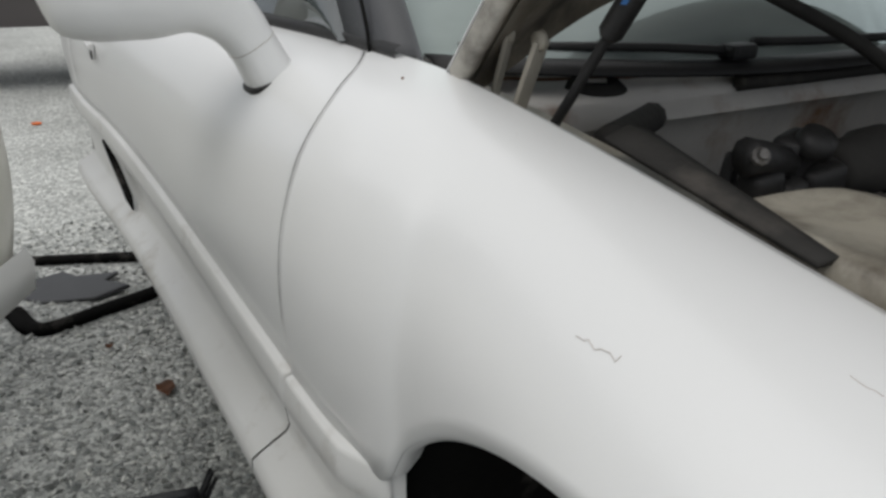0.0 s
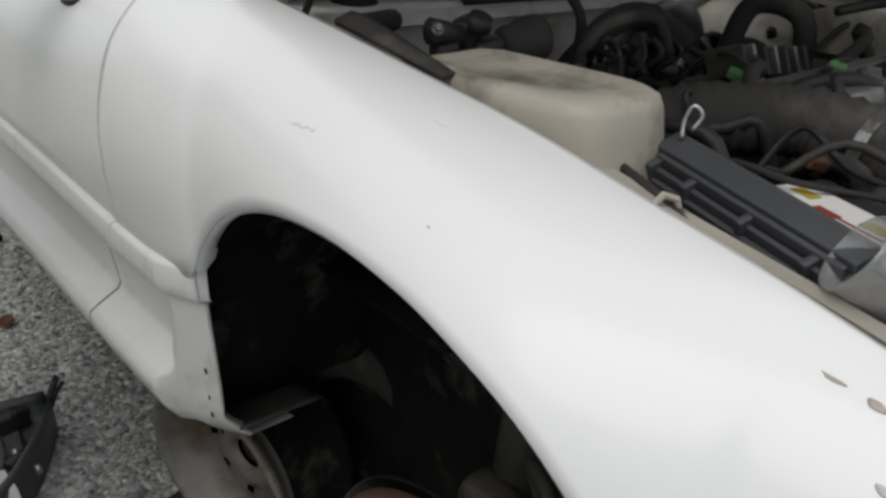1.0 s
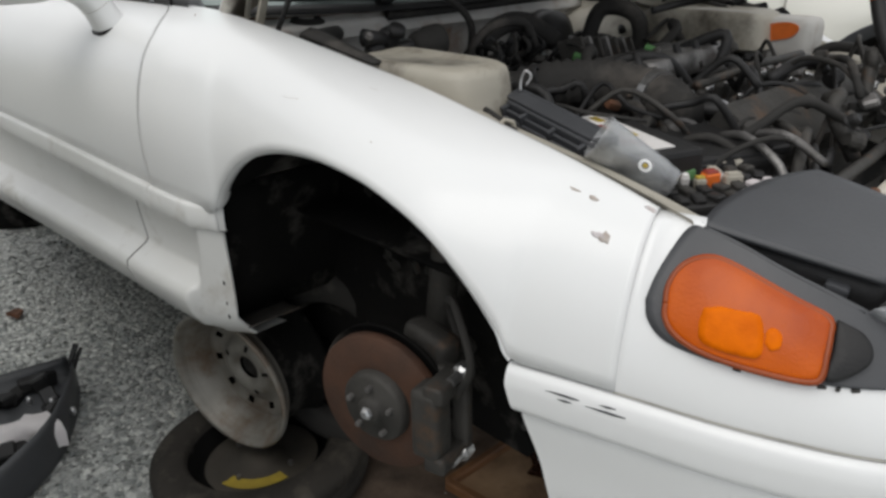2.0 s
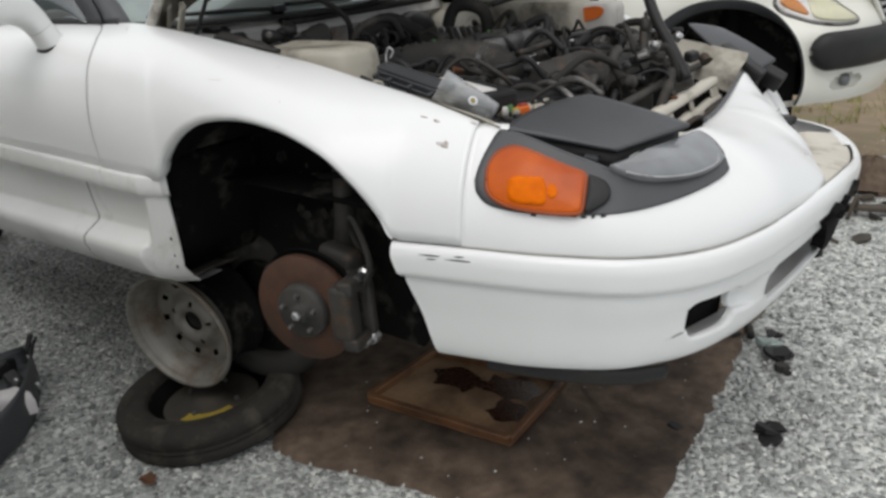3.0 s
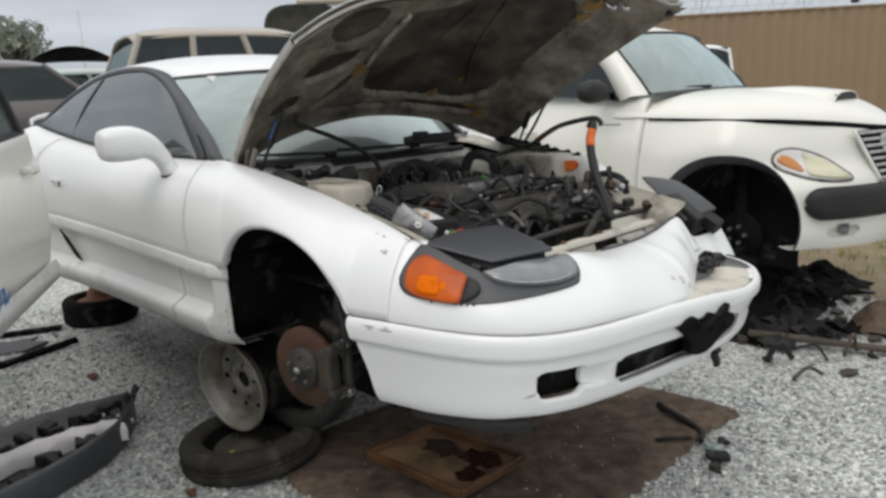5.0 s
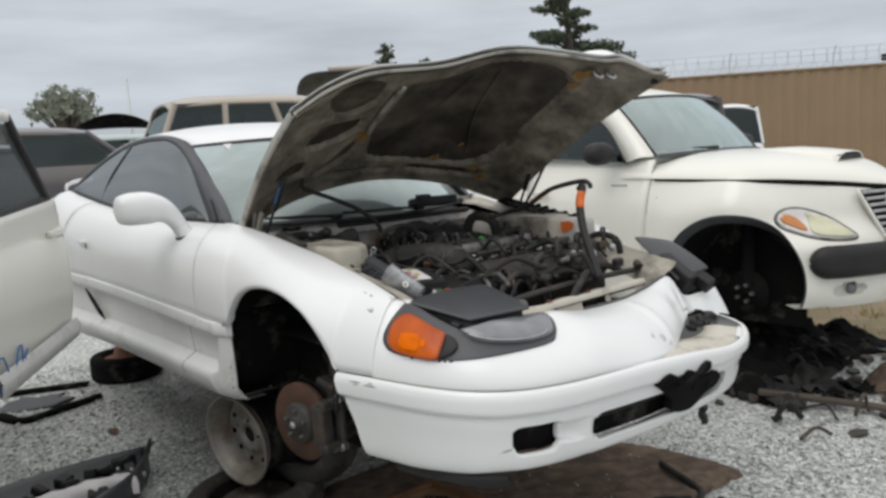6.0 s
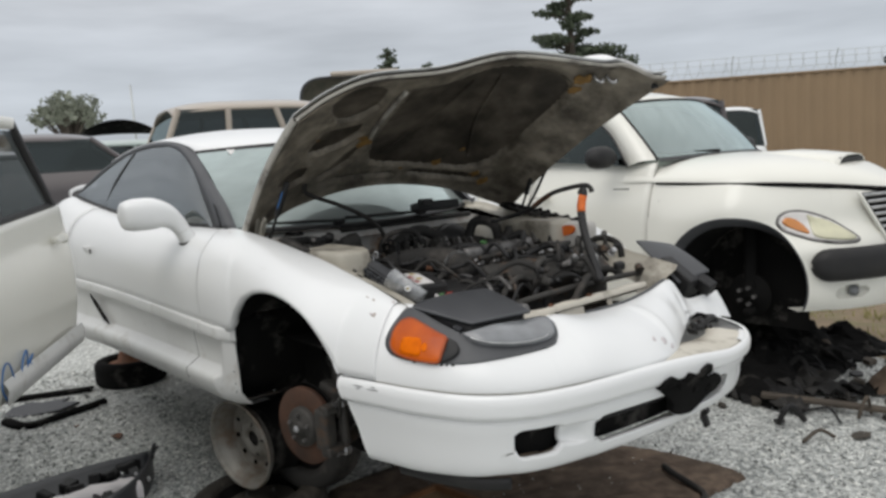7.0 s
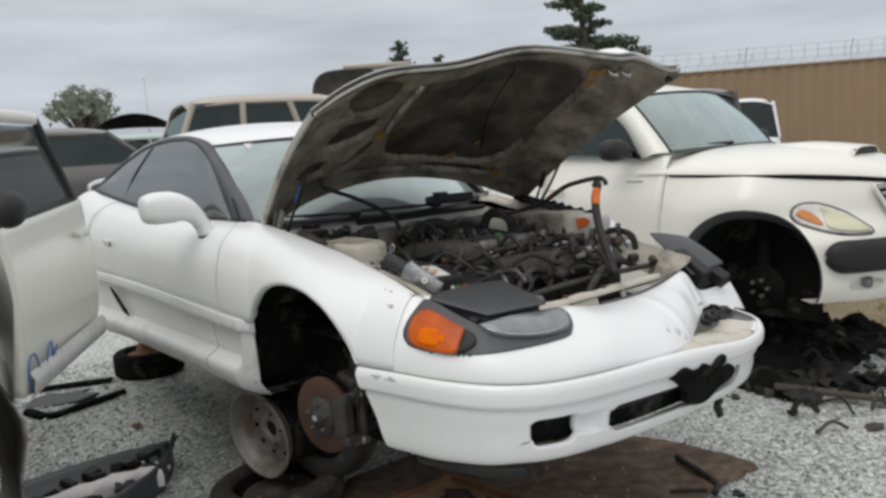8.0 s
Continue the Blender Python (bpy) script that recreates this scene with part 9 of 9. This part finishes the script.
# ---- the white vehicle with its door open ----
def build_open_door_car():
    hinge, tip = np.array((-0.46, -1.665)), np.array((-1.48, -1.165))
    d = tip - hinge
    L = np.linalg.norm(d)
    d /= L
    n = np.array((d[1], -d[0]))
    if n @ np.array((1.0, 0.3)) < 0:
        n = -n
    t = thing("open_door_car", "cream-white vehicle with its front door standing open", "car", (-0.3, -2.3, 0.5))

    def P(u, z, h=0.0):
        q = hinge + d * u * L + n * h
        return (q[0], q[1], z)

    rows = []
    for u in np.linspace(0, 1, 26):
        r = []
        for w in np.linspace(0, 1, 18):
            z = 0.79 + (1.40 + 0.055 * u - 0.79) * w
            e = (1 - 0.055 * max(0.0, (0.35 - w) / 0.35) ** 1.5) if u > 0.5 else 1.0
            r.append(P(u * (1 if u < 0.999 else 1.0) * e + (0.0), z, 0.035 * math.sin(math.pi * min(1, w * 0.9 + 0.1)) - 0.03 * max(0.0, (u - 0.93) / 0.07) ** 2))
        rows.append(r)
    door = skin("front_door", rows, CREAM, t, "open cream-white door with dark window frame", 0.05, (-n[0], -n[1], 0))
    rows = [[P(u * (1 - 0.06), 0.79 - a, b) for a, b in ((-0.09, 0.037), (-0.06, 0.050), (0.0, 0.040), (0.03, 0.0))] for u in np.linspace(0, 1.0, 20)]
    skin("door_sill", rows, WHITE_LOW, door, "grey-white lower door edge", 0.0)
    # window, frame and pillar
    sill = [P(u, 1.405 + 0.055 * u, -0.01) for u in np.linspace(-0.05, 0.90, 16)]
    top = [P(u, 1.765 + 0.03 * u, -0.02) for u in np.linspace(-0.15, 0.56, 16)]
    skin("door_window", ruled(sill, top, 4), COUPE_TINT, door, "dark tinted window", 0.0)
    rows = [[P(0.885 + a - 0.372 * w, 1.455 + 0.365 * w, b) for a, b in ((-0.050, -0.015), (-0.045, 0.004), (0.0, 0.004), (0.004, -0.03))] for w in np.linspace(0, 1, 8)]
    skin("window_frame", rows, BLACK, door, "black rear window frame", 0.0)
    rows = [[P(u + (-0.02 if z < 0 else 0), 1.800 + 0.022 * u + z, b) for z, b in ((-0.028, -0.01), (-0.024, 0.008), (0.016, 0.008), (0.024, -0.01), (0.02, -0.05))] for u in np.linspace(-0.25, 0.505, 14)]
    skin("frame_top", rows, CREAM, door, "cream upper window frame", 0.0)
    part("window_seal", tube(bmesh.new(), np.array(sill) + np.array((0, 0, 0.004)), 0.014, 8), BLACK, door, "", True)
    hm = Matrix.Translation(P(0.76, 1.305, 0.045)) @ Matrix.Rotation(math.atan2(d[1], d[0]), 4, "Z")
    bm = bmesh.new()
    box(bm, (0.17, 0.03, 0.03), hm, 0.012, 3)
    box(bm, (0.05, 0.035, 0.045), hm @ Matrix.Translation((0.06, 0, -0.002)), 0.014, 3)
    part("door_handle", bm, CREAM, door, "body-coloured pull handle", True)
    mm = Matrix.Translation((-0.20, -1.66, 1.475)) @ Matrix.Rotation(math.atan2(d[1], d[0]), 4, "Z")
    bm = bmesh.new()
    bmesh.ops.create_uvsphere(bm, u_segments=22, v_segments=12, radius=1.0, matrix=mm @ Matrix.Diagonal((0.085, 0.055, 0.062, 1)))
    part("door_mirror", bm, BLACK, door, "black door mirror", True)
    # blue crayon scribble
    pts = [(0.02, 0.80), (-0.02, 0.86), (0.01, 0.925), (0.06, 0.93), (0.09, 0.86), (0.10, 0.81), (0.13, 0.83), (0.20, 0.92), (0.235, 0.93), (0.215, 0.85), (0.15, 0.80), (0.20, 0.86), (0.29, 0.905), (0.25, 0.875), (0.30, 0.865)]
    part("scribble", tube(bmesh.new(), curve([P(u, z, 0.0365 + 0.002) for u, z in pts], 60), 0.0035, 5), BLUEP, door, "blue crayon scribble")
    # body: wing end, wheel arch plastic, cabin side and roof edge behind the door
    rows = [[(-0.44 + (0.524 + 0.89 * (0.53 * w)) * u, -1.735 - 0.020 * u - 0.16 * max(0.0, w - 0.7) ** 1.3, 0.80 + 0.083 * min(1.0, u * 1.6) + (0.62 - 0.083 * min(1.0, u * 1.6)) * w) for w in np.linspace(0, 1, 14)] for u in np.linspace(0, 1, 20)]
    skin("front_wing", rows, CREAM, t, "cream front wing", 0.0)
    rows = [[(-0.46 + (0.46 + 0.81 * 0.46 * w) * u, -1.762 + 0.006 * math.sin(9 * w), 0.48 + 0.46 * w) for w in np.linspace(0, 1, 8)] for u in np.linspace(0, 1, 8)]
    skin("splash_guard", rows, STEEL, t, "dusty grey splash guard", 0.01, (0, -1, 0))
    # the rest of the body: bonnet, screen, roof, far side and rear
    yc, hw = -2.66, 0.86

    def deck(x):
        return 1.42 - 0.05 * max(0.0, x) - 0.20 * max(0.0, (x - 0.75) / 0.45) ** 2
    rows = [[(x, yc + hw * w * (1 - 0.10 * max(0.0, x / 1.2) ** 2), deck(x) + 0.05 * (1 - w * w) - 0.05 * abs(w) ** 6) for w in np.linspace(-0.98, 0.98, 17)] for x in np.linspace(-0.42, 0.52, 16)]
    skin("hood", rows, CREAM, t, "cream bonnet", 0.015, (0, 0, -1))
    rows = [[(0.50 + 0.05 * math.sin(math.pi * k / 5), yc + hw * 0.93 * w, 1.36 - 0.15 * k) for k in range(6)] for w in np.linspace(-1, 1, 13)]
    skin("front_bumper", rows, GREY, t, "grey front bumper and grille", 0.02, (-1, 0, 0))
    base = [(-0.42 + 0.10 * (1 - w * w), yc + 0.80 * w, 1.45) for w in np.linspace(-1, 1, 15)]
    head = [(-1.02 + 0.06 * (1 - w * w), yc + 0.66 * w, 1.90 + 0.03 * (1 - w * w)) for w in np.linspace(-1, 1, 15)]
    skin("windscreen", ruled(base, head, 6), SCREEN, t, "pale reflecting windscreen", 0.0)
    rows = [[(x, yc + 0.68 * w, 1.955 - 0.05 * abs(w) ** 3 - 0.03 * ((x + 2.1) / 1.1) ** 2) for w in np.linspace(-1, 1, 15)] for x in np.linspace(-1.0, -3.20, 14)]
    skin("roof", rows, CREAM, t, "cream roof", 0.03, (0, 0, -1))
    for s, x0, x1, nm in ((1, -1.56, -3.30, "rear_flank"), (-1, -0.44, -3.30, "far_flank"), (-1, 0.50, -0.43, "far_wing")):
        rows = [[(x, yc + s * (0.89 - 0.05 * max(0.0, (z - 1.1) / 0.34) ** 2 - 0.04 * max(0.0, (0.8 - z) / 0.3)), z) for z in np.linspace(0.52, 1.44, 10)] for x in np.linspace(x0, x1, 12)]
        skin(nm, rows, CREAM, t, "", 0.02, (0, -s, 0))
        if nm != "far_wing":
            lo = [(x, yc + s * 0.84, 1.445) for x in np.linspace(x0, x1, 10)]
            hi = [(x, yc + s * 0.69, 1.895) for x in np.linspace(min(x0, -1.02), x1 + 0.12, 10)]
            skin("side_window", ruled(lo, hi, 4), TINT, t, "dark side glass", 0.0)
    for s in (-1, 1):
        for a, b in (((-0.40, 1.44), (-1.02, 1.90)), ((-1.56, 1.44), (-1.62, 1.90)), ((-3.30, 1.44), (-3.18, 1.90))):
            part("pillar", tube(bmesh.new(), [(a[0], yc + s * 0.835, a[1]), (b[0], yc + s * 0.685, b[1])], 0.035, 8), CREAM if a[0] > -1 or a[0] < -3 else BLACK, t, "", True)
    rows = [[(-3.30 - 0.04 * math.sin(z * 2), yc + 0.87 * w, z) for z in np.linspace(0.52, 1.44, 8)] for w in np.linspace(-1, 1, 9)]
    skin("tailgate", rows, CREAM, t, "", 0.02, (1, 0, 0))
    skin("rear_window", ruled([(-3.32, yc + 0.80 * w, 1.45) for w in np.linspace(-1, 1, 9)], [(-3.18, yc + 0.67 * w, 1.90) for w in np.linspace(-1, 1, 9)], 4), TINT, t, "", 0.0)
    bm = bmesh.new()
    box(bm, (3.6, 1.55, 0.30), Matrix.Translation((-1.45, yc, 0.66)), 0.04)
    box(bm, (0.14, 0.48, 0.62), Matrix.Translation((-1.75, yc + 0.36, 1.12)) @ pose(0, 0, 0, 0, -14, 0), 0.05, 2)
    box(bm, (0.14, 0.48, 0.62), Matrix.Translation((-1.75, yc - 0.36, 1.12)) @ pose(0, 0, 0, 0, -14, 0), 0.05, 2)
    box(bm, (0.30, 1.45, 0.45), Matrix.Translation((-0.55, yc, 1.15)), 0.06, 2)
    part("cabin", bm, SHADE_BLACK, t, "dark cabin with seats and dashboard", True)


# ---- cars further off ----
def far_car(name, label, paint, place, turn, length, width, height, raise_by, nose=0.9, tail=0.6, van=False, group="", belt_at=0.0):
    """A parked car: body, glasshouse, roof, windows, pillars, wheels."""
    m = pose(*place, 0, 0, turn)
    t = thing(name, label, "car", (place[0], place[1], 0.05), group)
    L, W, H = length / 2, width / 2, height
    belt = H * (belt_at or (0.55 if van else 0.58))
    tf = lambda q: np.array([[tuple(m @ Vector((p[0], p[1], p[2] + raise_by))) for p in r] for r in np.asarray(q, float)])
    rows = []
    for x in np.linspace(-L, L, 30):
        e = min(1.0, (L - abs(x)) / 0.35)
        w = W * (0.72 + 0.28 * e ** 0.5)
        top = belt - (0.10 if x > L - nose and not van else 0.02) * max(0.0, (x - (L - nose)) / nose)
        rows.append([(x, -w * 0.96, 0.22), (x, -w, 0.45), (x, -w * 0.995, belt * 0.8), (x, -w * 0.93, top), (x, -w * 0.5, top + 0.04), (x, 0, top + 0.05), (x, w * 0.5, top + 0.04), (x, w * 0.93, top), (x, w * 0.995, belt * 0.8), (x, w, 0.45), (x, w * 0.96, 0.22)])
    skin("body", tf(rows), paint, t, "", 0.0)
    x0, x1 = L - nose, -L + tail
    top0, top1 = x0 - (0.55 if not van else 0.45), x1 + (0.35 if not van else 0.12)
    ys = lambda w, a: W * a * w
    roof = [[(x, ys(w, 0.80), H - 0.11 * abs(w) ** 3.5 - (0.06 * ((x - (top0 + top1) / 2) / (top0 - top1) * 2) ** 4)) for w in np.linspace(-1, 1, 15)] for x in np.linspace(top0 + 0.06, top1 - 0.06, 16)]
    skin("roof", tf(roof), paint, t, "", 0.03, (0, 0, -1))
    for s in (-1, 1):
        lo = [(x, s * W * 0.92, belt) for x in np.linspace(x0 - 0.05, x1 + 0.05, 14)]
        hi = [(x, s * W * 0.795, H - 0.12) for x in np.linspace(top0, top1, 14)]
        skin("side_window", tf(ruled(lo, hi, 4)), TINT, t, "dark side glass", 0.0)
        for k in ((0, 0), (5, 5), (9, 9), (13, 13)):
            part("pillar", tube(bmesh.new(), tf([[lo[k[0]], hi[k[1]]]])[0], 0.035, 8), paint, t)
        for x in (L - 0.85, -L + 0.85):
            wm = m @ Matrix.Translation((x, s * (W - 0.10), 0.312)) @ pose(0, 0, 0, 90, 0, 0)
            part("wheel", lathe(bmesh.new(), tyre_profile(0.31, 0.19), wm, 28), RUBBER, t, "", True)
    a = [(x0, ys(w, 0.90), belt) for w in np.linspace(-1, 1, 9)]
    b = [(top0, ys(w, 0.76), H - 0.10) for w in np.linspace(-1, 1, 9)]
    skin("windscreen", tf(ruled(a, b, 4)), SCREEN, t, "", 0.0)
    a = [(x1, ys(w, 0.90), belt) for w in np.linspace(-1, 1, 9)]
    b = [(top1, ys(w, 0.76), H - 0.10) for w in np.linspace(-1, 1, 9)]
    skin("rear_window", tf(ruled(a, b, 4)), TINT, t, "", 0.0)
    bm = bmesh.new()
    box(bm, (length * 0.7, width * 0.8, 0.35), m @ Matrix.Translation((0, 0, 0.45 + raise_by)), 0.03)
    part("cabin_floor", bm, SHADE_BLACK, t)
    return t, m


def build_far_cars():
    far_car("dark_wagon", "dark grey wagon parked beyond the coupe", DARKPAINT, (-9.3, -0.6, 0), 80, 4.5, 1.75, 1.80, 0.40, 0.3, 1.0, False, "", 0.70)
    t, m = far_car("green_sedan", "pale green sedan with its bonnet raised", GREENPAINT, (-12.0, 2.2, 0), 80, 4.6, 1.8, 1.76, 0.44, 1.2, 1.0, False, "", 0.66)
    lid = pose(-11.2, 1.80, 0, 0, 0, -15)
    rows = [[tuple(lid @ Vector((0.55 * u, 0.63 * v * (1 - 0.12 * u), 2.24 + 0.03 * u + (0.03 + 0.15 * u) * (1 - v * v)))) for v in np.linspace(-1, 1, 15)] for u in np.linspace(0, 1, 7)]
    skin("raised_hood", rows, SHADE_BLACK, t, "raised lid showing its black inner side", 0.03, (0, 0, 1))
    far_car("tan_minivan", "champagne minivan parked in the next row", TANPAINT, (-6.15, 2.36, 0), 80, 4.3, 1.9, 1.98, 0.36, 1.25, 0.45)
    t, m = far_car("tan_van", "tan van with its tailgate standing up", TANPAINT, (-8.6, 6.3, 0), 80, 4.6, 1.9, 1.95, 0.36, 0.6, 0.3, True)
    gate = pose(-8.0, 4.22, 0, 0, 0, -31)
    rows = []
    for a in np.linspace(0, 2 * math.pi, 40):
        ca, sa = math.cos(a), math.sin(a)
        e = 0.55
        hy, hz = 0.56 * abs(ca) ** e * (1 if ca > 0 else -1), 0.50 * abs(sa) ** e * (1 if sa > 0 else -1)
        rows.append([tuple(gate @ Vector((d, hy * k, 2.36 + hz * k))) for k, d in ((0.02, -0.06), (0.5, -0.05), (0.84, -0.01), (0.93, 0.05), (1.0, 0.05), (1.02, -0.06))])
    skin("raised_tailgate", rows, MOULD, t, "raised tailgate showing its dark mouldy lining", 0.0)
    part("tailgate_edge", tube(bmesh.new(), [r[4] for r in rows], 0.020, 8), GREY, t, "", True)
    part("roof_spoiler", box(bmesh.new(), (0.40, 1.05, 0.08), gate @ Matrix.Translation((-0.1, 0.45, 2.90)), 0.03, 2), TANPAINT, t, "", True)
    far_car("dark_suv", "dark grey off-roader parked along the fence", DARKPAINT, (-4.72, 8.26, 0), 122, 4.3, 1.7, 1.84, 0.30, 1.1, 0.25, True, "cars along the fence")
    far_car("white_suv", "white off-roader with dark windows along the fence", WHITE, (-7.3, 13.6, 0), 122, 4.3, 1.7, 1.85, 0.30, 1.1, 0.25, True, "cars along the fence")
    for k, (x, y, a, p) in enumerate(((-15, -4.5, 85, GREENPAINT), (-15, 6.0, 88, DARKPAINT), (-12.5, 9.0, 80, TANPAINT), (-17, 1.5, 85, WHITE), (4.5, -7.5, 185, DARKPAINT), (8.0, 3.0, 175, WHITE))):
        far_car("parked_car", "parked scrap car in a far row", p, (x, y, 0), a, 4.5, 1.75, 1.5, 0.34, 1.2, 0.8, False, "far rows of scrap cars")


# ---- fence, trees, distance ----
def build_fence():
    a, b = np.array((-13.5, 9.8)), np.array((3.0, 27.0))
    d = (b - a) / np.linalg.norm(b - a)
    n = np.array((d[1], -d[0]))
    L = np.linalg.norm(b - a)
    t = tagged(thing("fence", "tall tan corrugated metal fence with razor wire", "fence", (float(a[0]), float(a[1]), 0.01)), kind="structure")
    H = 2.95
    xs = np.arange(0, L, 0.05)
    prof = [0.0, 0.0, 0.02, 0.035, 0.035, 0.02]
    rows = [[(*(a + d * x + n * prof[i % 6]), z) for z in (0.02, H)] for i, x in enumerate(xs)]
    part("fence_panel", sheet(bmesh.new(), np.array(rows), 0.003, (-n[0], -n[1], 0)), FENCE, t, "tan ribbed steel sheet")
    bm = bmesh.new()
    q = [(*(a + d * x + n * 0.04), H) for x in (0, L)]
    tube(bm, q, 0.03, 6)
    part("top_rail", bm, FENCE, t)
    for x in np.arange(0.5, L, 2.4):
        bm = bmesh.new()
        p = a + d * x
        tube(bm, [(*p, H - 0.1), (*(p + n * 0.05), H + 0.30), (*(p + n * 0.2), H + 0.5)], 0.012, 6)
        part("wire_post", bm, WIRE, t)
    k = np.linspace(0, L / 0.30 * 2 * math.pi, int(L / 0.30 * 12))
    pos = a[None] + d[None] * (k / k[-1] * L)[:, None] + n[None] * (0.22 * np.cos(k))[:, None]
    bm = bmesh.new()
    tube(bm, np.c_[pos, H + 0.24 + 0.22 * np.sin(k)], 0.006, 4)
    for h in (0.15, 0.32, 0.46):
        tube(bm, [(*(a + n * 0.1), H + h), (*(b + n * 0.1), H + h)], 0.006, 4)
    part("razor_wire", bm, WIRE, t, "coiled galvanised razor wire")
    bm = bmesh.new()
    p = a + d * 11.3
    box(bm, (0.16, 0.12, 0.16), Matrix.Translation((*p, H + 0.16)), 0.02)
    part("camera_box", bm, BLACK, t, "small dark box on the fence top")


def leaf_cloud(name, blobs, per, size, mt, parent, seed):
    rng = np.random.default_rng(seed)
    v, f = [], []
    for cx, cy, cz, rx, ry, rz in blobs:
        n = int(per * rx * ry * rz ** 0.5 * 3)
        q = rng.normal(0, 1, (n, 3))
        q /= np.linalg.norm(q, axis=1, keepdims=True)
        q *= rng.uniform(0.3, 1.0, (n, 1)) ** 0.5
        c = q * (rx, ry, rz) + (cx, cy, cz)
        for p in c:
            i = len(v)
            e = rng.normal(0, size, (3, 3))
            v += [tuple(p + e[0]), tuple(p + e[1]), tuple(p + e[2])]
            f.append((i, i + 1, i + 2))
    me = bpy.data.meshes.new(name)
    me.from_pydata(v, [], f)
    me.materials.append(mt)
    ob = new(name, me)
    ob.parent = parent
    ob.matrix_parent_inverse = parent.matrix_basis.inverted()
    return ob


def tree(name, label, az, dist, top, base_r, kind, mt, seed, wide=1.0):
    """A tree at a bearing from the yard's open corner; top is its height."""
    x, y = 2.6 + dist * math.cos(radians(az)), -2.0 + dist * math.sin(radians(az))
    t = thing(name, label, "tree", (x, y, 0.0))
    rng = np.random.default_rng(seed)
    tip = 0.97 if kind == "cypress" else 0.66
    trunk = curve([(x, y, 0), (x + 0.2, y, top * 0.4), (x, y + 0.1, top * tip)], 12)
    part("trunk", tube(bmesh.new(), trunk, np.linspace(base_r, base_r * 0.12, 12).tolist(), 10), BARK, t, "", True)
    blobs = []
    if kind == "cypress":
        for k in range(46):
            h = top * (0.30 + 0.70 * (k / 45) ** 0.9)
            reach = wide * (1.06 - h / top) * top * 0.34 * rng.uniform(0.45, 1.1) + 0.15
            a = rng.uniform(0, 6.283)
            bx, by = x + reach * math.cos(a), y + reach * math.sin(a)
            bm = bmesh.new()
            tube(bm, [(x, y, h - 0.2 * reach), ((x + bx) / 2, (y + by) / 2, h - 0.02 * reach), (bx, by, h + 0.12 * reach)], [0.10, 0.06, 0.02], 5)
            part("limb", bm, BARK, t)
            for w in (0.45, 0.75, 1.0):
                blobs.append((x + (bx - x) * w, y + (by - y) * w, h + 0.1 * reach * w, 0.20 * reach + 0.16, 0.20 * reach + 0.16, 0.07 * reach + 0.07))
    else:
        for k in range(30):
            a, e = rng.uniform(0, 6.283), rng.uniform(0.1, 1.3)
            r = wide * top * 0.42 * rng.uniform(0.5, 1.0)
            bx, by, bz = x + r * math.cos(a) * math.cos(e), y + r * math.sin(a) * math.cos(e), top * 0.48 + r * math.sin(e) * 1.05
            bm = bmesh.new()
            tube(bm, [(x, y, top * 0.35), ((x + bx) / 2, (y + by) / 2, (top * 0.4 + bz) / 2), (bx, by, bz)], [0.12, 0.07, 0.02], 5)
            part("limb", bm, BARK, t)
            blobs.append((bx, by, bz, top * 0.085 * rng.uniform(0.5, 1.3), top * 0.085 * rng.uniform(0.5, 1.3), top * 0.055))
    leaf_cloud("crown", blobs, 300 if kind == "cypress" else 95, 0.085 if kind == "cypress" else 0.095, mt, t, seed)


def build_trees():
    tree("pale_tree", "rounded grey-green tree behind the far cars", 167.7, 46.0, 8.6, 0.3, "round", LEAF, 3, 0.50)
    tree("cypress_tree", "tall dark cypress beyond the fence", 132.7, 42.0, 10.8, 0.4, "cypress", NEEDLE, 5, 1.3)
    tree("cypress_tree", "small dark cypress beyond the fence", 145.8, 48.0, 8.0, 0.3, "cypress", NEEDLE, 7, 0.7)
    tree("cypress_tree", "low dark cypress beyond the fence", 142.9, 52.0, 7.5, 0.3, "cypress", NEEDLE, 9, 0.5)
    tree("cypress_tree", "broad dark cypress beyond the fence", 136.3, 44.0, 7.3, 0.35, "round", NEEDLE, 11, 0.85)


def build_light_pole():
    x, y = 2.6 + 40 * math.cos(radians(163.6)), -2.0 + 40 * math.sin(radians(163.6))
    bm = bmesh.new()
    tube(bm, [(x, y, 0), (x, y, 5.8)], [0.09, 0.04], 8)
    tagged(part("light_pole", bm, WIRE, None, "", True), "thin grey pole behind the far cars", "pole")


build_ground()
build_earth()
build_coupe()
build_spare()
build_steel_wheel()
build_prop_tyre()
build_mat()
build_tray()
build_cup()
build_wagon()
build_open_door_car()
build_rear_stand()
build_stands()
build_bumper_scrap()
build_litter()
build_scrap_heap()
build_far_cars()
build_fence()
build_trees()
build_light_pole()
build_stones()
